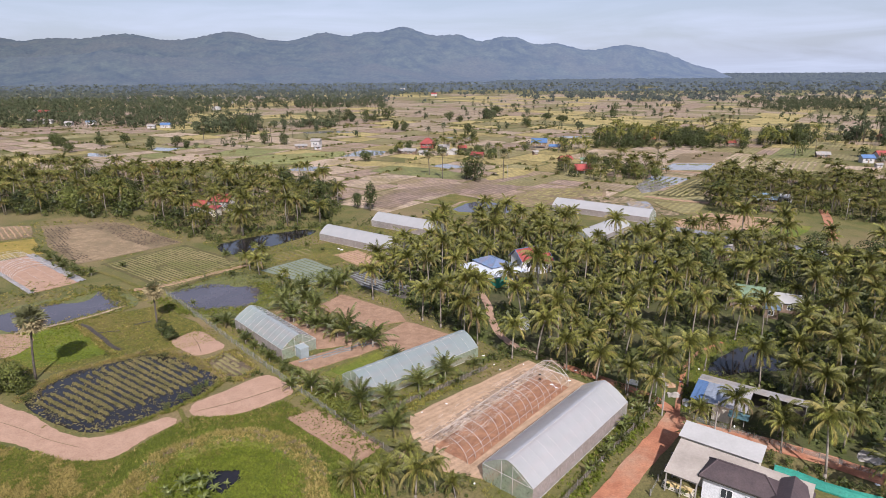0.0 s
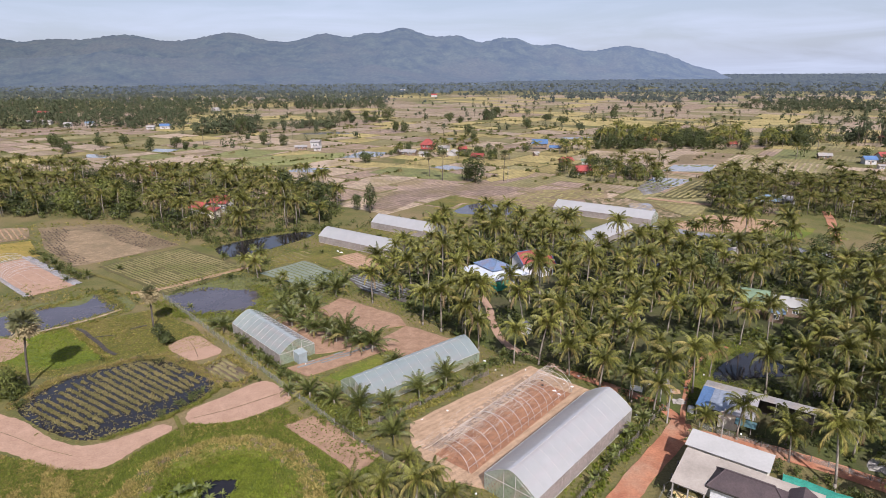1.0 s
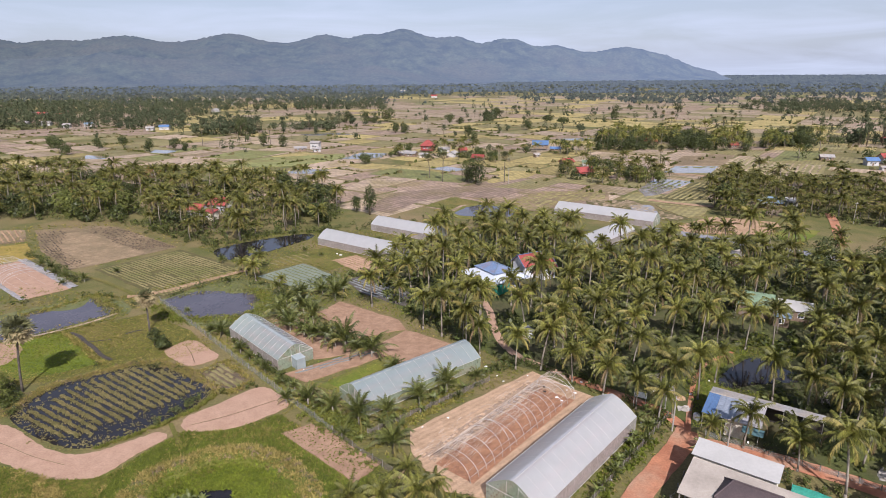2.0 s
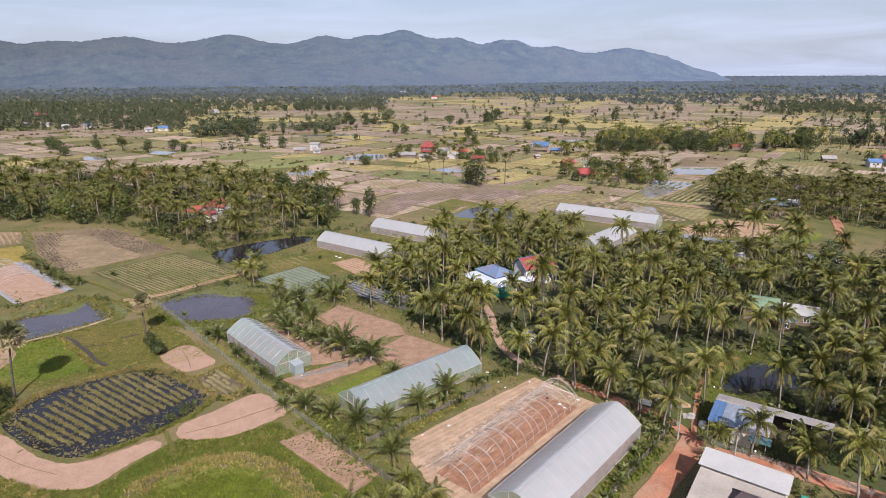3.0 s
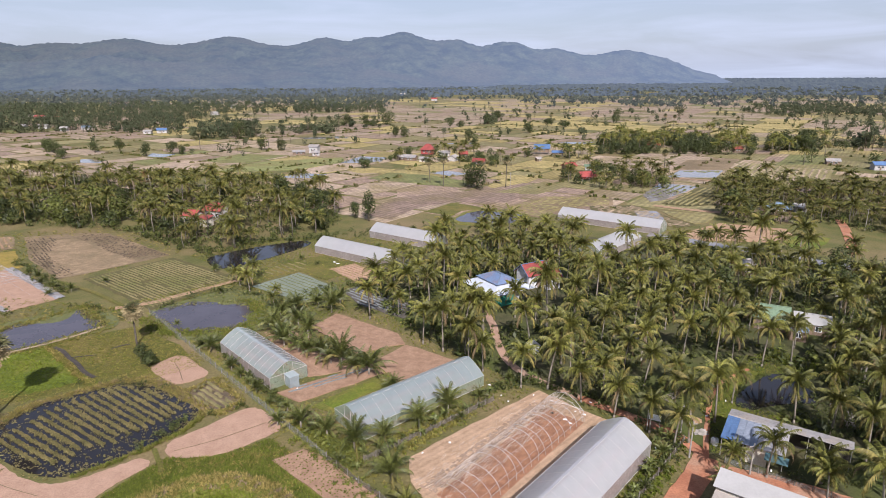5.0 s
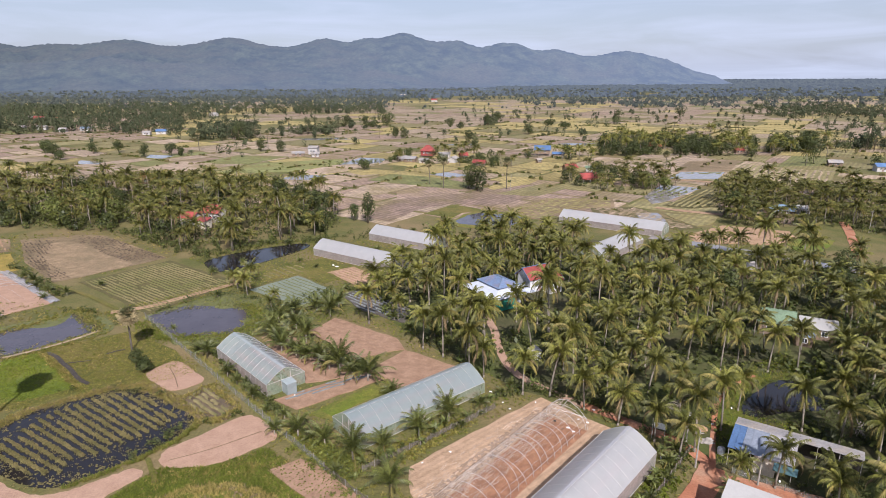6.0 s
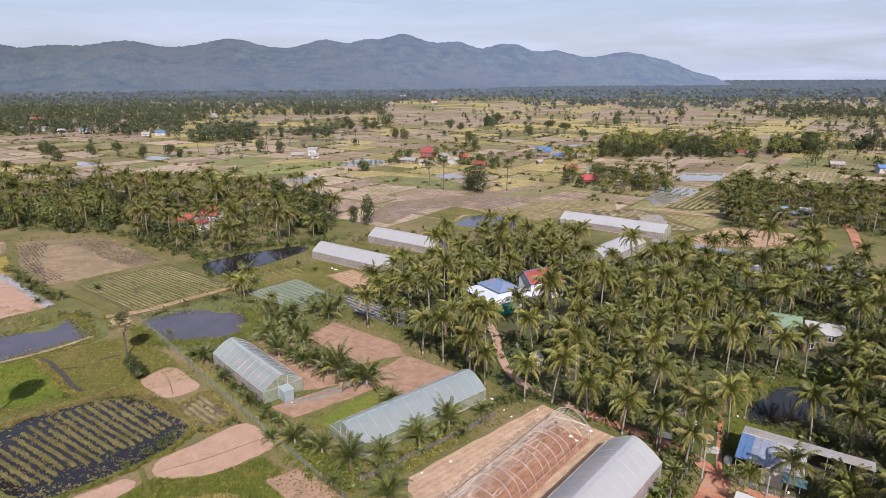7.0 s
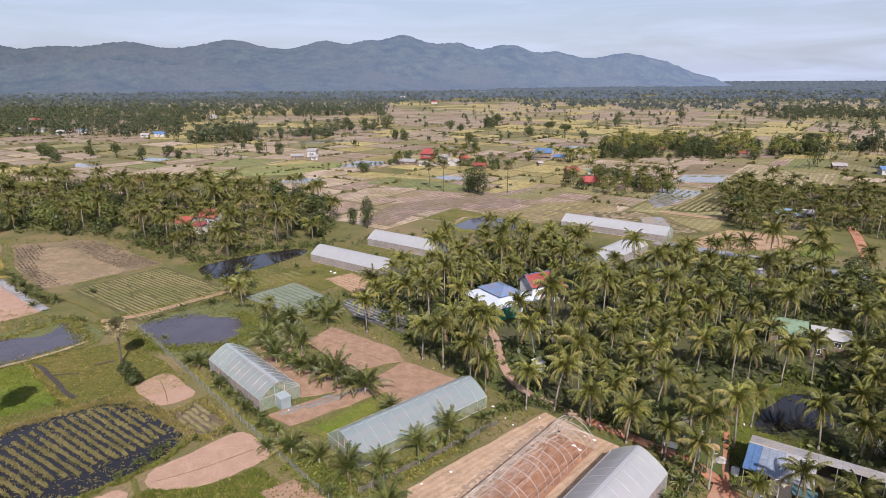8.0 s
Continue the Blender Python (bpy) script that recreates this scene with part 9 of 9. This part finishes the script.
def sack(x, y, s, turn, z=0.0, key="white", label="crumpled white sack lying on the ground"):
    rng = random.Random(int(x * 31 + y * 17))
    bm = bmesh.new()
    bmesh.ops.create_icosphere(bm, subdivisions=2, radius=0.5)
    for v in bm.verts:
        k = 1 + 0.55 * noise.noise(v.co * 2.9 + Vector((x, y, 0)))
        v.co = Vector((v.co.x * 1.5 * k, v.co.y * 0.85 * k, max(-0.22, v.co.z * 0.6 * k)))
    me = bpy.data.meshes.new("sack")
    bm.to_mesh(me)
    bm.free()
    me.materials.append(M[key])
    ob = tagged(new("sack", me), label, "sack", "white sacks about the plots")
    ob.matrix_basis = place(turn, x, y, s * 0.5, z + 0.1 * s)


# the two largest, near x -33, stand in for unidentified white shapes
for k, (x, y, s) in enumerate(((-7.6, 80.6, 0.75), (-3.4, 84.2, 0.6), (0.6, 86.8, 0.7), (10.6, 98.8, 0.55), (15.2, 100.8, 0.6), (22.6, 94.6, 0.85), (21.4, 95.6, 0.6), (31.2, 85.4, 0.8), (22.8, 71.6, 0.6), (26.0, 75.6, 0.6), (4.4, 66.6, 0.6),
                               (-17.6, 86.2, 0.6), (-20.5, 89.2, 0.5), (-12.3, 78.2, 0.6), (7.8, 104.4, 0.8), (9.6, 100.8, 0.6), (43.2, 84.4, 0.8), (41.8, 81.8, 0.7), (36.6, 95.4, 0.9), (38.6, 97.2, 0.8), (42.4, 94.2, 0.7), (45.6, 80.2, 0.7),
                               (-33.5, 178.2, 1.3), (-32.2, 176.9, 1.2), (47.6, 99.0, 0.7), (58.4, 66.4, 0.8), (31.0, 67.0, 0.6), (-26.5, 103.2, 0.5), (-100.2, 224, 0.8), (92, 196, 0.9), (102, 186, 0.9), (24.5, 98.4, 0.7))):
    sack(x, y, s, k * 1.1, 0.1)


def round_tank(x, y, r, h, key, label):
    ob = root("water_tank", label, "tank", pose(x, y, 0.0))
    b = Build()
    n = 14
    prof = [(r * 0.97, 0.0), (r, 0.1), (r, h * 0.82), (r * 0.9, h * 0.93), (r * 0.35, h), (r * 0.3, h + 0.1)]
    v = [(q * math.cos(2 * math.pi * k / n), q * math.sin(2 * math.pi * k / n), z) for q, z in prof for k in range(n)]
    b.add(v, [(j * n + k, j * n + (k + 1) % n, (j + 1) * n + (k + 1) % n, (j + 1) * n + k) for j in range(len(prof) - 1) for k in range(n)] + [tuple(range((len(prof) - 1) * n, len(prof) * n))])
    part("body", b.mesh("tank_body", [M[key]], True), ob)
    b = Build()
    b.tube([(0, 0, h + 0.08), (0, 0, h + 0.16)], r * 0.33, 10)
    part("lid", b.mesh("lid", [M["zinc"]]), ob)


round_tank(40.4, 86.6, 0.55, 1.1, "white", "round white water tank beside the shed")
round_tank(39.4, 95.8, 0.6, 1.0, "zinc", "grey water jar beside the track")


def rubble():
    """Sand heap and building rubble at the fork of the tracks."""
    for x, y, rx, h, key, lab in ((39.6, 89.6, 1.15, 0.5, "post", "pale heap of sand and rubble by the track"), (40.0, 92.8, 1.0, 0.5, "soil_tan", "low tan heap of sand"), (61.8, 72.2, 2.0, 0.5, "post", "heap of grey rubble beside the drive")):
        bm = bmesh.new()
        bmesh.ops.create_icosphere(bm, subdivisions=3, radius=1.0)
        for v in bm.verts:
            k = 1 + 0.6 * noise.noise(v.co * 2.3 + Vector((x, y, 3)))
            v.co = Vector((v.co.x * rx * k, v.co.y * rx * 0.7 * k, max(-0.1, v.co.z) * h * k + 0.16 * noise.noise(v.co * 7)))
        me = bpy.data.meshes.new("rubble_heap")
        bm.to_mesh(me)
        bm.free()
        me.materials.append(M[key])
        ob = tagged(new("rubble_heap", me), lab, "rubble")
        ob.location = (x, y, 0.05)


rubble()


def utility_pole(x, y, h, label):
    ob = root("utility_pole", label, "pole", pose(x, y, 0), "poles beside the tracks")
    b = Build()
    b.tube([(0, 0, -0.2), (0.05, 0, h)], 0.13, 7, 0, 0.09)
    part("pole", b.mesh("pole", [M["post"]]), ob)
    b = Build()
    b.box(-0.6, 0.6, -0.05, 0.05, h - 0.5, h - 0.4)
    part("crossarm", b.mesh("crossarm", [M["post"]]), ob)


for x, y, h in ((35.4, 83.4, 6.0), (149, 216, 8), (31, 300, 8), (36, 88.6, 4.6), (170, 300, 9), (42.2, 79.4, 5.0)):
    utility_pole(x, y, h, "slim grey concrete utility pole")


def timber_pile(x, y, turn):
    ob = root("timber_pile", "loose pile of cut branches and timber", "timber", pose(x, y, 0.1, 0, 0, turn))
    rng = random.Random(int(x))
    for k in range(12):
        b = Build()
        b.tube([(rng.uniform(-2, -1), rng.uniform(-0.8, 0.8), 0.05 * k), (rng.uniform(1, 2.2), rng.uniform(-0.8, 0.8), 0.07 * k + rng.uniform(0, 0.5))], 0.05, 4)
        part("branch", b.mesh("branch", [M["trunk"]]), ob)


timber_pile(38.2, 99.5, 30)
timber_pile(64, 92, 60)
